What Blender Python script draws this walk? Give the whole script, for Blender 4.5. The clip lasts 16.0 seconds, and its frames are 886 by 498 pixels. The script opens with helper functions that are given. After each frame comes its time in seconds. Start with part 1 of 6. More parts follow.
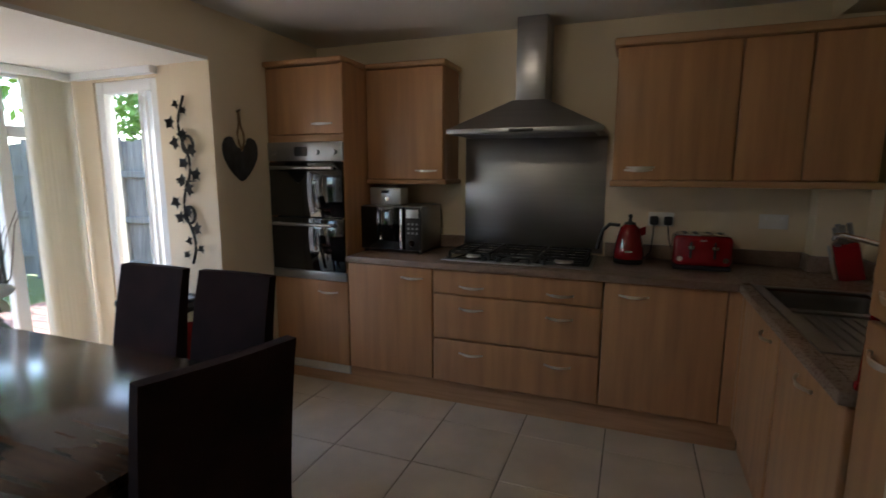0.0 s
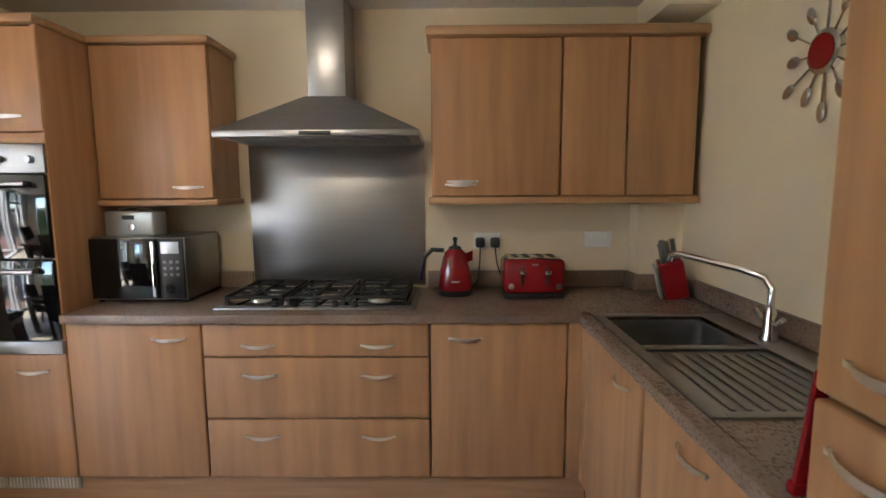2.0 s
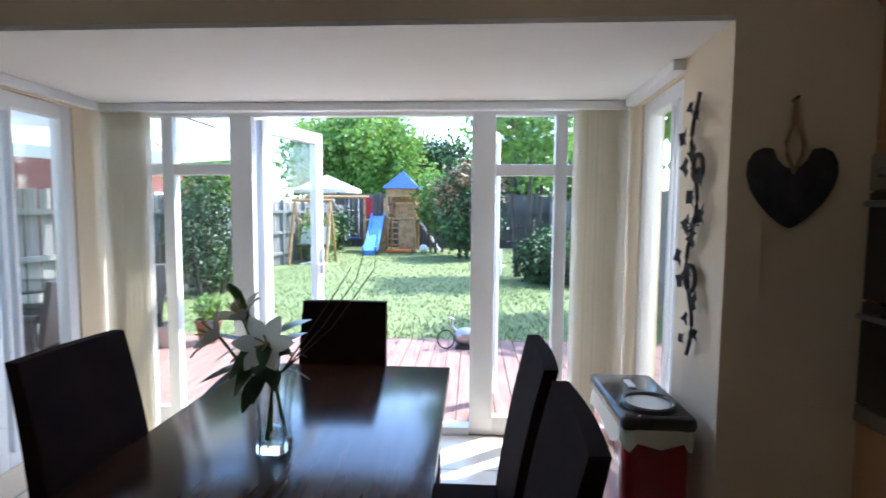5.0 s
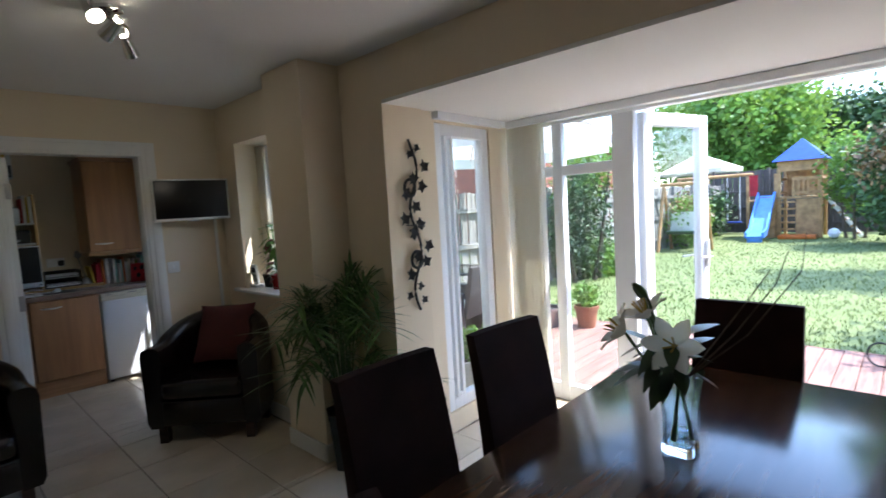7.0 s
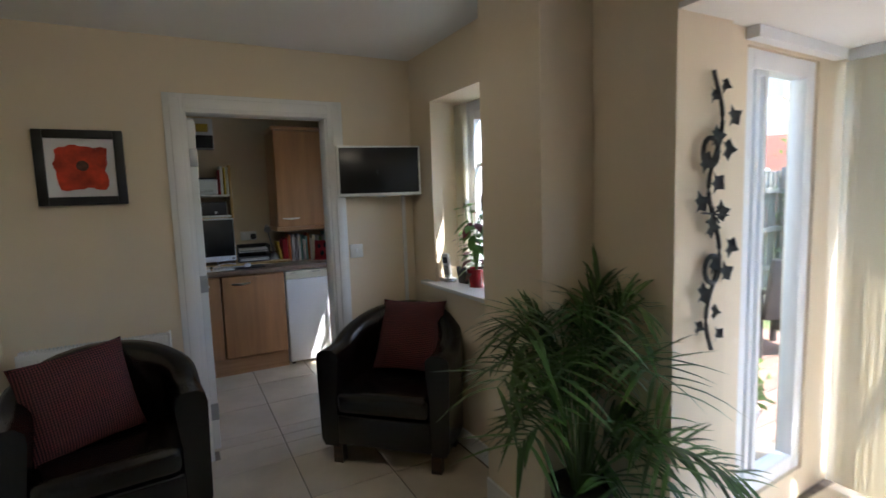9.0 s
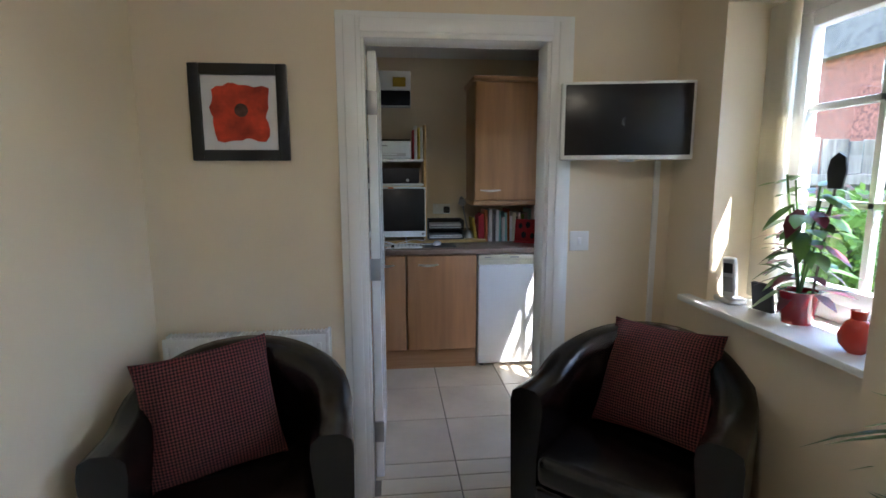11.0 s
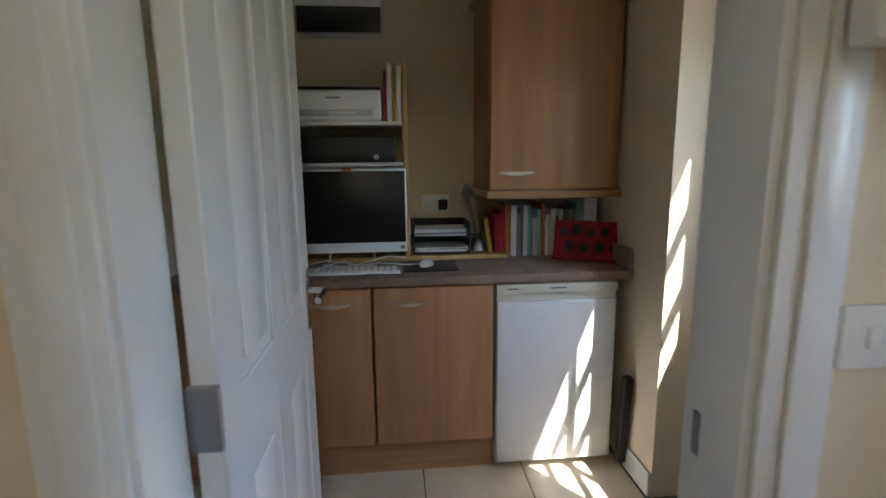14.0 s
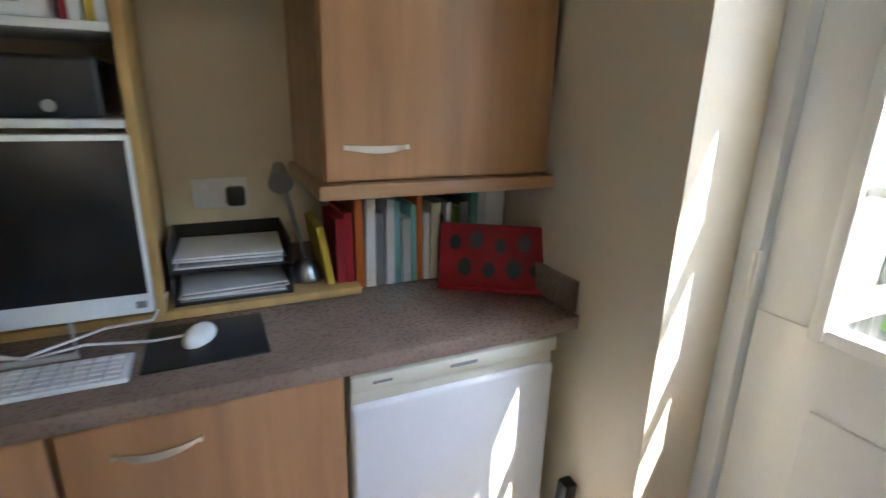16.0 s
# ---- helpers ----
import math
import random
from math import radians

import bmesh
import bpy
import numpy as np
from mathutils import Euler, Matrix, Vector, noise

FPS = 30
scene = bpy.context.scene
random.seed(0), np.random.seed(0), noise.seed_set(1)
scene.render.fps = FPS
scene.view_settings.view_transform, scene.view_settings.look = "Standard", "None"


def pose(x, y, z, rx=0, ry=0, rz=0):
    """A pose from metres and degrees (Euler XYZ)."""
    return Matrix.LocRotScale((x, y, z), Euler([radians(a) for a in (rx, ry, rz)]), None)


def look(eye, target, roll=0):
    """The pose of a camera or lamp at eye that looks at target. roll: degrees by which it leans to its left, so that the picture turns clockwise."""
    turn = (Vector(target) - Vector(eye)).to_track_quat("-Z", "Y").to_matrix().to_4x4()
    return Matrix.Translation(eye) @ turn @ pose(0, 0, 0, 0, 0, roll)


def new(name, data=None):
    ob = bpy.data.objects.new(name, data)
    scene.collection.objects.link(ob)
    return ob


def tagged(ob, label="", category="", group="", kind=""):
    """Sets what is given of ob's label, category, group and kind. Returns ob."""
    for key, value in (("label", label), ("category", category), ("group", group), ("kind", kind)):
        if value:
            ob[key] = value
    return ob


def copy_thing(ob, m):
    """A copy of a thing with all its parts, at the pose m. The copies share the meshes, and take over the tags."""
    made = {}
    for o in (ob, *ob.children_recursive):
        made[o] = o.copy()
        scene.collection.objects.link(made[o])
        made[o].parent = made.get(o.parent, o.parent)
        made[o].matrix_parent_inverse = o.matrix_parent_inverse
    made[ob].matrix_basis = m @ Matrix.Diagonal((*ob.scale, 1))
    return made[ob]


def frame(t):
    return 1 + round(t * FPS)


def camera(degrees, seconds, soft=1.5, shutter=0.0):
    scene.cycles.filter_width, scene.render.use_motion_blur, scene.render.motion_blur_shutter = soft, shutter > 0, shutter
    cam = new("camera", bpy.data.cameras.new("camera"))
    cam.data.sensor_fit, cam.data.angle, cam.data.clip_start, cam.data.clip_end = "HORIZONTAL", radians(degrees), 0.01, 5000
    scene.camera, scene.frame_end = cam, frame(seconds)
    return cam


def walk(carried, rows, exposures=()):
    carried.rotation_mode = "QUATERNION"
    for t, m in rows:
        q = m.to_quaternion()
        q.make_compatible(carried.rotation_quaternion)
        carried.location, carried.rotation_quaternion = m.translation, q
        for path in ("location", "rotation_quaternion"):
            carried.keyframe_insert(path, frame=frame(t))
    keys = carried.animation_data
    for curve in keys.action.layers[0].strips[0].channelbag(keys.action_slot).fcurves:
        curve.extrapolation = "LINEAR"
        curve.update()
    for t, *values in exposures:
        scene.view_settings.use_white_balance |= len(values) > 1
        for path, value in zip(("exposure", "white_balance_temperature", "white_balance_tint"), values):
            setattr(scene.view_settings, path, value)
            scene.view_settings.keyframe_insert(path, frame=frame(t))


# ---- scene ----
cam = camera(83.3, 16.0, shutter=0.25)
EXPOSURES = [(0, 2.05, 6100, 10), (0.5, 2.65, 6100, 10), (1.2, 3.6, 6200, 10), (2.5, 3.8, 5900, 10), (3.5, 3.5, 5600, 10), (4.2, 2.5, 5500, 10), (5, 1.75, 5500, 10), (7.3, 1.85, 5800, 10), (8.5, 2.35, 5900, 10), (10, 2.45, 5800, 10), (12.4, 3.7, 5600, 10), (13.4, 2.85, 6000, 10), (14.1, 2.85, 6200, 10), (15, 3.55, 5900, 10), (15.5, 3.6, 6000, 10), (16, 3.7, 6000, 10)]
PATH = [
    (0, (0.118, -2.775, 1.462), (-0.581, -0.927, 1.149), 0.1),
    (0.5, (0.056, -2.782, 1.477), (-0.329, -0.836, 1.218), 0.2),
    (1, (0.067, -2.582, 1.451), (-0.193, -0.616, 1.186), -1.7),
    (1.5, (0.065, -2.370, 1.473), (-0.100, -0.399, 1.183), -0.6),
    (2, (0.082, -2.103, 1.441), (0.060, -0.118, 1.204), -0.3),
    (2.5, (0.041, -1.832, 1.469), (-0.172, 0.140, 1.210), -1.1),
    (3, (-0.014, -1.499, 1.485), (-0.946, 0.247, 1.202), 1.2),
    (3.5, (-0.206, -1.391, 1.502), (-1.630, -0.008, 1.259), -0.0),
    (4, (-0.361, -1.320, 1.450), (-2.130, -0.400, 1.292), 1.6),
    (4.5, (-0.392, -1.307, 1.473), (-2.351, -0.952, 1.290), 1.1),
    (5, (-0.431, -1.336, 1.440), (-2.422, -1.450, 1.290), 0.4),
    (5.2, (-0.429, -1.343, 1.435), (-2.406, -1.612, 1.287), 0.7),
    (7.3, (-0.349, -1.464, 1.501), (-1.654, -2.966, 1.299), -2.0),
    (7.5, (-0.377, -1.551, 1.506), (-1.609, -3.109, 1.272), -1.3),
    (8, (-0.420, -1.831, 1.494), (-1.615, -3.424, 1.309), -3.9),
    (8.5, (-0.509, -2.071, 1.473), (-1.699, -3.663, 1.259), -2.6),
    (9, (-0.665, -2.428, 1.487), (-1.599, -4.184, 1.275), -1.9),
    (9.5, (-0.703, -2.741, 1.470), (-1.531, -4.550, 1.274), -2.4),
    (10, (-0.765, -2.999, 1.449), (-1.372, -4.895, 1.258), -3.6),
    (10.2, (-0.804, -3.109, 1.461), (-1.220, -5.057, 1.276), -2.5),
    (12.3, (-0.906, -3.724, 1.392), (-1.043, -5.668, 0.943), 0.6),
    (12.5, (-0.944, -3.809, 1.395), (-1.153, -5.752, 0.968), -0.1),
    (13, (-1.032, -4.183, 1.416), (-1.171, -6.151, 1.088), -0.5),
    (13.5, (-1.039, -4.528, 1.415), (-1.186, -6.492, 1.065), -0.4),
    (14, (-1.060, -4.935, 1.385), (-1.247, -6.901, 1.035), -0.6),
    (14.5, (-1.026, -5.308, 1.415), (-1.104, -7.272, 1.043), -0.7),
    (15, (-1.045, -5.604, 1.435), (-1.164, -7.541, 0.951), 0.8),
    (15.5, (-1.077, -5.860, 1.443), (-1.502, -7.737, 0.896), 0.6),
    (16, (-1.258, -6.029, 1.436), (-2.066, -7.765, 0.858), 1.4),
]
walk(cam, [(t, look(eye, target, roll)) for t, eye, target, roll in PATH], EXPOSURES)

# ---- world, sun, exposure ----
world = bpy.data.worlds.new("world")
scene.world = world
world.use_nodes = True
wn = world.node_tree
sky = wn.nodes.new("ShaderNodeTexSky")
sky.sky_type = 'NISHITA'
sky.sun_disc = False
sky.sun_elevation = radians(57.3)
sky.sun_rotation = radians(-35)
wn.links.new(sky.outputs[0], wn.nodes["Background"].inputs[0])
wn.nodes["Background"].inputs[1].default_value = 0.33
SUN_WAY = Vector((0.70, -1.0, -1.9)).normalized()
sun_data = bpy.data.lights.new("sun", 'SUN')
sun_data.energy, sun_data.angle, sun_data.color = 4.2, radians(0.6), (1.0, 0.94, 0.85)
sun = new("sun", sun_data)
sun.matrix_world = Matrix.Translation((-4, 4, 9)) @ SUN_WAY.to_track_quat("-Z", "Y").to_matrix().to_4x4()


# ---- materials ----
def mat(name, color, rough=0.5, metal=0.0, vary=0.12, scale=6.0, bump=0.0, bscale=None, stretch=(1, 1, 1), coat=0.0, second=None, island=0.0):
    m = bpy.data.materials.new(name)
    m.use_nodes = True
    n, l = m.node_tree.nodes, m.node_tree.links
    b = n["Principled BSDF"]
    b.inputs["Roughness"].default_value = rough
    b.inputs["Metallic"].default_value = metal
    b.inputs["Coat Weight"].default_value = coat
    tc = n.new("ShaderNodeTexCoord")
    mp = n.new("ShaderNodeMapping")
    mp.inputs["Scale"].default_value = stretch
    info = n.new("ShaderNodeObjectInfo")
    mul = n.new("ShaderNodeMath")
    mul.operation = 'MULTIPLY'
    mul.inputs[1].default_value = 37.0
    l.new(info.outputs["Random"], mul.inputs[0])
    l.new(tc.outputs["Object"], mp.inputs[0])
    l.new(mul.outputs[0], mp.inputs["Location"])
    big = n.new("ShaderNodeTexNoise")
    big.inputs["Scale"].default_value = scale
    big.inputs["Detail"].default_value = 6
    l.new(mp.outputs[0], big.inputs["Vector"])
    ramp = n.new("ShaderNodeValToRGB")
    c2 = second or tuple(max(0, c * (1 - vary * 1.6)) for c in color)
    c1 = color if second else tuple(min(1, c * (1 + vary * 0.6)) for c in color)
    ramp.color_ramp.elements[0].position, ramp.color_ramp.elements[1].position = 0.32, 0.68
    ramp.color_ramp.elements[0].color = (*c2, 1)
    ramp.color_ramp.elements[1].color = (*c1, 1)
    l.new(big.outputs["Fac"], ramp.inputs[0])
    out = ramp.outputs[0]
    if island:
        geo = n.new("ShaderNodeNewGeometry")
        hsv = n.new("ShaderNodeHueSaturation")
        mr = n.new("ShaderNodeMapRange")
        mr.inputs["To Min"].default_value, mr.inputs["To Max"].default_value = 1 - island, 1 + island
        l.new(geo.outputs["Random Per Island"], mr.inputs["Value"])
        l.new(mr.outputs[0], hsv.inputs["Value"])
        l.new(out, hsv.inputs["Color"])
        out = hsv.outputs[0]
    l.new(out, b.inputs["Base Color"])
    if bump:
        fine = n.new("ShaderNodeTexNoise")
        fine.inputs["Scale"].default_value = bscale or scale * 12
        fine.inputs["Detail"].default_value = 3
        l.new(mp.outputs[0], fine.inputs["Vector"])
        bp = n.new("ShaderNodeBump")
        bp.inputs["Strength"].default_value = bump
        bp.inputs["Distance"].default_value = 0.01
        l.new(fine.outputs["Fac"], bp.inputs["Height"])
        l.new(bp.outputs[0], b.inputs["Normal"])
        rr = n.new("ShaderNodeMapRange")
        rr.inputs["To Min"].default_value, rr.inputs["To Max"].default_value = rough * 0.85, min(1, rough * 1.15)
        l.new(fine.outputs["Fac"], rr.inputs["Value"])
        l.new(rr.outputs[0], b.inputs["Roughness"])
    return m


def woven(name, a, c, pitch):
    """Small two-colour diamond weave."""
    m = bpy.data.materials.new(name)
    m.use_nodes = True
    n, l = m.node_tree.nodes, m.node_tree.links
    b = n["Principled BSDF"]
    b.inputs["Roughness"].default_value = 0.9
    tc = n.new("ShaderNodeTexCoord")
    mp = n.new("ShaderNodeMapping")
    mp.inputs["Rotation"].default_value = (0, 0, radians(45))
    ch = n.new("ShaderNodeTexChecker")
    ch.inputs["Scale"].default_value = 1 / pitch
    ch.inputs["Color1"].default_value, ch.inputs["Color2"].default_value = (*a, 1), (*c, 1)
    flat = n.new("ShaderNodeVectorMath")
    flat.operation = 'MULTIPLY'
    flat.inputs[1].default_value = (1, 1, 0)
    l.new(tc.outputs["Object"], flat.inputs[0])
    l.new(flat.outputs[0], mp.inputs[0])
    l.new(mp.outputs[0], ch.inputs["Vector"])
    nz = n.new("ShaderNodeTexNoise")
    nz.inputs["Scale"].default_value = 9
    mx = n.new("ShaderNodeMix")
    mx.data_type = 'RGBA'
    mx.blend_type = 'MULTIPLY'
    mx.inputs["Factor"].default_value = 0.5
    l.new(ch.outputs["Color"], mx.inputs["A"])
    l.new(nz.outputs["Color"], mx.inputs["B"])
    l.new(mx.outputs["Result"], b.inputs["Base Color"])
    return m


def clear(name, tint=(0.96, 0.98, 0.98), rough=0.0, gloss=0.035):
    m = bpy.data.materials.new(name)
    m.use_nodes = True
    n, l = m.node_tree.nodes, m.node_tree.links
    n.remove(n["Principled BSDF"])
    tr, gl, fr, mx = (n.new("ShaderNodeBsdfTransparent"), n.new("ShaderNodeBsdfGlossy"), n.new("ShaderNodeLayerWeight"), n.new("ShaderNodeMixShader"))
    power, lift = n.new("ShaderNodeMath"), n.new("ShaderNodeMath")
    power.operation, lift.operation = 'POWER', 'MULTIPLY_ADD'
    power.inputs[1].default_value = 4.5
    lift.inputs[1].default_value, lift.inputs[2].default_value = 0.7, gloss
    tr.inputs[0].default_value = (*tint, 1)
    gl.inputs["Roughness"].default_value = rough
    fr.inputs[0].default_value = 0.5
    l.new(fr.outputs["Facing"], power.inputs[0])
    l.new(power.outputs[0], lift.inputs[0])
    l.new(lift.outputs[0], mx.inputs[0])
    l.new(tr.outputs[0], mx.inputs[1])
    l.new(gl.outputs[0], mx.inputs[2])
    l.new(mx.outputs[0], n["Material Output"].inputs[0])
    return m


def glow(name, color, strength):
    m = bpy.data.materials.new(name)
    m.use_nodes = True
    b = m.node_tree.nodes["Principled BSDF"]
    b.inputs["Base Color"].default_value = (*color, 1)
    b.inputs["Emission Color"].default_value = (*color, 1)
    b.inputs["Emission Strength"].default_value = strength
    return m


WALL = mat("cream wall paint", (0.77, 0.66, 0.49), 0.75, vary=0.03, scale=1.5, bump=0.05, bscale=180)
CEIL = mat("white ceiling paint", (0.80, 0.79, 0.76), 0.8, vary=0.02, scale=1.2, bump=0.04, bscale=150)
WHITE = mat("white gloss paint", (0.82, 0.82, 0.80), 0.25, vary=0.02, scale=3, bump=0.02, bscale=40)
UPVC = mat("white plastic frame", (0.84, 0.85, 0.86), 0.3, vary=0.015, scale=3)
OAK = mat("oak laminate", (0.52, 0.28, 0.13), 0.36, vary=0.2, scale=5, bump=0.02, bscale=60, stretch=(3.6, 3.6, 0.28), second=(0.39, 0.205, 0.10))
OAK_H = mat("oak laminate trim", (0.50, 0.29, 0.15), 0.4, vary=0.2, scale=5, stretch=(0.6, 9, 9), second=(0.38, 0.21, 0.105))
PINE = mat("pine board", (0.52, 0.33, 0.12), 0.5, scale=4, stretch=(6, 6, 0.6))
GRANITE = mat("brown stone-effect laminate", (0.28, 0.20, 0.155), 0.28, vary=0.3, scale=10, bump=0.012, bscale=120, second=(0.205, 0.143, 0.108))
STEEL = mat("brushed steel", (0.38, 0.38, 0.39), 0.33, 1.0, vary=0.03, scale=5, bump=0.006, bscale=90, stretch=(0.4, 8, 8))
CHROME = mat("polished chrome", (0.72, 0.72, 0.72), 0.12, 1.0, vary=0.03)
NICKEL = mat("satin nickel", (0.90, 0.86, 0.80), 0.42, 1.0, vary=0.05)
BLACKGLASS = mat("black oven glass", (0.008, 0.008, 0.009), 0.05, vary=0.1, coat=0.3)
BLACK = mat("black plastic", (0.018, 0.018, 0.02), 0.4, vary=0.2)
IRON = mat("black cast iron", (0.02, 0.02, 0.02), 0.6, vary=0.3, bump=0.2, bscale=90)
RED = mat("red enamel", (0.27, 0.009, 0.013), 0.15, vary=0.1, coat=0.5)
REDMATT = mat("red felt", (0.36, 0.015, 0.025), 0.8, vary=0.2, bump=0.2, bscale=200)
FABRIC = mat("dark brown chair fabric", (0.022, 0.009, 0.008), 0.95, vary=0.25, scale=7, bump=0.3, bscale=400)
DARKWOOD = mat("dark stained wood", (0.055, 0.026, 0.015), 0.32, vary=0.35, scale=5, stretch=(1, 6, 6), bump=0.03, bscale=90)
TABLEWOOD = mat("dark polished table wood", (0.060, 0.028, 0.015), 0.16, vary=0.4, scale=4, stretch=(0.7, 7, 7), bump=0.015, bscale=60)
LEATHER = mat("black brown leather", (0.008, 0.006, 0.0055), 0.2, vary=0.25, scale=6, bump=0.12, bscale=140)
CUSHION = woven("red and cream woven cushion", (0.22, 0.055, 0.05), (0.014, 0.004, 0.006), 0.0075)
TILE = mat("cream ceramic tile", (0.66, 0.575, 0.45), 0.22, vary=0.09, scale=3.5, bump=0.02, bscale=30)
GROUT = mat("grey grout", (0.20, 0.17, 0.14), 0.9, vary=0.2, scale=20)
FABRIC.node_tree.nodes["Principled BSDF"].inputs["Specular IOR Level"].default_value = 0.15
GLASS = clear("window glass")
VASEGLASS = clear("vase glass", (0.80, 0.86, 0.86), 0.0, 0.12)
VASE = bpy.data.materials.new("thick vase glass")
VASE.use_nodes = True
vb = VASE.node_tree.nodes["Principled BSDF"]
vb.inputs["Base Color"].default_value, vb.inputs["Roughness"].default_value = (0.94, 0.97, 0.97, 1), 0.02
vb.inputs["Transmission Weight"].default_value, vb.inputs["IOR"].default_value = 1.0, 1.47
SLATE = mat("dark slate", (0.045, 0.047, 0.055), 0.65, vary=0.35, scale=12, bump=0.3, bscale=60)
ROPE = mat("jute rope", (0.33, 0.22, 0.12), 0.9, bump=0.4, bscale=200)
BLIND = mat("cream blind fabric", (0.86, 0.83, 0.75), 0.85, vary=0.04, scale=4, bump=0.1, bscale=250)


def let_through(m, color, share):
    """Lets part of the light pass through thin cloth or leaves."""
    n, l = m.node_tree.nodes, m.node_tree.links
    tl, mx = n.new("ShaderNodeBsdfTranslucent"), n.new("ShaderNodeMixShader")
    tl.inputs[0].default_value = (*color, 1)
    mx.inputs[0].default_value = share
    l.new(n["Principled BSDF"].outputs[0], mx.inputs[1])
    l.new(tl.outputs[0], mx.inputs[2])
    l.new(mx.outputs[0], n["Material Output"].inputs[0])


let_through(BLIND, (0.92, 0.89, 0.80), 0.6)
PALM = mat("palm leaf", (0.075, 0.15, 0.03), 0.45, vary=0.4, scale=5, island=0.4)
LEAFDARK = mat("dark glossy leaf", (0.03, 0.07, 0.022), 0.3, vary=0.3, scale=6, island=0.3)
LEAFGREEN = mat("house plant leaf", (0.10, 0.20, 0.035), 0.4, vary=0.3, island=0.4)
LEAFRED = mat("dark red leaf", (0.13, 0.025, 0.03), 0.4, vary=0.3, island=0.3)
LILY = mat("white lily petal", (0.80, 0.78, 0.68), 0.5, vary=0.06, scale=8)
let_through(LILY, (0.85, 0.84, 0.70), 0.4)
YELLOW = mat("yellow stamen", (0.55, 0.38, 0.04), 0.7)
STEM = mat("green stem", (0.08, 0.16, 0.03), 0.5)
SCREEN = mat("black screen", (0.006, 0.006, 0.007), 0.3, vary=0.05)
APPLIANCE = mat("white appliance enamel", (0.80, 0.82, 0.84), 0.22, vary=0.015, scale=3)
CREAMPLASTIC = mat("cream plastic", (0.72, 0.70, 0.58), 0.35, vary=0.03)
SILVER = mat("silver plastic", (0.55, 0.56, 0.57), 0.3, 0.6, vary=0.05)
PAPER = mat("white paper", (0.78, 0.78, 0.80), 0.8, vary=0.04)
GREYBAR = mat("grey print", (0.25, 0.25, 0.27), 0.7)
POT = mat("dark glazed pot", (0.035, 0.038, 0.045), 0.25, vary=0.2)
TERRACOTTA = mat("terracotta", (0.32, 0.13, 0.07), 0.8, vary=0.2, bump=0.2)
SOIL = mat("soil", (0.03, 0.02, 0.013), 0.95, vary=0.4, scale=40, bump=0.6)
POPPY = mat("painted poppy red", (0.62, 0.06, 0.02), 0.7, vary=0.35, scale=14)
POPPYDARK = mat("painted poppy heart", (0.10, 0.05, 0.04), 0.7, vary=0.4, scale=30)
GRASS = mat("mown lawn", (0.165, 0.195, 0.068), 0.9, vary=0.3, scale=0.7, bump=0.6, bscale=60, second=(0.115, 0.15, 0.045))
BLADE = mat("grass blades", (0.155, 0.195, 0.052), 0.7, vary=0.3, island=0.4)
DECK = mat("red-brown decking", (0.27, 0.145, 0.11), 0.75, vary=0.25, scale=5, stretch=(0.6, 6, 6), bump=0.2, bscale=60)
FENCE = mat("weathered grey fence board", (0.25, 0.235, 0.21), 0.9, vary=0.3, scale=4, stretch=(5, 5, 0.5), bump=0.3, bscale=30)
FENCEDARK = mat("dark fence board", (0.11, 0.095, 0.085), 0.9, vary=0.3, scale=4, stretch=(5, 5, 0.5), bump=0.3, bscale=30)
BRICKWALL = mat("red brick", (0.26, 0.09, 0.06), 0.9, vary=0.35, scale=9, bump=0.3, bscale=50)
MORTAR = mat("brick mortar", (0.34, 0.29, 0.25), 0.95, vary=0.2, scale=12)
ROOFTILE = mat("grey roof tiles", (0.15, 0.12, 0.11), 0.85, vary=0.3, scale=6, bump=0.3, bscale=20)
BARK = mat("bark", (0.10, 0.075, 0.055), 0.95, vary=0.4, scale=8, bump=0.6, bscale=30, stretch=(3, 3, 0.6))
FOLIAGE = mat("tree leaves", (0.13, 0.25, 0.045), 0.6, vary=0.3, scale=0.8, island=0.45)
FOLIAGE_DARK = mat("dark shrub leaves", (0.06, 0.11, 0.035), 0.6, vary=0.3, scale=0.8, island=0.45)
let_through(FOLIAGE, (0.24, 0.38, 0.06), 0.35)
FOLIAGE_RED = mat("reddish shrub leaves", (0.26, 0.16, 0.075), 0.6, vary=0.4, scale=1.2, island=0.4)
CANVAS = mat("white canvas", (0.78, 0.77, 0.73), 0.85, vary=0.04, scale=3)
let_through(CANVAS, (0.8, 0.78, 0.72), 0.4)
RATTAN = mat("dark rattan", (0.035, 0.03, 0.03), 0.7, vary=0.3, scale=60, bump=0.6, bscale=90)
PLAYWOOD = mat("honey playhouse timber", (0.42, 0.24, 0.10), 0.7, vary=0.25, scale=5)
BLUE = mat("blue plastic", (0.02, 0.06, 0.38), 0.35, vary=0.1)
SLIDEBLUE = mat("pale blue slide plastic", (0.10, 0.26, 0.72), 0.3, vary=0.15)
TURQ = mat("pale turquoise glazed pot", (0.25, 0.55, 0.55), 0.3, vary=0.1)
ORANGE = mat("orange plastic", (0.6, 0.15, 0.02), 0.4)
BULB = glow("lit spot bulb", (1.0, 0.86, 0.62), 14)
REDGLASS = mat("red glass", (0.6, 0.04, 0.02), 0.08, vary=0.1, coat=0.5)
PINK = mat("pink patterned fabric", (0.55, 0.30, 0.28), 0.9, vary=0.5, scale=26, second=(0.16, 0.03, 0.05))


# ---- mesh helpers ----
ORIGIN = {}
NORTH_PART, SOUTH_PART = Vector((0, 0, 0)), Vector((0, -0.30, 0))
BASE = [NORTH_PART]   # where the part of the house being built has its own zero


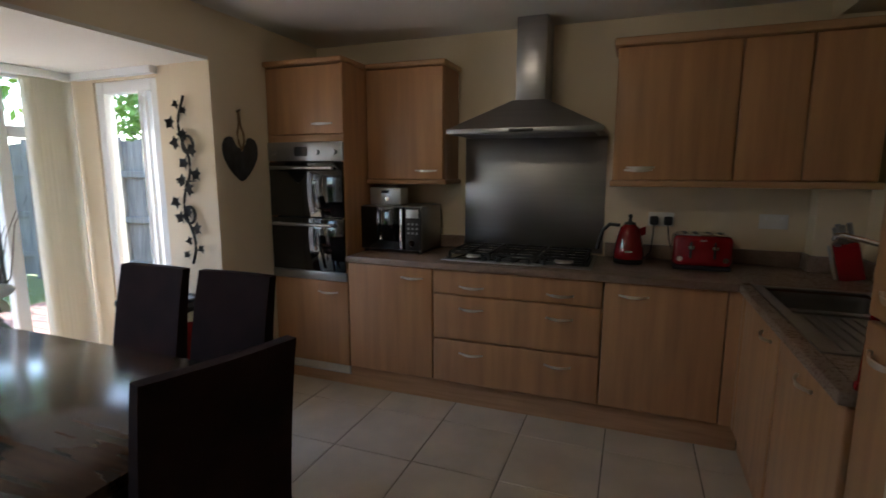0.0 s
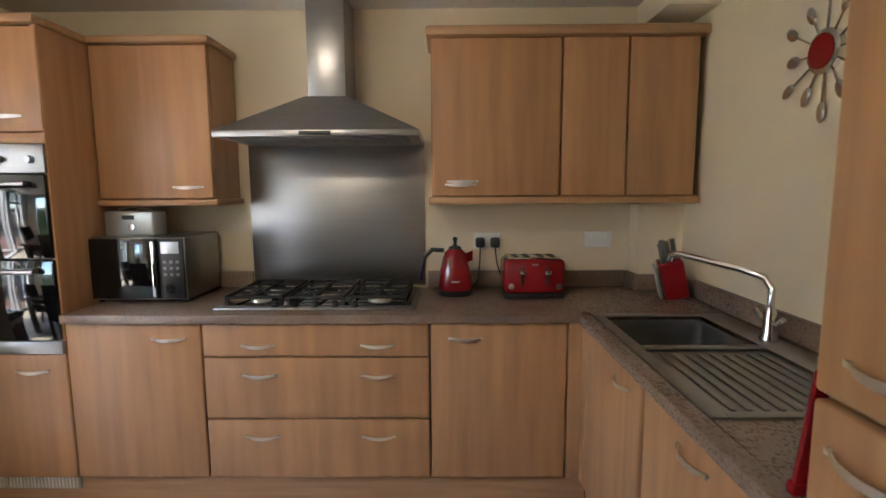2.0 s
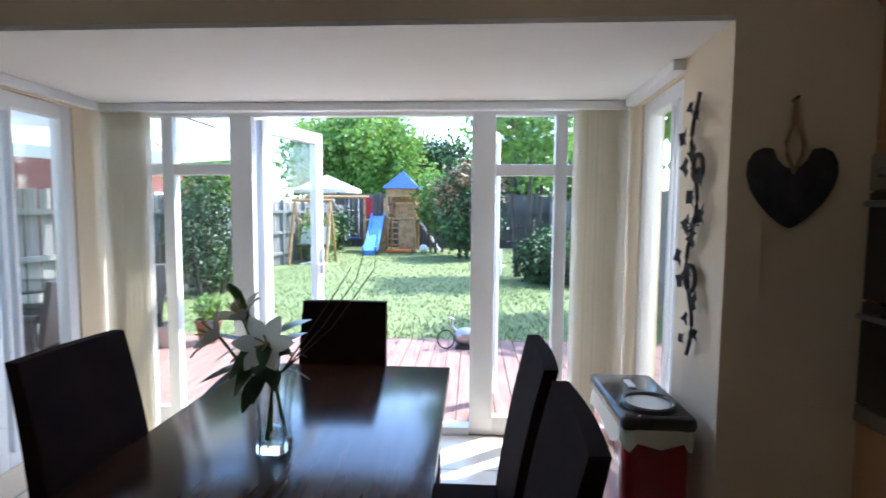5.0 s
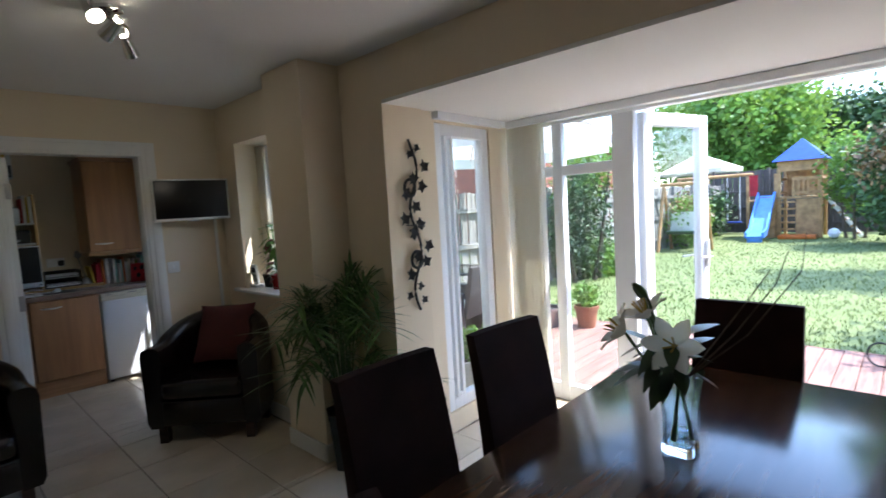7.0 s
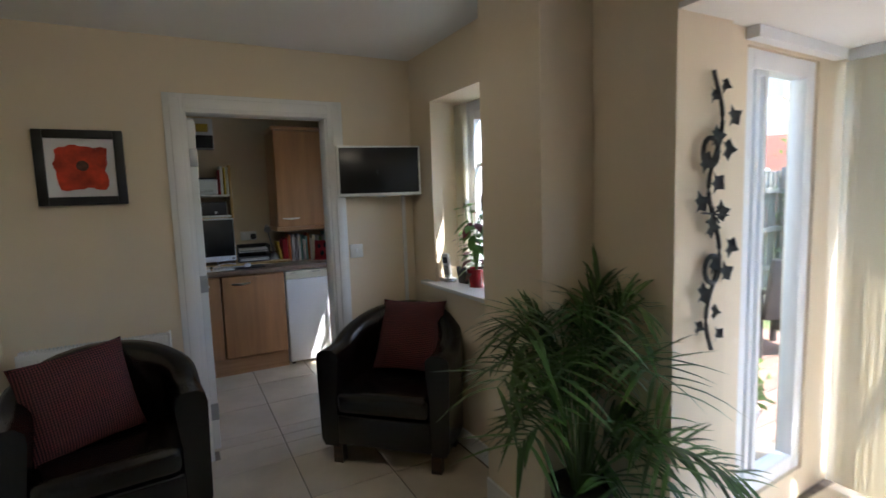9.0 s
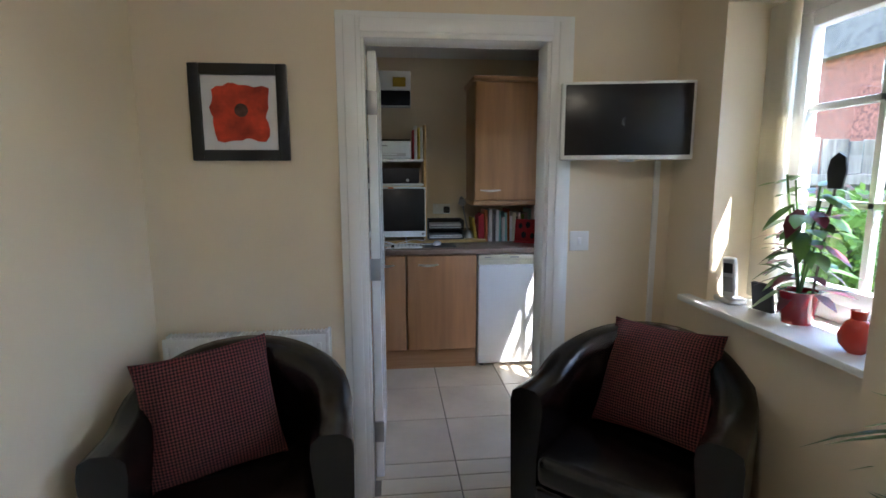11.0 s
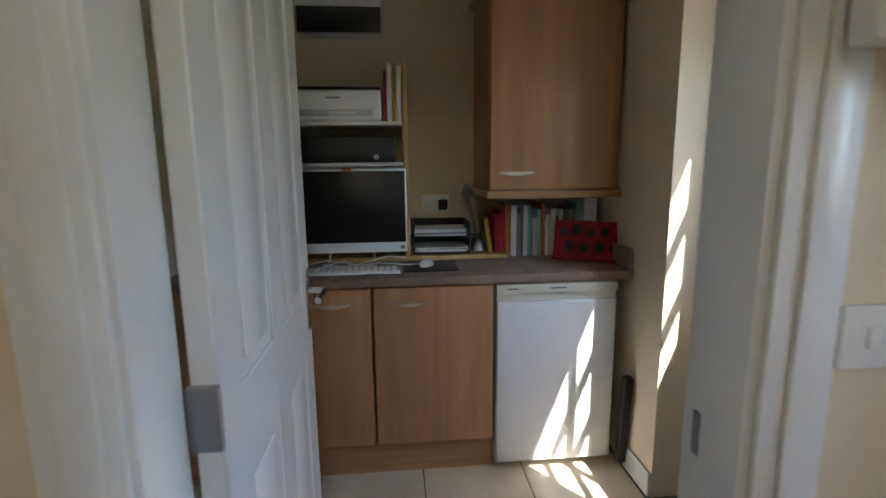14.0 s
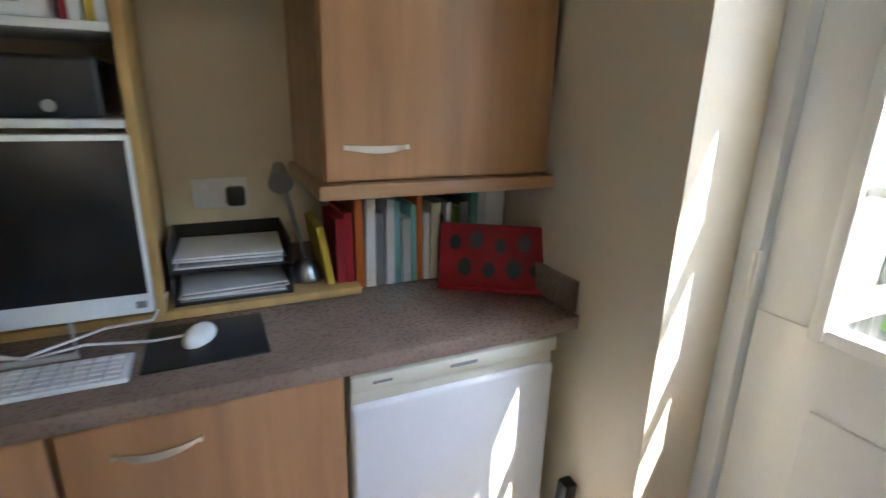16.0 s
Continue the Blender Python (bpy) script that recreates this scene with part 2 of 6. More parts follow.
def thing(name, label, category, at=(0, 0, 0), group="", kind=""):
    ob = new(name)
    ob.empty_display_size = 0.1
    ob.location = Vector(at) + BASE[0]
    ORIGIN[ob.name] = Vector(at)
    return tagged(ob, label, category, group, kind)


def mesh_of(name, bm, material, smooth=None):
    me = bpy.data.meshes.new(name)
    bm.normal_update()
    bm.to_mesh(me)
    bm.free()
    for m in (material if isinstance(material, (list, tuple)) else [material]):
        me.materials.append(m)
    if smooth is not None:
        me.polygons.foreach_set("use_smooth", [True] * len(me.polygons))
        me.set_sharp_from_angle(angle=radians(smooth))
    return me


def part(name, bm, material, parent, label="", smooth=35):
    """One mesh under a thing or a part; bm in world metres (from the thing's own place for movable ones)."""
    o = ORIGIN[parent.name]
    bmesh.ops.translate(bm, verts=bm.verts, vec=-o)
    ob = new(name, mesh_of(name, bm, material, smooth))
    ob.parent = parent
    ORIGIN[ob.name] = o
    return tagged(ob, label) if label else ob


def solo(name, bm, material, label, category, at=(0, 0, 0), kind="", group="", smooth=35):
    """A thing that is one mesh."""
    bmesh.ops.translate(bm, verts=bm.verts, vec=-Vector(at))
    ob = new(name, mesh_of(name, bm, material, smooth))
    ob.location = Vector(at) + BASE[0]
    ORIGIN[ob.name] = Vector(at)
    return tagged(ob, label, category, group, kind)


def box(x0, x1, y0, y1, z0, z1, bev=0.0, seg=2, bm=None):
    b = bmesh.new()
    r = bmesh.ops.create_cube(b, size=1)
    sx, sy, sz = abs(x1 - x0), abs(y1 - y0), abs(z1 - z0)
    bmesh.ops.scale(b, verts=b.verts, vec=(sx, sy, sz))
    bmesh.ops.translate(b, verts=b.verts, vec=((x0 + x1) / 2, (y0 + y1) / 2, (z0 + z1) / 2))
    if bev:
        bmesh.ops.bevel(b, geom=b.edges, offset=min(bev, 0.49 * min(sx, sy, sz)), segments=seg, affect='EDGES', profile=0.5)
    return join(bm, b)


def join(bm, b):
    if bm is None:
        return b
    me = bpy.data.meshes.new("tmp")
    b.to_mesh(me)
    b.free()
    bm.from_mesh(me)
    bpy.data.meshes.remove(me)
    return bm


def rod(p, q, r, r2=None, n=10, bm=None, caps=True):
    b = bmesh.new()
    p, q = Vector(p), Vector(q)
    bmesh.ops.create_cone(b, cap_ends=caps, segments=n, radius1=r, radius2=r if r2 is None else r2, depth=(q - p).length)
    m = Matrix.Translation((p + q) / 2) @ (q - p).to_track_quat("Z", "Y").to_matrix().to_4x4()
    bmesh.ops.transform(b, matrix=m, verts=b.verts)
    return join(bm, b)


def tube(pts, r, n=6, bm=None, taper=1.0):
    """A round tube along points."""
    b = bm or bmesh.new()
    pts = [Vector(p) for p in pts]
    rings = []
    for i, p in enumerate(pts):
        d = (pts[min(i + 1, len(pts) - 1)] - pts[max(i - 1, 0)])
        m = d.to_track_quat("Z", "Y").to_matrix()
        rr = r * (1 + (taper - 1) * i / max(1, len(pts) - 1))
        rings.append([b.verts.new(p + m @ Vector((rr * math.cos(2 * math.pi * k / n), rr * math.sin(2 * math.pi * k / n), 0))) for k in range(n)])
    for a, c in zip(rings, rings[1:]):
        for k in range(n):
            b.faces.new((a[k], a[(k + 1) % n], c[(k + 1) % n], c[k]))
    b.faces.new(rings[0][::-1])
    b.faces.new(rings[-1])
    return b


def lathe(profile, at=(0, 0, 0), n=24, bm=None, sx=1, sy=1):
    """Profile of (radius, z) turned about the upright through at."""
    b = bmesh.new()
    rings = []
    for r, z in profile:
        rings.append([b.verts.new((at[0] + sx * r * math.cos(2 * math.pi * k / n), at[1] + sy * r * math.sin(2 * math.pi * k / n), at[2] + z)) for k in range(n)])
    for a, c in zip(rings, rings[1:]):
        for k in range(n):
            b.faces.new((a[k], a[(k + 1) % n], c[(k + 1) % n], c[k]))
    b.faces.new(rings[0][::-1])
    b.faces.new(rings[-1])
    bmesh.ops.recalc_face_normals(b, faces=b.faces)
    return join(bm, b)


def slab(poly, way, bm=None, bev=0.0):
    """A flat polygon pushed along a vector."""
    b = bmesh.new()
    f = b.faces.new([b.verts.new(p) for p in poly])
    r = bmesh.ops.extrude_face_region(b, geom=[f])
    bmesh.ops.translate(b, verts=[v for v in r["geom"] if isinstance(v, bmesh.types.BMVert)], vec=way)
    bmesh.ops.recalc_face_normals(b, faces=b.faces)
    if bev:
        bmesh.ops.bevel(b, geom=b.edges, offset=bev, segments=2, affect='EDGES', profile=0.5)
    return join(bm, b)


def turned(bm, m):
    bmesh.ops.transform(bm, matrix=m, verts=bm.verts)
    return bm


def leaf(b, base, way, up, length, width, droop=0.0, segs=3):
    """A pointed leaf blade of a few quads."""
    way, up = Vector(way).normalized(), Vector(up)
    side = way.cross(up).normalized()
    last = None
    for i in range(segs + 1):
        u = i / segs
        c = Vector(base) + way * (length * u) + Vector((0, 0, -droop * u * u))
        w = width * math.sin(math.pi * (0.12 + 0.86 * u)) / 2
        cur = (b.verts.new(c - side * w), b.verts.new(c + side * w))
        if last:
            b.faces.new((last[0], last[1], cur[1], cur[0]))
        last = cur
    return b


rng = random.Random(7)

# ---- structure ----
CZ = 2.37
XW, XS, XE, XJ = -2.19, -2.08, 1.29, 0.62   # west wall, its southern stretch, kitchen east wall, east wall
YN, YS, YU = 0.60, -5.20, -7.27             # north wall, wall with the utility doorway, utility back wall


def wall(name, label, boxes, material=WALL):
    b = None
    for q in boxes:
        b = box(*q, bm=b)
    return solo(name, b, material, label, "wall", kind="structure", smooth=None)


wall("wall_north", "cream painted kitchen wall behind the units", [(-2.5, 1.6, YN, YN + 0.25, 0, 2.6)])
wall("wall_west", "cream painted wall with the wide bay opening", [
    (-2.49, XW, -0.467, YN, 0, CZ), (-2.49, XW, -3.575, -0.467, 2.10, CZ), (-2.49, XW, -4.3, -3.575, 0, CZ)])
BASE[0] = SOUTH_PART
wall("wall_pier", "cream painted pier beside the bay", [(XW, -1.92, -4.085, -3.66, 0, CZ)])
wall("wall_west_window", "cream painted wall with a deep window reveal", [
    (-2.40, XS, -4.12, -4.0, 0, CZ), (-2.40, XS, -4.9, -4.12, 0, 0.93), (-2.40, XS, -4.9, -4.12, 2.06, CZ), (-2.40, XS, -5.32, -4.9, 0, CZ)])
wall("wall_south", "cream painted wall with the utility doorway", [
    (-2.08, -1.54, -5.32, YS, 0, CZ), (-1.54, -0.72, -5.32, YS, 2.01, CZ), (-0.72, 0.12, -5.32, YS, 0, CZ)])
wall("wall_east_south", "cream painted side wall beside the armchair", [(0.12, 0.3, -5.32, -3.6, 0, CZ), (0.3, 0.62, -3.72, -3.6, 0, CZ)])
wall("wall_east", "cream painted wall with the hall doorway", [(XJ, XJ + 0.15, -2.62, -1.32, 0, CZ), (XJ, XJ + 0.15, -3.45, -2.62, 2.02, CZ), (XJ, XJ + 0.15, -3.72, -3.45, 0, CZ), (XJ + 0.15, 1.45, -1.45, -1.32, 0, CZ)])
BASE[0] = NORTH_PART
wall("wall_kitchen_east", "cream painted wall over the sink", [(XE, XE + 0.15, -1.62, YN, 0, CZ), (1.06, XE, 0.47, YN, 0, CZ), (1.06, XE, 0.22, 0.47, 2.25, CZ)])
BASE[0] = SOUTH_PART
wall("wall_hall", "plain wall of the hall beyond", [(1.9, 2.0, -4.2, -1.45, 0, CZ), (XJ + 0.15, 1.9, -4.3, -4.2, 0, CZ), (1.45, 1.9, -1.45, -1.35, 0, CZ)])
wall("wall_utility_back", "cream painted utility room wall", [(-2.4, 0.3, YU - 0.25, YU, 0, 2.6)])
wall("wall_utility_west", "cream painted wall with the back door opening", [
    (-2.36, XS, YU, -6.40, 0, CZ), (-2.36, XS, -6.40, -5.50, 2.06, CZ), (-2.36, XS, -5.50, -5.32, 0, CZ)])
wall("wall_utility_east", "cream painted utility side wall", [(-0.1, 0.1, YU, -5.32, 0, CZ)])
BASE[0] = NORTH_PART
wall("ceiling", "white painted ceiling", [(-2.5, 2.0, YU - 0.5, YN + 0.2, CZ, CZ + 0.2)], CEIL)
wall("ceiling_bay", "white flat ceiling of the bay", [(-3.72, -2.49, -3.85, -0.2, 2.08, 2.3), (-2.49, XW - 0.002, -3.574, -0.468, 2.08, 2.10)], CEIL)


def between(p, q, thick, z0, z1):
    """An upright slab from plan point p to q, thick to the left of the way."""
    p, q = Vector((*p, 0)), Vector((*q, 0))
    d = (q - p).normalized()
    n = Vector((-d.y, d.x, 0)) * thick
    return slab([(p.x, p.y, z0), (q.x, q.y, z0), ((q + n).x, (q + n).y, z0), ((p + n).x, (p + n).y, z0)], (0, 0, z1 - z0))


def side(u, far):
    """Plan point on the bay's north (far) or south cheek, u from the room to the front."""
    return (XW - 1.40 * u, -0.467 + 0.05 * u) if far else (XW - 1.40 * u, -3.575 - 0.075 * u)


for far in (True, False):
    s = -0.12 if far else 0.12
    nm = "north" if far else "south"
    b = between(side(0, far), side(0.31, far), s, 0, 2.08)
    b = join(b, between(side(0.31, far), side(1, far), s, 0, 0.14))
    b = join(b, between(side(0.73, far), side(1, far), s, 0.14, 2.08))
    b = join(b, between(side(0.31, far), side(0.73, far), s, 2.02, 2.08))
    bmesh.ops.recalc_face_normals(b, faces=b.faces)
    solo("wall_bay_" + nm, b, WALL, "cream painted cheek of the bay", "wall", kind="structure", smooth=None)

# floor bed and the ground outside
solo("floor", box(-3.62, 2.0, YU - 0.5, YN + 0.2, -0.2, -0.004), GROUT, "grout bed under the cream floor tiles", "floor", kind="structure", smooth=None)

# skirting
def skirting(runs):
    b = None
    for q in runs:
        b = box(*q, 0, 0.11, bev=0.004, seg=1, bm=b)
    solo("baseboard", b, WHITE, "white glossy skirting board", "baseboard", kind="structure")


skirting([(-2.19, -2.175, -0.46, 0.0), (XJ - 0.015, XJ, -2.85, -1.63)])
BASE[0] = SOUTH_PART
skirting([(-2.19, -2.175, -3.645, -3.285), (-1.92, -1.905, -4.085, -3.66), (-2.19, -1.905, -3.66, -3.645), (XS, XS + 0.015, YS, -4.12), (-2.06, -1.62, YS, YS + 0.015), (-0.66, 0.12, YS, YS + 0.015), (0.105, 0.12, -5.18, -3.6), (XS, XS + 0.015, -6.63, -6.40)])
BASE[0] = NORTH_PART


# ---- openings ----
def frame_ring(p, q, z0, z1, w, depth):
    """A plastic frame in the upright plane from plan p to q: two posts, head and foot."""
    p, q = Vector((*p, 0)), Vector((*q, 0))
    d = (q - p).normalized()
    n = Vector((-d.y, d.x, 0)) * depth / 2
    out = None
    for a, c, za, zc in ((p, p + d * w, z0, z1), (q - d * w, q, z0, z1), (p + d * w, q - d * w, z1 - w, z1), (p + d * w, q - d * w, z0, z0 + w)):
        out = slab([((a - n).x, (a - n).y, za), ((c - n).x, (c - n).y, za), ((c + n).x, (c + n).y, za), ((a + n).x, (a + n).y, za)], (0, 0, zc - za), bm=out, bev=0.006)
    return out


def pane(p, q, z0, z1, parent, name="pane"):
    p, q = Vector((*p, 0)), Vector((*q, 0))
    d = (q - p).normalized()
    n = Vector((-d.y, d.x, 0)) * 0.006
    b = slab([((p - n).x, (p - n).y, z0), ((q - n).x, (q - n).y, z0), ((q + n).x, (q + n).y, z0), ((p + n).x, (p + n).y, z0)], (0, 0, z1 - z0))
    ob = part(name, b, GLASS, parent, smooth=None)
    ob.visible_shadow = False
    return ob


XF = -3.60
win = thing("window_1", "white plastic garden window wall of the bay", "window", (XF, -2.0, 0), kind="structure")
for y0, y1 in ((-3.64, -3.55), (-3.335, -3.26), (-2.885, -2.74), (-1.34, -1.19), (-0.826, -0.752), (-0.53, -0.42)):
    part("post", box(XF - 0.035, XF + 0.035, y0, y1, 0.0, 2.08, 0.006), UPVC, win)
part("head_rail", box(XF - 0.037, XF + 0.037, -3.62, -0.43, 2.035, 2.08, 0.004), UPVC, win)
for y0, y1 in ((-3.55, -3.335), (-3.26, -2.885), (-1.19, -0.826), (-0.752, -0.53)):
    part("transom", box(XF - 0.033, XF + 0.033, y0, y1, 1.665, 1.735, 0.006), UPVC, win)
    part("foot_rail", box(XF - 0.033, XF + 0.033, y0, y1, 0.0, 0.12, 0.006), UPVC, win)
    pane((XF, y0), (XF, y1), 0.12, 1.665, win)
    pane((XF, y0), (XF, y1), 1.735, 2.035, win)
part("threshold", box(XF - 0.06, XF + 0.05, -2.74, -1.34, -0.02, 0.05, 0.006), UPVC, win)


def door_leaf(name, label, hinge, tip, z0, z1):
    d = thing(name, label, "door", (*hinge, z0), kind="structure")
    part("leaf_frame", frame_ring(hinge, tip, z0, z1, 0.085, 0.06), UPVC, d)
    h, t = Vector(hinge), Vector(tip)
    u = (t - h).normalized()
    pane(h + u * 0.085, t - u * 0.085, z0 + 0.085, z1 - 0.085, d)
    n = Vector((-u.y, u.x))
    k = t - u * 0.04
    for s in (1, -1):
        g = k + n * 0.045 * s
        b = box(g.x - 0.012, g.x + 0.012, g.y - 0.012, g.y + 0.012, 0.95, 1.15, 0.004)
        b = tube([(g.x, g.y, 1.03), (g.x + n.x * 0.03 * s, g.y + n.y * 0.03 * s, 1.03), (g.x + n.x * 0.03 * s - u.x * 0.11, g.y + n.y * 0.03 * s - u.y * 0.11, 1.03)], 0.008, bm=b)
        part("door_handle", b, WHITE, d)


door_leaf("door_1", "white glazed garden door standing open outwards", (XF - 0.05, -2.73), (XF - 0.70, -2.53), 0.06, 2.03)
door_leaf("door_2", "white glazed garden door opened right back outwards", (XF - 0.05, -1.30), (XF - 0.72, -1.15), 0.06, 2.03)
for far in (True, False):
    w = thing("window_2" if far else "window_3", "tall white plastic side window of the bay", "window", (*side(0.6, far), 0.14), kind="structure")
    s = -0.05 if far else 0.05
    p, q = Vector(side(0.31, far)), Vector(side(0.73, far))
    p.y -= s
    q.y -= s
    part("window_frame", frame_ring(p, q, 0.14, 2.02, 0.075, 0.07), UPVC, w)
    u = (q - p).normalized()
    m = p + u * 0.11
    part("mullion", frame_ring(m, m + u * 0.09, 0.21, 1.95, 0.03, 0.06), UPVC, w)
    pane(p + u * 0.07, q - u * 0.07, 0.21, 1.95, w)

# blind rail and gathered vertical blinds in the bay corners
t = thing("blind_rail", "white slim blind track under the bay ceiling", "blind rail", (-3.4, -2, 2.07))
part("track", box(-3.43, -3.37, -3.60, -0.45, 2.03, 2.078, 0.006), UPVC, t)
for far, thick in ((True, 0.05), (False, -0.05)):
    b = between(side(0.3, far), side(0.83, far), thick, 2.035, 2.078)
    bmesh.ops.recalc_face_normals(b, faces=b.faces)
    part("side_track", b, UPVC, t)


def blind(label, p, q, n, z0, z1):
    """Vertical blind slats gathered between plan points p and q."""
    top = thing("vertical_blind", label, "blind", (p[0], p[1], z0))
    for i in range(n):
        u = i / (n - 1)
        x, y = p[0] + (q[0] - p[0]) * u, p[1] + (q[1] - p[1]) * u
        a = math.atan2(q[1] - p[1], q[0] - p[0]) + radians(5 + rng.uniform(-2.5, 2.5))
        dx, dy = math.cos(a) * 0.043, math.sin(a) * 0.043
        nx, ny = -math.sin(a) * 0.007, math.cos(a) * 0.007
        bb = bmesh.new()
        cols = [bb.verts.new((x - dx, y - dy, z0)), bb.verts.new((x + nx, y + ny, z0)), bb.verts.new((x + dx, y + dy, z0))]
        tops = [bb.verts.new((x - dx, y - dy, z1)), bb.verts.new((x + nx, y + ny, z1)), bb.verts.new((x + dx, y + dy, z1))]
        for k in (0, 1):
            bb.faces.new((cols[k], cols[k + 1], tops[k + 1], tops[k]))
        geo = bmesh.ops.solidify(bb, geom=bb.faces[:], thickness=0.0012)
        part("slat", bb, BLIND, top)


blind("cream fabric vertical blind gathered in the bay corner", (-3.40, -3.57), (-3.40, -3.34), 8, 0.03, 2.03)
blind("cream fabric vertical blind gathered in the bay corner", (-3.40, -0.71), (-3.40, -0.48), 9, 0.03, 2.03)
BASE[0] = SOUTH_PART
blind("cream fabric vertical blind gathered beside the window", (-2.25, -4.885), (-2.25, -4.80), 5, 0.97, 2.04)

# casement window over the sill
w = thing("window_4", "white plastic casement window with glazing bars", "window", (-2.34, -4.5, 0.95), kind="structure")
part("window_frame", frame_ring((-2.35, -4.9), (-2.35, -4.12), 0.95, 2.06, 0.06, 0.06), UPVC, w)
part("casement", frame_ring((-2.345, -4.84), (-2.345, -4.18), 1.01, 2.0, 0.055, 0.05), UPVC, w)
for z in (1.34, 1.67):
    part("glazing_bar", box(-2.36, -2.335, -4.79, -4.23, z - 0.012, z + 0.012, 0.003), UPVC, w)
part("glazing_bar", box(-2.36, -2.335, -4.522, -4.498, 1.06, 1.95, 0.003), UPVC, w)
pane((-2.35, -4.79), (-2.35, -4.23), 1.06, 1.95, w)
part("window_sill", box(-2.36, -2.03, -5.02, -4.125, 0.925, 0.95, 0.006), WHITE, w)

# utility doorway: lining, architraves and the open panelled door
d = thing("door_3", "white moulded doorway trim and open four-panel door", "door", (-0.78, -5.3, 0), kind="structure")
for x0, x1 in ((-0.755, -0.72), (-1.54, -1.505)):
    part("jamb", box(x0, x1, -5.325, YS + 0.003, 0, 1.98, 0.002), WHITE, d)
part("head_lining", box(-1.54, -0.72, -5.325, YS + 0.003, 1.98, 2.012, 0.002), WHITE, d)
for x0, x1 in ((-0.745, -0.645), (-1.615, -1.52)):
    b = box(x0, x1, YS, YS + 0.014, 0, 2.08, 0.004)
    b = box(x0 + 0.02, x1 - 0.03, YS + 0.012, YS + 0.022, 0, 2.06, 0.005, bm=b)
    part("architrave", b, WHITE, d)
b = box(-1.525, -0.74, YS, YS + 0.0138, 1.98, 2.0795, 0.004)
b = box(-1.525, -0.74, YS + 0.012, YS + 0.022, 2.0, 2.055, 0.005, bm=b)
part("architrave", b, WHITE, d)
part("strike_plate", box(-1.5055, -1.5035, -5.30, -5.282, 0.94, 1.01, 0.0008, 1), STEEL, d, "steel latch plate in the jamb")


def panel_door(parent, width, height, thick, m):
    """A white moulded four-panel leaf, hinge edge at the origin, along +x."""
    core = box(0, width, -thick / 2 + 0.006, thick / 2 - 0.006, 0.005, height)
    st = 0.105
    rails = [(0.005, 0.2), (0.86, 1.02), (height - 0.12, height)]
    for y0, y1 in ((-thick / 2, -thick / 2 + 0.009), (thick / 2 - 0.009, thick / 2)):
        for x0, x1 in ((0, st), (width / 2 - 0.05, width / 2 + 0.05), (width - st, width)):
            core = box(x0, x1, y0, y1, 0.005, height, 0.003, 1, bm=core)
        for z0, z1 in rails:
            core = box(st - 0.002, width - st + 0.002, y0 + 0.0004, y1 - 0.0004, z0, z1, 0.003, 1, bm=core)
    leaf_ob = part("door_leaf", turned(core, m), WHITE, parent)
    for x0, x1 in ((st + 0.02, width / 2 - 0.07), (width / 2 + 0.07, width - st - 0.02)):
        for z0, z1 in ((0.22, 0.84), (1.04, height - 0.14)):
            part("raised_panel", turned(box(x0 + 0.012, x1 - 0.012, -thick / 2 + 0.001, thick / 2 - 0.001, z0 + 0.012, z1 - 0.012, 0.006, 2), m), WHITE, leaf_ob)
    for s in (1, -1):
        y = s * thick / 2
        b = box(width - 0.075, width - 0.035, y, y + s * 0.008, 0.92, 1.09, 0.003)
        b = tube([(width - 0.055, y, 1.03), (width - 0.055, y + s * 0.045, 1.03), (width - 0.07, y + s * 0.055, 1.03), (width - 0.165, y + s * 0.05, 1.03)], 0.009, 8, bm=b)
        part("door_handle", turned(b, m), CHROME, leaf_ob, "chrome lever handle on a plate")
    for z in (0.24, 1.02, 1.75):
        part("hinge", turned(box(-0.012, 0.004, -thick / 2 - 0.003, thick / 2 + 0.003, z - 0.05, z + 0.05, 0.002), m), STEEL, leaf_ob)


panel_door(d, 0.74, 1.965, 0.04, pose(-0.778, -5.338, 0.0, 0, 0, -90.5))

# hall door: leaf swung into the room
d = thing("door_4", "white panelled hall door standing wide open", "door", (0.55, -3.46, 0), kind="structure")
for y0, y1 in ((-2.655, -2.62), (-3.45, -3.415)):
    part("jamb", box(XJ - 0.003, XJ + 0.153, y0, y1, 0, 1.99, 0.002), WHITE, d)
part("head_lining", box(XJ - 0.003, XJ + 0.153, -3.45, -2.62, 1.99, 2.02, 0.002), WHITE, d)
for y0, y1 in ((-2.65, -2.56), (-3.51, -3.42)):
    part("architrave", box(XJ - 0.016, XJ, y0, y1, 0, 2.09, 0.004), WHITE, d)
part("architrave", box(XJ - 0.0158, XJ, -3.43, -2.64, 2.0, 2.0895, 0.004), WHITE, d)
panel_door(d, 0.76, 1.97, 0.04, pose(0.49, -3.42, 0, 0, 0, 180 - 1.5))

# utility back door, half glazed
d = thing("door_5", "white half-glazed back door with a cat-eye bar grid", "door", (-2.3, -6.3, 0), kind="structure")
XD = -2.315
part("door_frame", frame_ring((XD, -6.40), (XD, -5.50), 0, 2.06, 0.05, 0.09), WHITE, d)
b = box(XD - 0.02, XD + 0.022, -6.345, -5.555, 0.06, 1.02, 0.004)
b = box(XD - 0.02, XD + 0.022, -6.345, -6.22, 1.02, 2.0, 0.003, bm=b)
b = box(XD - 0.02, XD + 0.022, -5.68, -5.555, 1.02, 2.0, 0.003, bm=b)
b = box(XD - 0.0198, XD + 0.0218, -6.222, -5.678, 1.9, 1.9995, 0.003, bm=b)
leaf5 = part("door_leaf", b, WHITE, d)
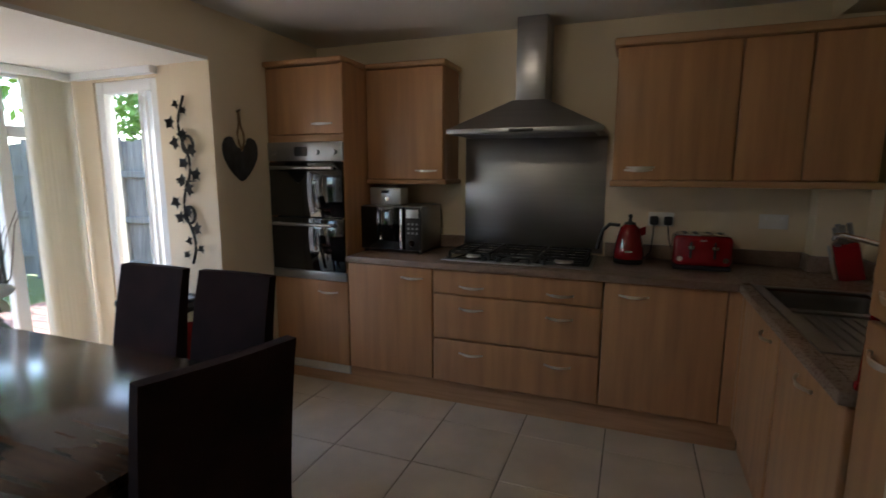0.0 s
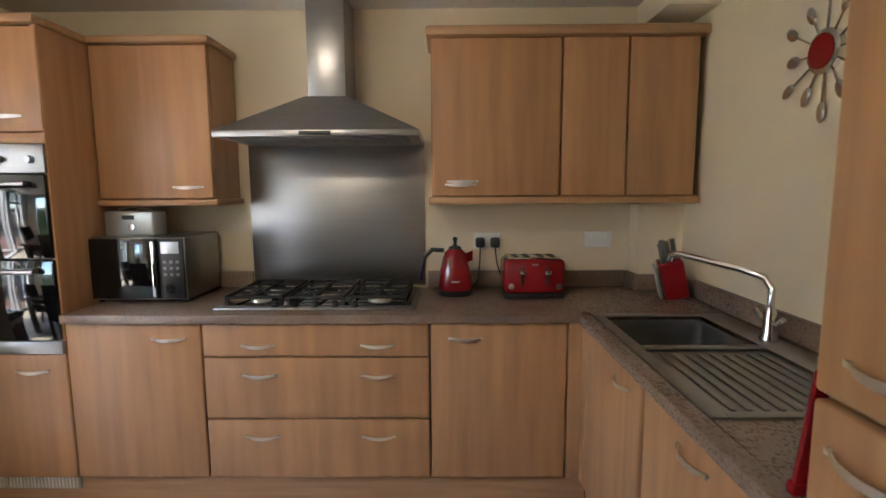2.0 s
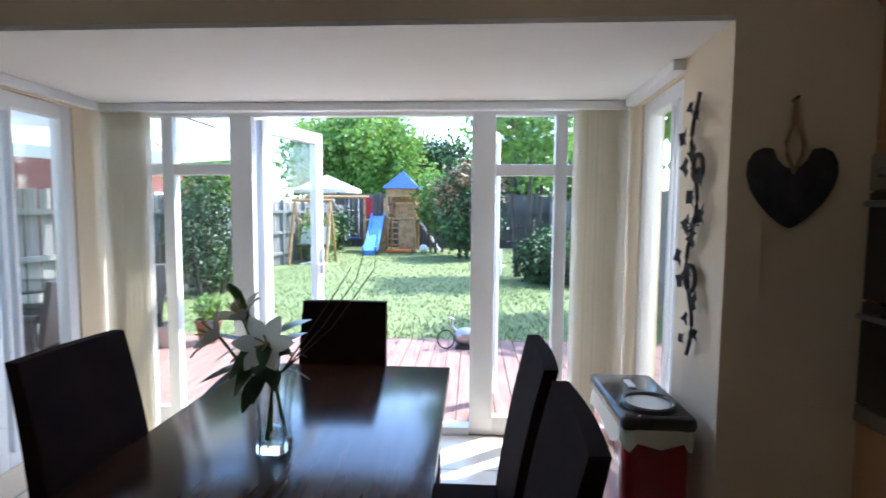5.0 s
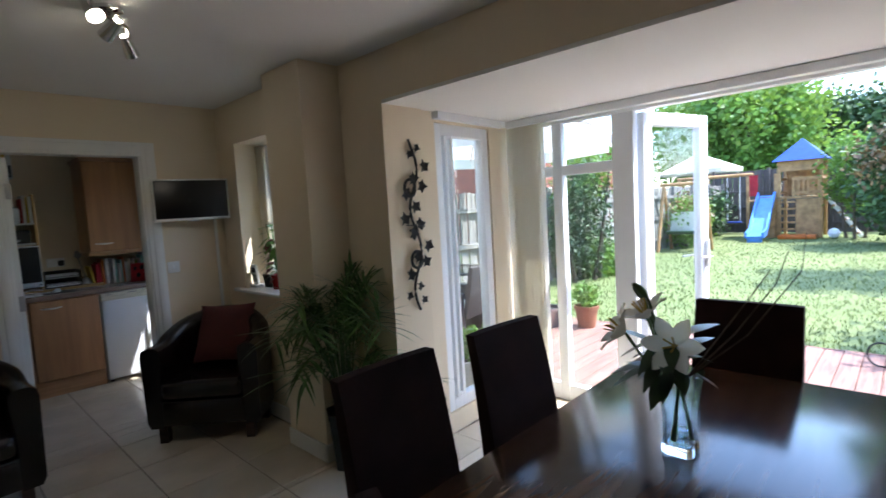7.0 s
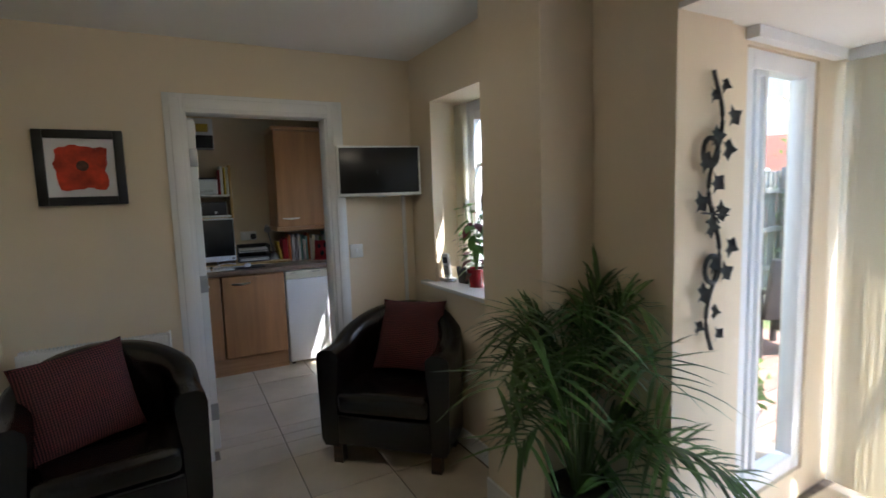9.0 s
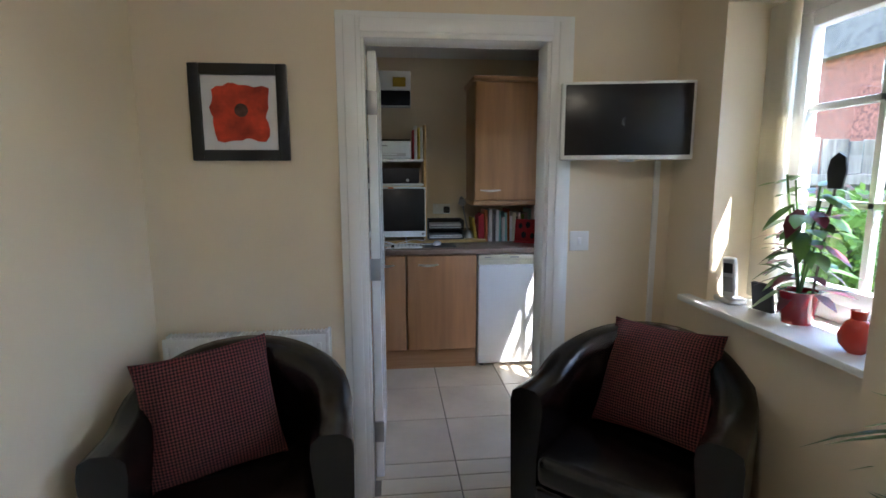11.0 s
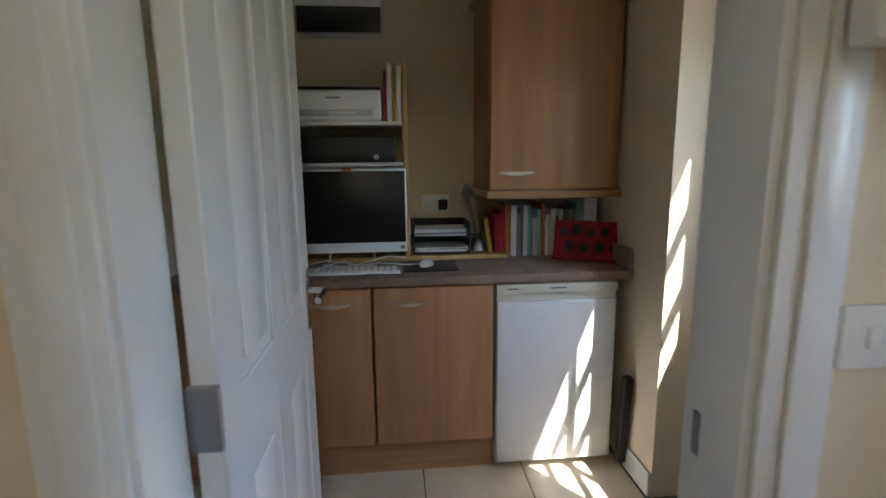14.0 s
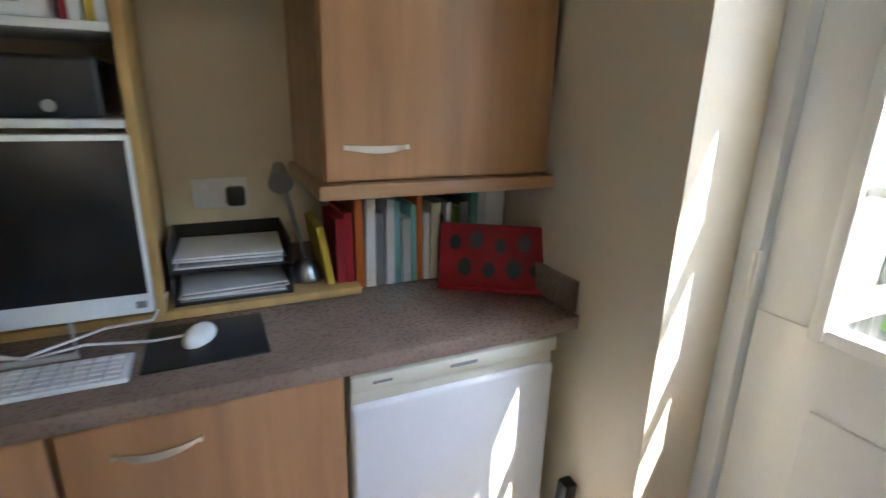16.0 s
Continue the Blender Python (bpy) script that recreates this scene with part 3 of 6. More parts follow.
part("raised_panel", box(XD + 0.018, XD + 0.032, -6.2, -5.99, 0.22, 0.86, 0.01), WHITE, leaf5)
part("raised_panel", box(XD + 0.018, XD + 0.032, -5.91, -5.7, 0.22, 0.86, 0.01), WHITE, leaf5)
part("pane_bead", frame_ring((XD + 0.01, -6.235), (XD + 0.01, -5.665), 1.005, 1.915, 0.03, 0.05), WHITE, leaf5)
for z in (1.3, 1.6):
    part("glazing_bar", box(XD - 0.012, XD + 0.02, -6.21, -5.69, z - 0.011, z + 0.011, 0.003), WHITE, leaf5)
part("glazing_bar", box(XD - 0.012, XD + 0.02, -5.961, -5.939, 1.035, 1.885, 0.003), WHITE, leaf5)
pane((XD, -6.21), (XD, -5.69), 1.03, 1.89, leaf5)
for z in (0.25, 1.1, 1.8):
    part("hinge", rod((XD + 0.05, -6.352, z - 0.05), (XD + 0.05, -6.352, z + 0.05), 0.008), NICKEL, leaf5)

BASE[0] = NORTH_PART

# ---- kitchen units ----
def handle(parent, x, z, y=0.0, m=None, w=0.15):
    """Crescent bow handle, flat edge up, standing off a front that faces -y."""
    b = bmesh.new()
    rings = []
    n = 12
    for i in range(n + 1):
        u = -1 + 2 * i / n
        k = max(0.0, 1 - u * u)
        out = 0.004 + 0.024 * k
        drop = 0.004 + 0.009 * k
        cx = x + u * w / 2
        rings.append([b.verts.new((cx, y - out, z + 0.004)), b.verts.new((cx, y - out + 0.004, z + 0.004)), b.verts.new((cx, y - out + 0.008, z - drop)), b.verts.new((cx, y - out + 0.003, z - drop))])
    for a, c in zip(rings, rings[1:]):
        for k in range(4):
            b.faces.new((a[k], c[k], c[(k + 1) % 4], a[(k + 1) % 4]))
    b.faces.new(rings[0])
    b.faces.new(rings[-1][::-1])
    bmesh.ops.recalc_face_normals(b, faces=b.faces)
    b = box(x - w / 2, x - w / 2 + 0.012, y - 0.008, y + 0.001, z - 0.006, z + 0.004, bm=b)
    b = box(x + w / 2 - 0.012, x + w / 2, y - 0.008, y + 0.001, z - 0.006, z + 0.004, bm=b)
    return part("handle", turned(b, m) if m else b, NICKEL, parent, "satin nickel bow handle")


def unit(name, label, w, depth, z0, z1, fronts, m, group="oak kitchen units", plinth=False):
    """A cabinet: carcass and fronts, its front face at y=0 looking to -y, x from 0 to w. fronts: (name, x0, x1, z0, z1, handles)."""
    t = thing(name, label, "cabinet", m.translation + Vector((0, 0, z0)), group=group)
    part("body", turned(box(0.002, w - 0.002, 0.026, depth, z0, z1, 0.001, 1), m), OAK, t)
    for fn, x0, x1, a, c, handles in fronts:
        f = part(fn, turned(box(x0 + 0.0035, x1 - 0.0035, 0.0, 0.0255, a + 0.0035, c - 0.0035, 0.008, 3), m), OAK, t)
        for hx, hz in handles:
            handle(f, hx, hz, 0.0, m)
    return t


NORTH = lambda x: pose(x, 0, 0)
D = 0.575
unit("base_unit", "oak laminate base cupboard with a bow handle", 0.6, D, 0.15, 0.868, [("door", 0, 0.6, 0.15, 0.868, [(0.46, 0.80)])], NORTH(-1.6))
unit("drawer_unit", "wide oak laminate three-drawer unit under the hob", 1.0, D, 0.15, 0.868, [
    ("drawer_front", 0, 1, 0.715, 0.868, [(0.25, 0.77), (0.77, 0.77)]), ("drawer_front", 0, 1, 0.43, 0.715, [(0.25, 0.635), (0.77, 0.635)]),
    ("drawer_front", 0, 1, 0.15, 0.43, [(0.25, 0.352), (0.77, 0.352)])], NORTH(-1.0))
unit("base_unit", "oak laminate corner base cupboard with a bow handle", 0.6, D, 0.15, 0.868, [("door", 0, 0.6, 0.15, 0.868, [(0.155, 0.80)])], NORTH(0.0))
solo("corner_post", box(0.66, 0.70, -0.058, 0.0, 0.15, 0.868, 0.003, bm=box(0.602, 0.699, 0.0005, 0.05, 0.15, 0.868, 0.003)), OAK, "oak laminate corner filler post", "filler", (0.62, 0.02, 0.15))
EAST = lambda y: pose(0.66, y, 0, 0, 0, -90)
unit("sink_unit", "oak laminate cupboard beside the corner", 0.60, D, 0.15, 0.73, [("door", 0, 0.60, 0.15, 0.868, [(0.44, 0.80)])], EAST(-0.06))
unit("sink_unit", "oak laminate cupboard under the drainer", 0.62, D, 0.15, 0.868, [("door", 0, 0.62, 0.15, 0.868, [(0.30, 0.80)])], EAST(-0.68))
unit("tall_unit", "tall oak laminate housing with two doors", 0.28, D, 0.15, 2.16, [("door", 0, 0.28, 0.15, 1.115, [(0.12, 1.045)]), ("door", 0, 0.28, 1.12, 2.16, [(0.14, 1.19)])], EAST(-1.335))

# oven tower
t = thing("oven_tower", "tall oak laminate oven housing with cornice", "cabinet", (-1.9, 0.0, 0.15), group="oak kitchen units")
part("side_panel", box(-2.188, -2.165, 0.004, D, 0.15, 2.12, 0.002), OAK, t)
part("side_panel", box(-1.625, -1.602, 0.004, D, 0.15, 2.12, 0.002), OAK, t)
part("back_panel", box(-2.165, -1.625, D - 0.02, D, 0.15, 2.12), OAK, t)
part("shelf", box(-2.165, -1.625, 0.03, D - 0.02, 1.64, 1.66), OAK, t)
f = part("door", box(-2.186, -1.604, 0.0, 0.019, 0.152, 0.728, 0.005, 3), OAK, t)
handle(f, -1.755, 0.655)
f = part("door", box(-2.186, -1.604, 0.0, 0.019, 1.69, 2.112, 0.005, 3), OAK, t)
handle(f, -1.76, 1.755)
part("filler_rail", box(-2.186, -1.604, 0.002, 0.02, 1.642, 1.686, 0.003), OAK_H, t)
part("cornice", box(-2.187, -1.585, -0.03, D, 2.12, 2.155, 0.012), OAK_H, t)

# built-in double oven
t = thing("double_oven", "built-in steel and black glass double oven", "oven", (-1.9, 0, 0.73))
part("body", box(-2.16, -1.63, 0.03, 0.52, 0.735, 1.635), BLACK, t)
p = part("control_panel", box(-2.185, -1.605, -0.012, 0.03, 1.52, 1.64, 0.004), STEEL, t)
part("display", box(-1.97, -1.87, -0.0145, -0.011, 1.55, 1.61, 0.001), BLACK, p)
for x in (-2.13, -1.79, -1.66):
    part("knob", rod((x, -0.011, 1.575), (x, -0.035, 1.575), 0.017, 0.014, 16), STEEL, p)
for z0, z1, hz in ((1.155, 1.513, 1.475), (0.795, 1.148, 1.105)):
    g = part("oven_door", box(-2.18, -1.61, -0.014, 0.028, z0, z1, 0.004), BLACKGLASS, t, "black glass oven door")
    b = rod((-2.14, -0.05, hz), (-1.665, -0.05, hz), 0.011, n=12)
    b = box(-2.125, -2.10, -0.05, -0.013, hz - 0.01, hz + 0.01, bm=b)
    b = box(-1.70, -1.675, -0.05, -0.013, hz - 0.01, hz + 0.01, bm=b)
    part("handle", b, STEEL, g, "steel bar handle")
part("bottom_trim", box(-2.185, -1.605, -0.012, 0.028, 0.733, 0.79, 0.003), STEEL, t)

# plinths
b = box(-2.19, 0.7, 0.045, 0.062, 0, 0.15)
solo("plinth", b, OAK_H, "oak laminate plinth along the kitchen floor", "plinth", (-1, 0.05, 0))
solo("plinth", box(0.705, 0.722, -1.61, 0.045, 0, 0.15), OAK, "oak laminate plinth under the sink run", "plinth", (0.71, -0.7, 0))
t = thing("plinth_vent", "silver slatted vent grille in the plinth", "vent", (-1.9, 0.03, 0.03))
part("frame", box(-2.13, -1.62, 0.036, 0.046, 0.075, 0.148, 0.003), SILVER, t)
for i in range(30):
    x = -2.11 + i * 0.0163
    part("slat", box(x, x + 0.008, 0.031, 0.038, 0.083, 0.14), NICKEL, t)

# wall units with cornice and pelmet
t = unit("wall_unit", "oak laminate wall cupboard over the microwave", 0.56, 0.305, 1.40, 2.12, [("door", 0, 0.56, 1.40, 2.12, [(0.44, 1.46)])], pose(-1.6, 0.29, 0))
part("cornice", box(-1.6, -1.02, 0.265, 0.595, 2.12, 2.155, 0.012), OAK_H, t)
part("pelmet", box(-1.6, -1.02, 0.275, 0.595, 1.37, 1.40, 0.008), OAK_H, t)
t = unit("wall_unit", "oak laminate wall cupboards in a row of three doors", 1.25, 0.305, 1.405, 2.14, [
    ("door", 0.005, 0.615, 1.405, 2.14, [(0.14, 1.465)]), ("door", 0.615, 0.925, 1.405, 2.14, [(0.15, 1.48)]), ("door", 0.925, 1.25, 1.405, 2.14, [])], pose(0.0, 0.29, 0))
part("cornice", box(-0.02, 1.28, 0.262, 0.595, 2.14, 2.185, 0.012), OAK_H, t)
part("pelmet", box(-0.01, 1.27, 0.275, 0.595, 1.37, 1.405, 0.008), OAK_H, t)

# worktop in two runs with a sink cut-out, and its upstand
t = thing("worktop", "brown stone-effect laminate worktop round the corner", "worktop", (0, 0, 0.87))
part("panel", box(-1.6, 0.66, -0.025, 0.598, 0.87, 0.91, 0.006), GRANITE, t)
part("panel", box(0.6605, 1.06, 0.02, 0.598, 0.8702, 0.9098), GRANITE, t)
part("panel", box(1.0605, 1.229, 0.02, 0.4695, 0.8702, 0.9098), GRANITE, t)
part("front_rail", box(0.636, 0.69, -1.305, -0.0255, 0.87, 0.91, 0.006), GRANITE, t)
part("rear_rail", box(1.23, 1.288, -1.305, 0.4695, 0.87, 0.91, 0.004), GRANITE, t)
part("panel", box(0.6905, 1.2295, -1.305, -1.0, 0.8702, 0.9098), GRANITE, t)
part("panel", box(0.6905, 1.2295, -0.03, 0.0195, 0.8704, 0.9096), GRANITE, t)
for q in ((-1.6, -0.99, 0.578, 0.599), (-0.03, 1.0395, 0.578, 0.599), (1.04, 1.06, 0.47, 0.599), (1.04, 1.2675, 0.449, 0.4695), (1.268, 1.289, -1.33, 0.4695)):
    solo("upstand", box(*q, 0.912, 1.0, 0.003), GRANITE, "brown stone-effect upstand behind the worktop", "upstand", (q[0], q[2], 0.912), group="kitchen upstands")

# sink
t = thing("sink", "stainless steel sink with a ribbed drainer", "sink", (0.95, -0.5, 0.91))
x0, x1, y0, y1 = 0.70, 1.23, -1.0, -0.03
b = None
for q in ((x0 - 0.015, x0 + 0.03, y0, y1), (x1 - 0.10, x1 + 0.01, y0, y1), (x0 + 0.03, x1 - 0.1, y1 - 0.04, y1), (x0 + 0.03, x1 - 0.1, -0.50, -0.46), (x0 + 0.03, x1 - 0.1, y0, y0 + 0.03)):
    b = box(q[0], q[1], q[2], q[3], 0.908, 0.916, 0.003, bm=b)
part("rim", b, STEEL, t)
bx = box(x0 + 0.03, x1 - 0.1, -0.46, y1 - 0.04, 0.74, 0.914, 0.04, 4)
bmesh.ops.delete(bx, geom=[f for f in bx.faces if f.calc_center_median().z > 0.905], context='FACES')
bmesh.ops.reverse_faces(bx, faces=bx.faces)
part("bowl", bx, STEEL, t)
dr = part("drainer", box(x0 + 0.03, x1 - 0.1, y0 + 0.03, -0.50, 0.899, 0.906), STEEL, t)
for i in range(9):
    x = x0 + 0.06 + i * 0.04
    part("rib", box(x, x + 0.016, y0 + 0.05, -0.54, 0.905, 0.912, 0.003), STEEL, dr)
t = thing("tap", "chrome swan-neck mixer tap", "tap", (1.19, -0.42, 0.916))
part("base", lathe([(0.03, 0), (0.03, 0.012), (0.022, 0.03), (0.02, 0.10), (0.014, 0.12)], (1.185, -0.42, 0.916)), CHROME, t)
part("spout", tube([(1.185, -0.42, 1.03), (1.185, -0.42, 1.10), (1.17, -0.40, 1.135), (1.12, -0.33, 1.155), (0.99, -0.15, 1.185), (0.97, -0.125, 1.18), (0.965, -0.118, 1.155)], 0.012, 10), CHROME, t)
for s in (-1, 1):
    part("lever", tube([(1.185, -0.42, 0.98), (1.185, -0.42 + 0.045 * s, 0.985), (1.18, -0.42 + 0.075 * s, 1.01)], 0.009, 8), CHROME, t)

# hob
t = thing("gas_hob", "five-burner gas hob with cast iron pan supports", "hob", (-0.52, 0.3, 0.91))
part("tray", box(-0.97, -0.07, 0.055, 0.535, 0.911, 0.922, 0.005), STEEL, t)
part("trim", box(-0.95, -0.09, 0.10, 0.52, 0.921, 0.925, 0.002), BLACKGLASS, t)
for x, y, r in ((-0.80, 0.19, 0.035), (-0.80, 0.42, 0.045), (-0.52, 0.33, 0.06), (-0.24, 0.19, 0.045), (-0.24, 0.42, 0.035)):
    k = part("burner", lathe([(r + 0.012, 0), (r + 0.01, 0.012), (r, 0.014), (r, 0.02)], (x, y, 0.924)), NICKEL, t)
    part("burner_cap", lathe([(r * 0.85, 0.019), (r * 0.85, 0.027), (r * 0.7, 0.03)], (x, y, 0.924)), IRON, k)
for x in (-0.80, -0.52, -0.24):
    b = None
    for dx in (-0.125, 0, 0.125):
        b = box(x + dx - 0.008, x + dx + 0.008, 0.10, 0.51, 0.955, 0.968, 0.002, 1, bm=b)
    for y in (0.10, 0.205, 0.305, 0.405, 0.505):
        b = box(x - 0.13, x + 0.13, y - 0.008, y + 0.008, 0.9555, 0.968, 0.002, 1, bm=b)
    for dx in (-0.125, 0.125):
        for y in (0.105, 0.5):
            b = box(x + dx - 0.007, x + dx + 0.007, y - 0.007, y + 0.007, 0.922, 0.957, bm=b)
    part("pan_support", b, IRON, t)
for i in range(5):
    part("knob", lathe([(0.017, 0), (0.016, 0.02), (0.012, 0.024)], (-0.70 + i * 0.09, 0.085, 0.922), 14), BLACK, t)

# splashback and hood
solo("splashback", box(-0.985, -0.045, 0.588, 0.5995, 0.925, 1.69, 0.001), STEEL, "brushed steel splashback sheet behind the hob", "splashback", (-0.5, 0.59, 0.93))
t = thing("cooker_hood", "stainless steel pyramid chimney cooker hood", "cooker hood", (-0.5, 0.4, 1.68))
part("lip", box(-0.955, -0.045, 0.11, 0.595, 1.675, 1.705, 0.003), STEEL, t)
b = bmesh.new()
lo = [b.verts.new(p) for p in ((-0.953, 0.112, 1.704), (-0.047, 0.112, 1.704), (-0.047, 0.594, 1.704), (-0.953, 0.594, 1.704))]
hi = [b.verts.new(p) for p in ((-0.60, 0.33, 1.885), (-0.40, 0.33, 1.885), (-0.40, 0.594, 1.885), (-0.60, 0.594, 1.885))]
for k in range(4):
    b.faces.new((lo[k], lo[(k + 1) % 4], hi[(k + 1) % 4], hi[k]))
b.faces.new(hi)
b.faces.new(lo[::-1])
part("canopy", b, STEEL, t, smooth=None)
part("chimney", box(-0.585, -0.405, 0.34, 0.595, 1.885, 2.369, 0.002), STEEL, t)
part("control_strip", box(-0.57, -0.43, 0.106, 0.112, 1.681, 1.699, 0.001), BLACK, t)
part("filter", box(-0.90, -0.10, 0.16, 0.55, 1.669, 1.676, 0.002), GREYBAR, t)

# ---- dining ----
t = thing("dining_table", "dark polished wooden dining table", "table", (-1.78, -1.88, 0))
part("tabletop", box(-2.60, -0.97, -2.335, -1.425, 0.715, 0.75, 0.004), TABLEWOOD, t)
for y in (-2.25, -1.52):
    part("apron", box(-2.5, -1.07, y - 0.012, y + 0.012, 0.63, 0.715), DARKWOOD, t)
for x in (-2.52, -1.05):
    part("apron", box(x - 0.012, x + 0.012, -2.23, -1.54, 0.63, 0.7148), DARKWOOD, t)
    for y in (-2.26, -1.50):
        part("leg", box(x - 0.04, x + 0.04, y - 0.04, y + 0.04, 0, 0.714, 0.004), DARKWOOD, t)


def chair_back(w):
    """Padded tall back: curved upright slab, slightly tapering, rounded edges; front towards +y."""
    b = bmesh.new()
    n, k = 10, 6
    front, rear = [], []
    for i in range(n + 1):
        u = i / n
        z = 0.40 + 0.62 * u
        y = -0.09 * u * u - 0.01 * math.sin(u * 3.1)
        hw = w / 2 * (1 - 0.04 * u)
        th = 0.075 - 0.035 * u
        front.append([b.verts.new((-hw + 2 * hw * j / k, y + th / 2 - 0.012 * math.cos(math.pi * (j / k - 0.5)) * u, z)) for j in range(k + 1)])
        rear.append([b.verts.new((-hw + 2 * hw * j / k, y - th / 2 - 0.012 * math.cos(math.pi * (j / k - 0.5)) * u, z)) for j in range(k + 1)])
    for i in range(n):
        for j in range(k):
            b.faces.new((front[i][j + 1], front[i][j], front[i + 1][j], front[i + 1][j + 1]))
            b.faces.new((rear[i][j], rear[i][j + 1], rear[i + 1][j + 1], rear[i + 1][j]))
        b.faces.new((front[i][0], rear[i][0], rear[i + 1][0], front[i + 1][0]))
        b.faces.new((rear[i][k], front[i][k], front[i + 1][k], rear[i + 1][k]))
    for j in range(k):
        b.faces.new((front[n][j + 1], front[n][j], rear[n][j], rear[n][j + 1]))
        b.faces.new((front[0][j], front[0][j + 1], rear[0][j + 1], rear[0][j]))
    sharp = [e for e in b.edges if len(e.link_faces) == 2 and e.calc_face_angle() > 0.9]
    bmesh.ops.bevel(b, geom=sharp, offset=0.013, segments=3, affect='EDGES', profile=0.5)
    return b


chair = thing("dining_chair", "dark brown upholstered high-back dining chair", "chair", group="chairs round the dining table")
part("backrest", chair_back(0.405), FABRIC, chair)
part("seat", box(-0.205, 0.205, -0.03, 0.43, 0.39, 0.48, 0.025, 3), FABRIC, chair)
for x in (-0.19, 0.19):
    part("leg", slab([(x - 0.02, 0.37, 0.39), (x + 0.02, 0.37, 0.39), (x + 0.02, 0.41, 0.39), (x - 0.02, 0.41, 0.39)], (0, 0, -0.39)), DARKWOOD, chair)
    part("leg", slab([(x - 0.02, -0.02, 0.39), (x + 0.02, -0.02, 0.39), (x + 0.02, 0.02, 0.39), (x - 0.02, 0.02, 0.39)], (0, -0.06, -0.39)), DARKWOOD, chair)
chair.matrix_basis = pose(-1.94, -1.21, 0, 0, 0, 180)
for m in (pose(-1.47, -1.20, 0, 0, 0, 180), pose(-1.88, -2.485, 0, 0, 0, -3), pose(-1.31, -2.51, 0, 0, 0, 1), pose(-2.61, -1.92, 0, 0, 0, -90), pose(-0.86, -1.875, 0, 0, 0, 73)):
    copy_thing(chair, m)

# ---- ceiling spots: a bar of three adjustable lamps each ----
def spot_bar(x, y, turn, aims):
    t = thing("spotlight_bar", "chrome ceiling spotlight bar with three lit lamps", "ceiling light", (x, y, CZ))
    m = pose(x, y, 0, 0, 0, turn)
    part("rose", turned(lathe([(0.05, 0), (0.05, -0.015), (0.03, -0.025)], (0, 0, CZ)), m), CHROME, t)
    part("bar", turned(tube([(-0.26, 0, CZ - 0.04), (-0.1, 0.03, CZ - 0.04), (0.1, -0.03, CZ - 0.04), (0.26, 0, CZ - 0.04)], 0.008, 8), m), CHROME, t)
    part("stem", turned(rod((0, 0, CZ - 0.045), (0, 0, CZ - 0.01), 0.008), m), CHROME, t)
    for dx, aim in zip((-0.22, 0, 0.22), aims):
        head = m @ Vector((dx, 0, CZ - 0.085))
        way = (Vector(aim) - head).normalized()
        a, c = head - way * 0.05, head + way * 0.045
        k = part("lamp_head", rod(a, c, 0.018, 0.03, 16, caps=False, bm=rod(head + Vector((0, 0, 0.045)), head, 0.006)), CHROME, t)
        part("bulb", rod(c - way * 0.018, c - way * 0.012, 0.026, n=16), BULB, k, "glowing bulb")
        L = bpy.data.lights.new("spot", 'SPOT')
        L.energy, L.color, L.spot_size, L.spot_blend, L.shadow_soft_size = SPOT_W, (1.0, 0.80, 0.56), radians(125), 1.0, 0.03
        o = new("spot_light", L)
        o.matrix_world = Matrix.Translation(BASE[0]) @ look(c + way * 0.012, aim)


SPOT_W = 0.42
spot_bar(-0.95, -1.60, 15, ((-1.9, 0.55, 1.6), (-0.5, 0.6, 1.4), (0.8, 0.4, 1.2)))
BASE[0] = SOUTH_PART
spot_bar(-0.98, -3.50, 60, ((-1.8, -4.6, 1.2), (-0.3, -5.1, 1.3), (-1.2, -2.3, 0.9)))

BASE[0] = NORTH_PART

# ---- kitchen small things ----
# microwave
t = thing("microwave", "steel and black glass microwave on the worktop", "microwave", (-1.4, 0.35, 0.91))
part("body", box(-1.63, -1.16, 0.215, 0.56, 0.925, 1.225, 0.006), STEEL, t)
part("door", box(-1.625, -1.28, 0.195, 0.216, 0.935, 1.22, 0.004), BLACKGLASS, t)
part("handle", box(-1.305, -1.285, 0.175, 0.196, 0.945, 1.21, 0.005), CHROME, t)
p = part("control_panel", box(-1.278, -1.165, 0.197, 0.216, 0.935, 1.22, 0.003), BLACK, t)
part("display", box(-1.265, -1.18, 0.1945, 0.198, 1.15, 1.205, 0.001), SILVER, p)
part("dial", rod((-1.22, 0.197, 0.985), (-1.22, 0.178, 0.985), 0.026, 0.022, 20), CHROME, p)
for i in range(3):
    for j in range(3):
        x, z = -1.25 + 0.03 * i, 1.05 + 0.03 * j
        part("button", box(x - 0.008, x + 0.008, 0.194, 0.198, z - 0.007, z + 0.007, 0.001, 1), GREYBAR, p)
for x in (-1.6, -1.19):
    part("foot", lathe([(0.015, 0), (0.015, 0.016)], (x, 0.25, 0.91), 10), BLACK, t)
# radio
t = thing("radio", "small silver portable radio with a carry handle", "radio", (-1.46, 0.35, 1.225))
part("body", box(-1.58, -1.34, 0.28, 0.40, 1.2255, 1.345, 0.012, 3), SILVER, t)
part("handle", tube([(-1.55, 0.34, 1.34), (-1.53, 0.335, 1.355), (-1.46, 0.333, 1.366), (-1.39, 0.335, 1.355), (-1.37, 0.34, 1.34)], 0.006, 8), CHROME, t)
part("dial", rod((-1.44, 0.281, 1.27), (-1.44, 0.265, 1.27), 0.016, n=16), CHROME, t)
part("display", box(-1.49, -1.43, 0.277, 0.281, 1.305, 1.325, 0.001, 1), BLACK, t)
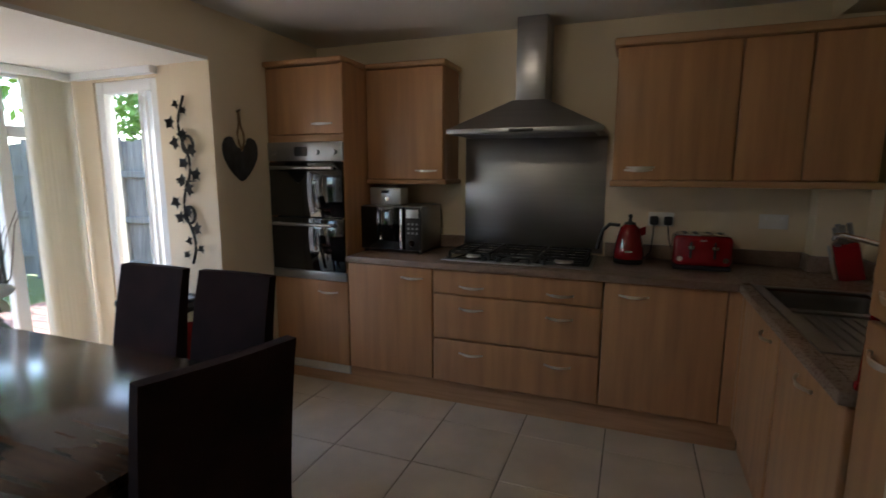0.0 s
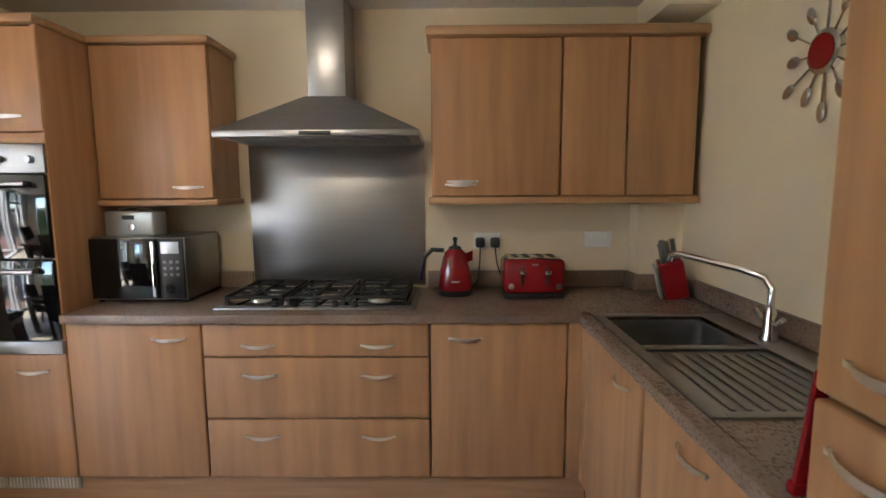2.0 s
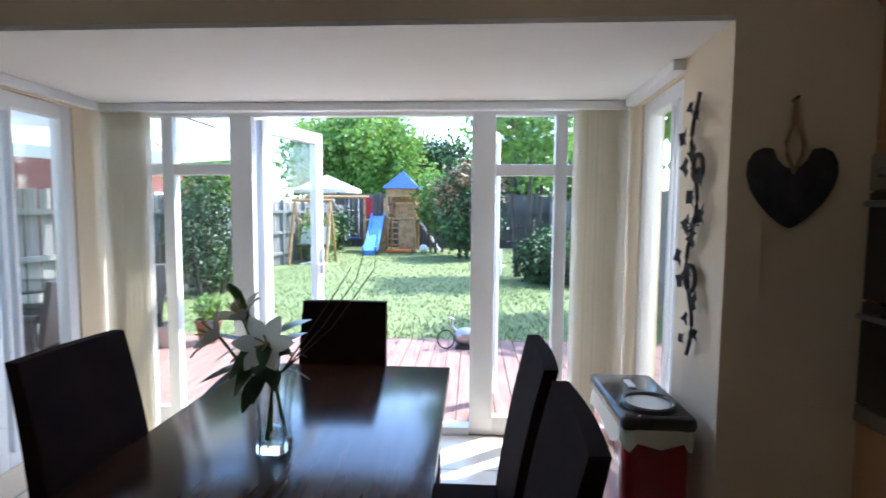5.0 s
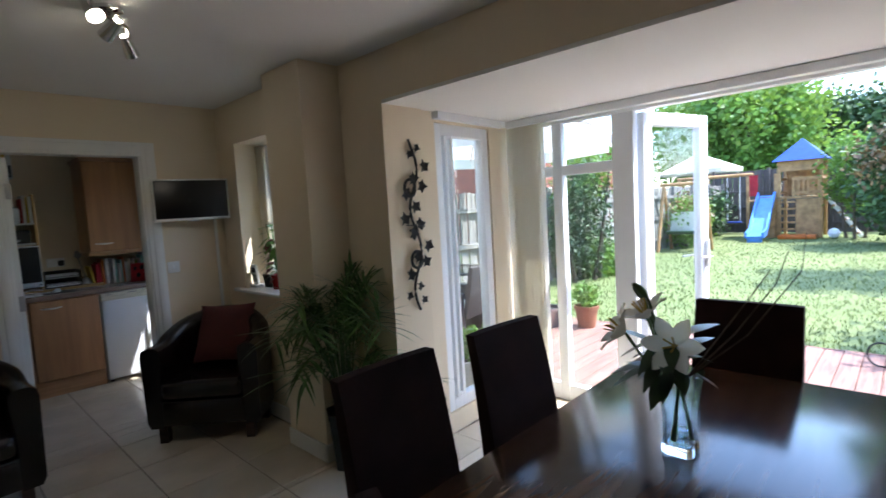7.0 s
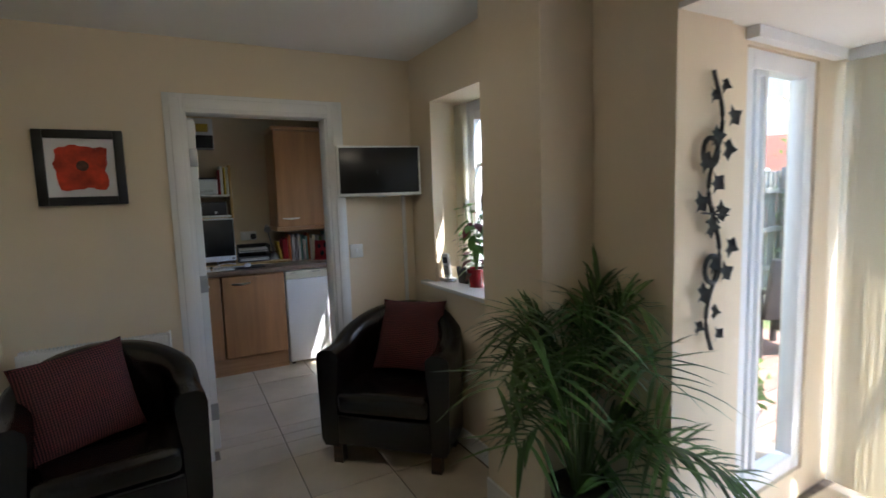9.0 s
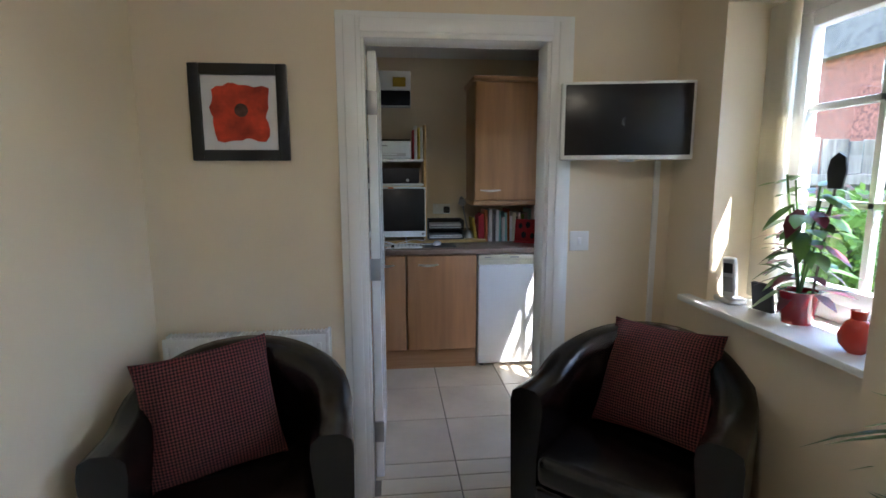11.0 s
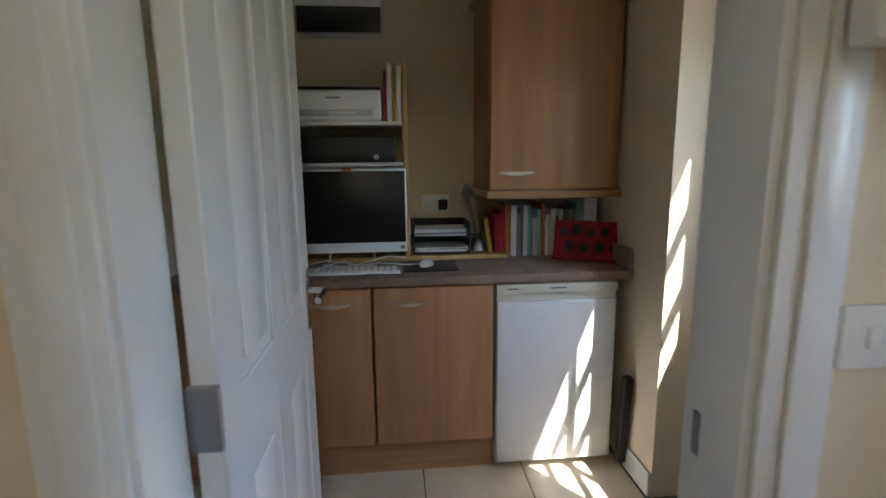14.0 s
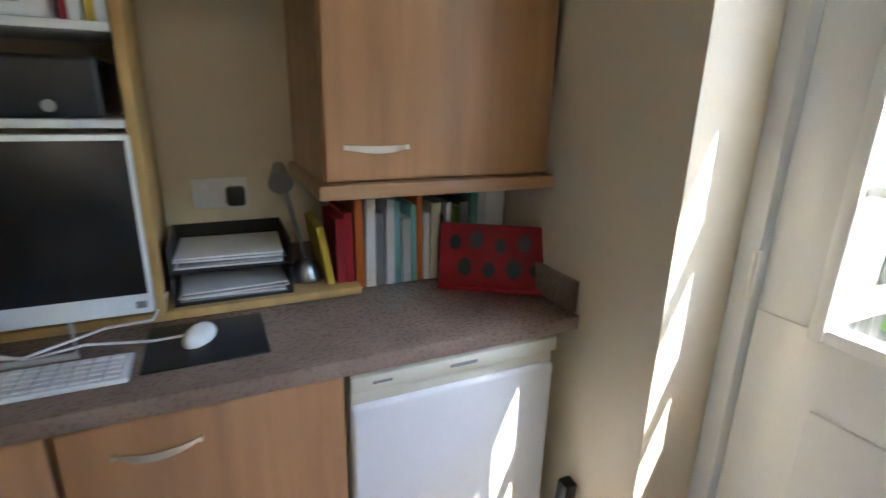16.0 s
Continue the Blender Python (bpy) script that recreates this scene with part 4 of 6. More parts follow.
# kettle
t = thing("kettle", "red enamel jug kettle with black handle", "kettle", (0.11, 0.40, 0.91))
c = (0.115, 0.40, 0.911)
part("base", lathe([(0.085, 0), (0.088, 0.02), (0.08, 0.028)], c), BLACK, t)
part("body", lathe([(0.085, 0.028), (0.088, 0.05), (0.078, 0.12), (0.062, 0.185), (0.052, 0.215), (0.03, 0.235)], c, 28), RED, t)
part("lid_knob", lathe([(0.034, 0.23), (0.03, 0.243), (0.01, 0.25), (0.008, 0.27), (0.013, 0.28), (0.008, 0.292)], c, 16), BLACK, t)
part("handle", tube([(0.06, 0.40, 1.135), (0.0, 0.40, 1.14), (-0.04, 0.40, 1.10), (-0.06, 0.40, 1.02), (-0.065, 0.40, 0.985)], 0.011, 8), BLACK, t)
part("spout", slab([(0.165, 0.385, 1.12), (0.205, 0.40, 1.135), (0.165, 0.415, 1.12)], (0.0, 0, -0.05)), RED, t)
part("badge", box(0.095, 0.135, 0.309, 0.316, 0.985, 0.992), SILVER, t)
# toaster
t = thing("toaster", "red four-slice toaster with chrome levers", "toaster", (0.5, 0.38, 0.91))
part("base", box(0.355, 0.645, 0.28, 0.47, 0.911, 0.935, 0.006), BLACK, t)
part("body", box(0.35, 0.65, 0.275, 0.475, 0.932, 1.105, 0.03, 4), RED, t)
tp = part("top_plate", box(0.375, 0.625, 0.295, 0.455, 1.10, 1.11, 0.003), CHROME, t)
for x in (0.40, 0.455, 0.525, 0.58):
    part("slot", box(x, x + 0.025, 0.315, 0.435, 1.1085, 1.112), BLACK, tp)
for x in (0.44, 0.56):
    part("lever", box(x - 0.016, x + 0.016, 0.255, 0.277, 1.03, 1.05, 0.004), CHROME, t)
    part("lever_slot", box(x - 0.006, x + 0.006, 0.2725, 0.277, 0.98, 1.07), BLACK, t)
for x in (0.385, 0.615):
    part("dial", rod((x, 0.277, 0.975), (x, 0.262, 0.975), 0.015, n=14), CHROME, t)
part("badge", box(0.485, 0.515, 0.272, 0.276, 1.075, 1.082), SILVER, t)


def socket(x, y, z, m, plugs=()):
    """A double wall socket facing -y in its own frame."""
    t = thing("wall_socket", "white double wall socket" + (" with black plugs" if plugs else ""), "socket", (x, y, z))
    part("plate", turned(box(-0.073, 0.073, -0.009, 0, -0.043, 0.043, 0.003), m), WHITE, t)
    for dx in (-0.04, 0.04):
        part("switch", turned(box(dx - 0.008, dx + 0.008, -0.012, -0.008, 0.012, 0.028, 0.001, 1), m), UPVC, t)
    for dx in plugs:
        part("plug", turned(box(dx - 0.025, dx + 0.025, -0.045, -0.009, -0.035, 0.02, 0.01), m), BLACK, t)
    return t


socket(0.293, YN, 1.163, pose(0.293, YN, 1.163), (-0.04, 0.04))
socket(0.892, YN, 1.169, pose(0.892, YN, 1.169))
for pts in ([(0.253, 0.56, 1.13), (0.25, 0.55, 1.06), (0.24, 0.52, 0.96), (0.19, 0.47, 0.918)], [(0.333, 0.56, 1.13), (0.34, 0.54, 1.05), (0.36, 0.50, 0.98), (0.38, 0.478, 0.95)]):
    solo("power_cable", tube(pts, 0.004, 6), BLACK, "black power cable hanging from a plug", "cable", pts[-1])
# knife block
t = thing("knife_block", "red knife block with steel-handled knives", "knife block", (1.2, 0.3, 0.91))
part("block", turned(box(-0.055, 0.055, -0.05, 0.05, 0.012, 0.20, 0.008), pose(1.19, 0.29, 0.912, 14, -14, -15)), RED, t)
for dx, dy in ((-0.03, -0.02), (0.0, 0.0), (0.03, 0.02), (-0.015, 0.025)):
    part("knife_handle", turned(box(dx - 0.012, dx + 0.012, dy - 0.008, dy + 0.008, 0.19, 0.30, 0.004), pose(1.19, 0.29, 0.912, 14, -14, -15)), STEEL, t)
part("scissors", turned(box(-0.075, -0.06, -0.03, 0.03, 0.02, 0.19, 0.003), pose(1.19, 0.29, 0.912, 14, -14, -15)), SILVER, t)
# red board leaning on the tall unit
t = thing("chopping_board", "red plastic chopping board leaning on the tall unit", "chopping board", (0.82, -1.29, 0.911))
m = pose(0.82, -1.285, 0.9115, 9, 0, 0)
part("board", turned(box(-0.145, 0.145, -0.006, 0.006, 0.0, 0.24, 0.004), m), RED, t)
part("foot", turned(box(-0.15, 0.15, -0.012, 0.012, 0.0, 0.025, 0.008), m), RED, t)
# cutlery clock on the sink wall
t = thing("cutlery_clock", "round wall clock with spoons and forks as rays", "clock", (XE, -0.45, 1.87))
cc = Vector((XE, -0.45, 1.87))
part("face", turned(lathe([(0.07, 0.0), (0.07, 0.02), (0.06, 0.025)], (0, 0, 0), 28), Matrix.Translation(cc) @ pose(0, 0, 0, 0, -90, 0)), CHROME, t)
part("dial", turned(lathe([(0.055, 0.024), (0.055, 0.028)], (0, 0, 0), 28), Matrix.Translation(cc) @ pose(0, 0, 0, 0, -90, 0)), RED, t)
for i in range(12):
    a = 2 * math.pi * i / 12
    L = 0.21 if i % 2 else 0.17
    d = Vector((0, math.cos(a), math.sin(a)))
    b = rod(cc + d * 0.065 + Vector((-0.01, 0, 0)), cc + d * (L - 0.05) + Vector((-0.01, 0, 0)), 0.004, n=6)
    e = bmesh.new()
    bmesh.ops.create_uvsphere(e, u_segments=10, v_segments=6, radius=1)
    bmesh.ops.transform(e, matrix=Matrix.Translation(cc + d * (L - 0.02) + Vector((-0.012, 0, 0))) @ pose(0, 0, 0, math.degrees(a), 0, 0) @ Matrix.Diagonal((0.006, 0.034, 0.02, 1)), verts=e.verts)
    part("spoon" if i % 2 else "fork", join(b, e), CHROME, t)
solo("alarm_sensor", turned(lathe([(0.04, 0), (0.04, 0.02), (0.025, 0.035)], (0, 0, 0)), Matrix.Translation((1.2, 0.21, 2.31)) @ pose(0, 0, 0, 90, 0, 0)), WHITE, "small white round sensor on the boxing", "sensor", (1.2, 0.21, 2.31))

# slate heart on a rope
t = thing("slate_heart", "dark slate heart hanging on a jute rope", "wall ornament", (XW, -0.255, 1.56))
half = [(0.0, 0.052), (0.030, 0.060), (0.052, 0.085), (0.066, 0.118), (0.095, 0.122), (0.124, 0.108), (0.143, 0.075), (0.147, 0.035), (0.135, -0.010), (0.105, -0.060), (0.060, -0.108), (0.022, -0.138), (0.0, -0.148)]
pts = [(XW + 0.006, -0.268 + a, 1.539 + c) for a, c in half] + [(XW + 0.006, -0.268 - a, 1.539 + c) for a, c in half[-2:0:-1]]
part("heart", slab(pts, (0.014, 0, 0), bev=0.002), SLATE, t)
part("hole", rod((XW + 0.0195, -0.268, 1.578), (XW + 0.0215, -0.268, 1.578), 0.005, n=10), WALL, t)
for dy in (-0.034, 0.034):
    part("rope", tube([(XW + 0.024, -0.268, 1.578), (XW + 0.022, -0.268 + dy * 0.7, 1.635), (XW + 0.018, -0.268 + dy * 0.8, 1.68), (XW + 0.014, -0.268 + dy * 0.2, 1.735), (XW + 0.013, -0.268, 1.825)], 0.006, 6), ROPE, t)
part("hook", rod((XW, -0.268, 1.815), (XW + 0.025, -0.268, 1.825), 0.006), IRON, t)


# scrolled metal vines on the bay cheeks
def vine(far, u0):
    p0 = side(u0, far)
    s = -1 if far else 1
    t = thing("metal_vine", "dark wrought metal vine wall ornament with leaves", "wall ornament", (p0[0], p0[1], 0.89), group="wall vines")
    y = p0[1] + s * 0.034
    f = lambda k: (p0[0] + 0.035 * math.sin(k * 4.2 * math.pi), y, 0.89 + 1.0 * k)
    part("stem", tube([f(i / 40) for i in range(41)], 0.008, 6), IRON, t)
    for k, sx in ((0.30, 1), (0.72, 1)):
        cx, cy, cz = f(k)
        part("ring", tube([(cx + sx * 0.03 + 0.042 * math.cos(a * 0.349), y, cz + 0.05 * math.sin(a * 0.349)) for a in range(19)], 0.009, 6), IRON, t)
    for i in range(6):
        a = i * 1.05 + 0.2
        cx, cy, cz = f(0.5)
        part("twig", tube([(cx, y, cz), (cx + 0.035 * math.cos(a), y + s * 0.012, cz + 0.02 * math.sin(a)), (cx + 0.075 * math.cos(a), y + s * 0.012, cz + 0.035 * math.sin(a))], 0.004, 5), IRON, t)
    for i in range(17):
        k = 0.04 + 0.92 * i / 16
        cx, cy, cz = f(k)
        sx = 1 if i % 2 else -1
        r = (0.045 if 0.18 < k < 0.86 else 0.032)
        ox, oz = cx + sx * (0.045 + 0.012 * math.sin(i * 2.3)), cz + 0.015 * math.cos(i * 1.7)
        poly = []
        for j in range(10):
            a = 2 * math.pi * j / 10 + i
            rr = r * (1.0 if j % 2 == 0 else 0.55)
            poly.append((ox + rr * math.cos(a), y + s * (0.008 + 0.008 * math.cos(2 * a)), oz + rr * math.sin(a)))
        b = bmesh.new()
        mid = b.verts.new((ox, y + s * 0.004, oz))
        vs = [b.verts.new(q) for q in poly]
        for j in range(10):
            b.faces.new((mid, vs[j], vs[(j + 1) % 10]))
        bmesh.ops.solidify(b, geom=b.faces[:], thickness=0.003)
        part("leaf", b, IRON, t)


vine(True, 0.145)
vine(False, 0.13)

# pedal bin
t = thing("pedal_bin", "tall glossy red bin with dark lid and liner", "bin", (-2.48, -0.645, 0))
part("body", box(-2.72, -2.24, -0.77, -0.52, 0.01, 0.64, 0.045, 4), RED, t)
b = box(-2.735, -2.225, -0.785, -0.505, 0.64, 0.70, 0.025, 3)
lid = part("lid", b, POT, t)
part("lid_ring", tube([(-2.36 + 0.098 * math.cos(a * 0.2618), -0.645 + 0.098 * math.sin(a * 0.2618), 0.703) for a in range(25)], 0.014, 8), POT, lid)
part("lid_disc", lathe([(0.086, 0.0), (0.086, 0.008)], (-2.36, -0.645, 0.697), 28), SILVER, lid)
part("lid_tab", box(-2.63, -2.54, -0.66, -0.63, 0.699, 0.706, 0.002), WHITE, lid)
b = bmesh.new()
rows = []
for z, g in ((0.655, 0.004), (0.62, 0.014), (0.585, 0.022)):
    row = []
    for i in range(28):
        a = 2 * math.pi * i / 28
        ex = 0.245 * math.copysign(abs(math.cos(a)) ** 0.35, math.cos(a))
        ey = 0.13 * math.copysign(abs(math.sin(a)) ** 0.35, math.sin(a))
        row.append(b.verts.new((-2.48 + ex + g * math.cos(a), -0.645 + ey + g * math.sin(a), z + 0.022 * math.sin(i * 1.9) * (0.67 - z) / 0.08)))
    rows.append(row)
for r0, r1 in zip(rows, rows[1:]):
    for i in range(28):
        b.faces.new((r0[i], r0[(i + 1) % 28], r1[(i + 1) % 28], r1[i]))
part("bin_liner", b, CREAMPLASTIC, t, "cream bin liner folded over the rim")

# vase with lilies
vx, vy = -1.80, -1.90
t = thing("flower_vase", "square glass vase of white lilies on the table", "vase", (vx, vy, 0.75))
b = bmesh.new()
rings = []
for z, r in ((0.751, 0.042), (0.765, 0.043), (0.80, 0.038), (0.87, 0.040), (0.94, 0.050), (0.985, 0.058), (0.985, 0.053), (0.94, 0.045), (0.87, 0.035), (0.80, 0.033), (0.778, 0.034)):
    rings.append([b.verts.new((vx + r * cx, vy + r * cy, z)) for cx, cy in ((1, 0.7), (0.7, 1), (-0.7, 1), (-1, 0.7), (-1, -0.7), (-0.7, -1), (0.7, -1), (1, -0.7))])
for r0, r1 in zip(rings, rings[1:]):
    for i in range(8):
        b.faces.new((r0[i], r0[(i + 1) % 8], r1[(i + 1) % 8], r1[i]))
b.faces.new(rings[0][::-1])
b.faces.new(rings[-1])
bmesh.ops.recalc_face_normals(b, faces=b.faces)
v = part("vase", b, VASE, t)
v.visible_shadow = False
water = part("water", box(vx - 0.032, vx + 0.032, vy - 0.032, vy + 0.032, 0.780, 0.815, 0.008), VASEGLASS, t)
water.visible_shadow = False
for i, (dx, dy, dz, kind, face) in enumerate(((0.06, 0.01, 0.325, 'lily', (1, 0.1, 0.35)), (0.03, -0.14, 0.335, 'lily', (0.35, -0.7, 0.45)), (0.0, -0.085, 0.38, 'lily', (0.2, -0.35, 0.8)), (-0.02, -0.10, 0.43, 'bud', (0, 0, 1)), (0.02, -0.075, 0.445, 'bud', (0, 0, 1)))):
    tip = Vector((vx + dx, vy + dy, 0.75 + dz))
    part("stem", tube([(vx + 0.03 * math.sin(i * 2), vy + 0.03 * math.cos(i * 2), 0.79), (vx - 0.01 * math.sin(i), vy, 0.97), (tip.x * 0.6 + vx * 0.4, tip.y * 0.6 + vy * 0.4, 0.75 + dz * 0.75), tip], 0.0045, 6), STEM, t)
    if kind == 'lily':
        b = bmesh.new()
        m = Vector(face).normalized().to_track_quat("Z", "Y").to_matrix()
        for j in range(6):
            a = 2 * math.pi * j / 6 + i
            last = None
            for k in range(6):
                u = k / 5
                r = 0.006 + 0.076 * u ** 0.9
                h = 0.055 * u - 0.05 * max(0, u - 0.55) ** 1.3
                wd = 0.023 * math.sin(math.pi * (0.1 + 0.88 * u))
                cen = Vector((r * math.cos(a), r * math.sin(a), h))
                sd = Vector((-math.sin(a), math.cos(a), 0)) * wd
                cur = (b.verts.new(tip + m @ (cen - sd + Vector((0, 0, 0.006)))), b.verts.new(tip + m @ cen), b.verts.new(tip + m @ (cen + sd + Vector((0, 0, 0.006)))))
                if last:
                    b.faces.new((last[0], last[1], cur[1], cur[0]))
                    b.faces.new((last[1], last[2], cur[2], cur[1]))
                last = cur
        fl = part("lily", b, LILY, t, "open white lily bloom", smooth=80)
        for j in range(5):
            a = 2 * math.pi * j / 5
            part("stamen", tube([tip, tip + m @ Vector((0.02 * math.cos(a), 0.02 * math.sin(a), 0.06))], 0.0025, 5), YELLOW, fl)
    else:
        part("bud", turned(lathe([(0.004, 0), (0.012, 0.02), (0.011, 0.045), (0.003, 0.065)], (0, 0, 0), 10), Matrix.Translation(tip) @ pose(0, 0, 0, 20, 10 * i, 0)), STEM, t)
for i in range(26):
    a = -1.57 + 2.2 * math.sin(i * 2.4)
    base = Vector((vx + 0.035 * math.cos(a), vy + 0.035 * math.sin(a) - 0.02, 0.98 + 0.0045 * i))
    b = leaf(bmesh.new(), base, (math.cos(a), math.sin(a), rng.uniform(-0.6, 0.5)), (0, 0, 1), rng.uniform(0.09, 0.15), rng.uniform(0.035, 0.055), 0.03, 5)
    part("leaf", b, LEAFDARK, t, smooth=80)
for i in range(3):
    part("twig", tube([(vx + 0.02, vy + 0.03, 0.98), (vx - 0.05, vy + 0.10 + 0.03 * i, 1.10), (vx - 0.10 - 0.04 * i, vy + 0.16 + 0.05 * i, 1.20 + 0.03 * i), (vx - 0.12, vy + 0.2 + 0.04 * i, 1.27 + 0.05 * i)], 0.003, 5, taper=0.4), BARK, t)

BASE[0] = SOUTH_PART
# palm in a tall pot
px, py = -1.99, -3.53
t = thing("potted_palm", "bushy green palm in a tall dark pot", "plant", (px, py, 0))
part("pot", lathe([(0.095, 0), (0.10, 0.02), (0.125, 0.30), (0.135, 0.34), (0.122, 0.34), (0.115, 0.30)], (px, py, 0), 6), POT, t, smooth=20)
part("soil", lathe([(0.115, 0.29), (0.1, 0.31)], (px, py, 0), 12), SOIL, t)
for i in range(46):
    a = i * 2.399 + rng.uniform(-0.2, 0.2)
    reach = rng.uniform(0.16, 0.52)
    top = rng.uniform(0.5, 1.12) if i % 3 else rng.uniform(0.95, 1.2)
    if math.cos(a) < 0 and abs(math.sin(a)) < 0.6:
        reach *= 0.25
    if math.sin(a) < -0.2:
        reach *= 0.75
    b = bmesh.new()
    stem = []
    for k in range(9):
        u = k / 8
        r = 0.03 + reach * u ** 1.25
        z = 0.32 + (top - 0.32) * math.sin(min(1.0, u * 1.15) * math.pi / 2) - 0.22 * max(0, u - 0.55)
        stem.append(Vector((px + r * math.cos(a), py + r * math.sin(a), z)))
    tube(stem, 0.0045, 4, bm=b, taper=0.3)
    for k in range(3, 9):
        for h in (0, 0.5):
            if k + h > 8:
                continue
            c = stem[k] if not h else (stem[k] + stem[k + 1]) / 2
            d = (stem[k] - stem[k - 1]).normalized()
            sdw = d.cross(Vector((0, 0, 1))).normalized()
            for sg in (-1, 1):
                w = (d * 0.75 + sdw * sg * 0.9 + Vector((0, 0, 0.25))).normalized()
                leaf(b, c, w, (0, 0, 1), rng.uniform(0.16, 0.27), 0.016, rng.uniform(0.02, 0.12), 4)
    part("frond", b, PALM, t, smooth=None)


# ---- sitting corner ----
def tub_chair(label, cushion_label, m, deep, corners):
    """Leather tub chair facing +y, deep behind its origin, with a cushion whose middle, right and up ways are given."""
    m = Matrix.Translation(BASE[0]) @ m
    t = thing("armchair", label, "armchair", group="leather tub chairs")
    R, n = 0.355, 28
    b = bmesh.new()
    rings = []
    for i in range(n + 1):
        u = i / n
        a = math.pi * (1.0 + u)
        ext = 0.26
        if u < 0.18:
            k = u / 0.18
            cx, cy, nx, ny = -R, ext * (1 - k) + 0.0 * k, -1, 0
        elif u > 0.82:
            k = (u - 0.82) / 0.18
            cx, cy, nx, ny = R, ext * k, 1, 0
        else:
            a = math.pi * (1 + (u - 0.18) / 0.64)
            nx, ny = math.cos(a), math.sin(a)
            cx, cy = R * nx, deep * ny
        hgt = 0.66 + 0.17 * math.sin(math.pi * min(1, max(0, (u - 0.12) / 0.76))) ** 1.1
        sec = [(0.0, 0.11), (0.02, 0.15), (0.03, hgt - 0.06), (0.022, hgt - 0.02), (-0.01, hgt), (-0.07, hgt), (-0.10, hgt - 0.025), (-0.105, hgt - 0.07), (-0.085, 0.40), (-0.085, 0.11)]
        rings.append([b.verts.new((cx + nx * o, cy + ny * o, z)) for o, z in sec])
    for r0, r1 in zip(rings, rings[1:]):
        for k in range(len(r0)):
            b.faces.new((r0[k], r0[(k + 1) % len(r0)], r1[(k + 1) % len(r0)], r1[k]))
    b.faces.new(rings[0])
    b.faces.new(rings[-1][::-1])
    bmesh.ops.recalc_face_normals(b, faces=b.faces)
    part("shell", b, LEATHER, t, smooth=50)
    part("seat_base", box(-0.275, 0.275, -0.15, 0.27, 0.12, 0.30, 0.02, 3), LEATHER, t)
    part("seat_cushion", box(-0.27, 0.27, -0.17, 0.285, 0.302, 0.43, 0.04, 4), LEATHER, t)
    for x in (-0.29, 0.29):
        for y in (-0.10, 0.21):
            part("foot", slab([(x - 0.028, y - 0.028, 0.13), (x + 0.028, y - 0.028, 0.13), (x + 0.028, y + 0.028, 0.13), (x - 0.028, y + 0.028, 0.13)], (0, 0, -0.13)), DARKWOOD, t)
    t.matrix_basis = m
    cush = bmesh.new()
    bmesh.ops.create_grid(cush, x_segments=14, y_segments=14, size=0.218)
    for v in cush.verts:
        ex, ey = 1 - (abs(v.co.x) / 0.218) ** 2.5, 1 - (abs(v.co.y) / 0.218) ** 2.5
        v.co.z = 0.07 * max(0, ex * ey) ** 0.55
        v.co.x *= 1 - 0.06 * ey * (abs(v.co.x) / 0.218)
        v.co.y *= 1 - 0.06 * ex * (abs(v.co.y) / 0.218)
    dup = bmesh.ops.duplicate(cush, geom=cush.faces[:])
    for g in dup["geom"]:
        if isinstance(g, bmesh.types.BMVert):
            g.co.z = -g.co.z
    bmesh.ops.reverse_faces(cush, faces=[g for g in dup["geom"] if isinstance(g, bmesh.types.BMFace)])
    bmesh.ops.remove_doubles(cush, verts=cush.verts, dist=0.0005)
    ob = new("cushion", mesh_of("cushion", cush, CUSHION, 60))
    tagged(ob, cushion_label, "cushion", "woven cushions")
    mid, right, up = (Vector(q) for q in corners)
    right.normalize()
    face = right.cross(up).normalized()
    up = face.cross(right)
    ob.matrix_basis = Matrix.Translation(BASE[0]) @ Matrix(((right.x, up.x, face.x, mid.x), (right.y, up.y, face.y, mid.y), (right.z, up.z, face.z, mid.z), (0, 0, 0, 1)))
    ORIGIN[ob.name] = Vector()
    return t


tub_chair("black leather tub armchair beside the radiator", "red and cream woven cushion propped in the armchair", pose(-0.32, -4.78, 0, 0, 0, 5), 0.265, ((-0.225, -4.80, 0.638), (-0.90, -0.38, 0.10), (0.02, -0.25, 0.96)))
tub_chair("black leather tub armchair under the window", "dark red woven cushion leaning in the armchair", pose(-1.745, -4.77, 0, 0, 0, -44), 0.33, ((-1.86, -4.845, 0.655), (-0.61, 0.79, 0.03), (-0.30, -0.34, 0.89)))
solo("cushion", turned(box(-0.19, 0.19, -0.19, 0.19, -0.035, 0.035, 0.034, 4), pose(-1.965, -4.965, 0.625, 66, 0, -46)), PINK, "pink patterned cushion tucked behind the woven one", "cushion", (-1.9, -4.93, 0.45))

# television on a swivel bracket
t = thing("television", "flat television in a white frame on a bracket", "television", (-1.80, -5.09, 1.65))
m = Matrix.Translation((-1.808, -5.09, 1.655)) @ pose(0, 0, 0, 0, 0, 180 - 11)
part("casing", turned(box(-0.262, 0.262, -0.02, 0.03, -0.155, 0.155, 0.008), m), WHITE, t)
part("screen", turned(box(-0.248, 0.248, -0.0225, -0.019, -0.136, 0.143, 0.001), m), SCREEN, t)
part("logo_bar", turned(box(-0.03, 0.03, -0.026, -0.018, -0.163, -0.153, 0.002), m), SILVER, t)
part("bracket", rod((-1.80, -5.07, 1.65), (-1.80, YS, 1.65), 0.02), BLACK, t)
b = box(-2.02, -1.995, YS, YS + 0.014, 0.11, 1.5, 0.003)
solo("cable_trunking", b, WHITE, "thin white cable trunking down the wall", "trunking", (-2.0, YS, 0.11))
t = thing("light_switch", "white switch plate with a small rocker", "switch", (-1.668, YS, 1.155))
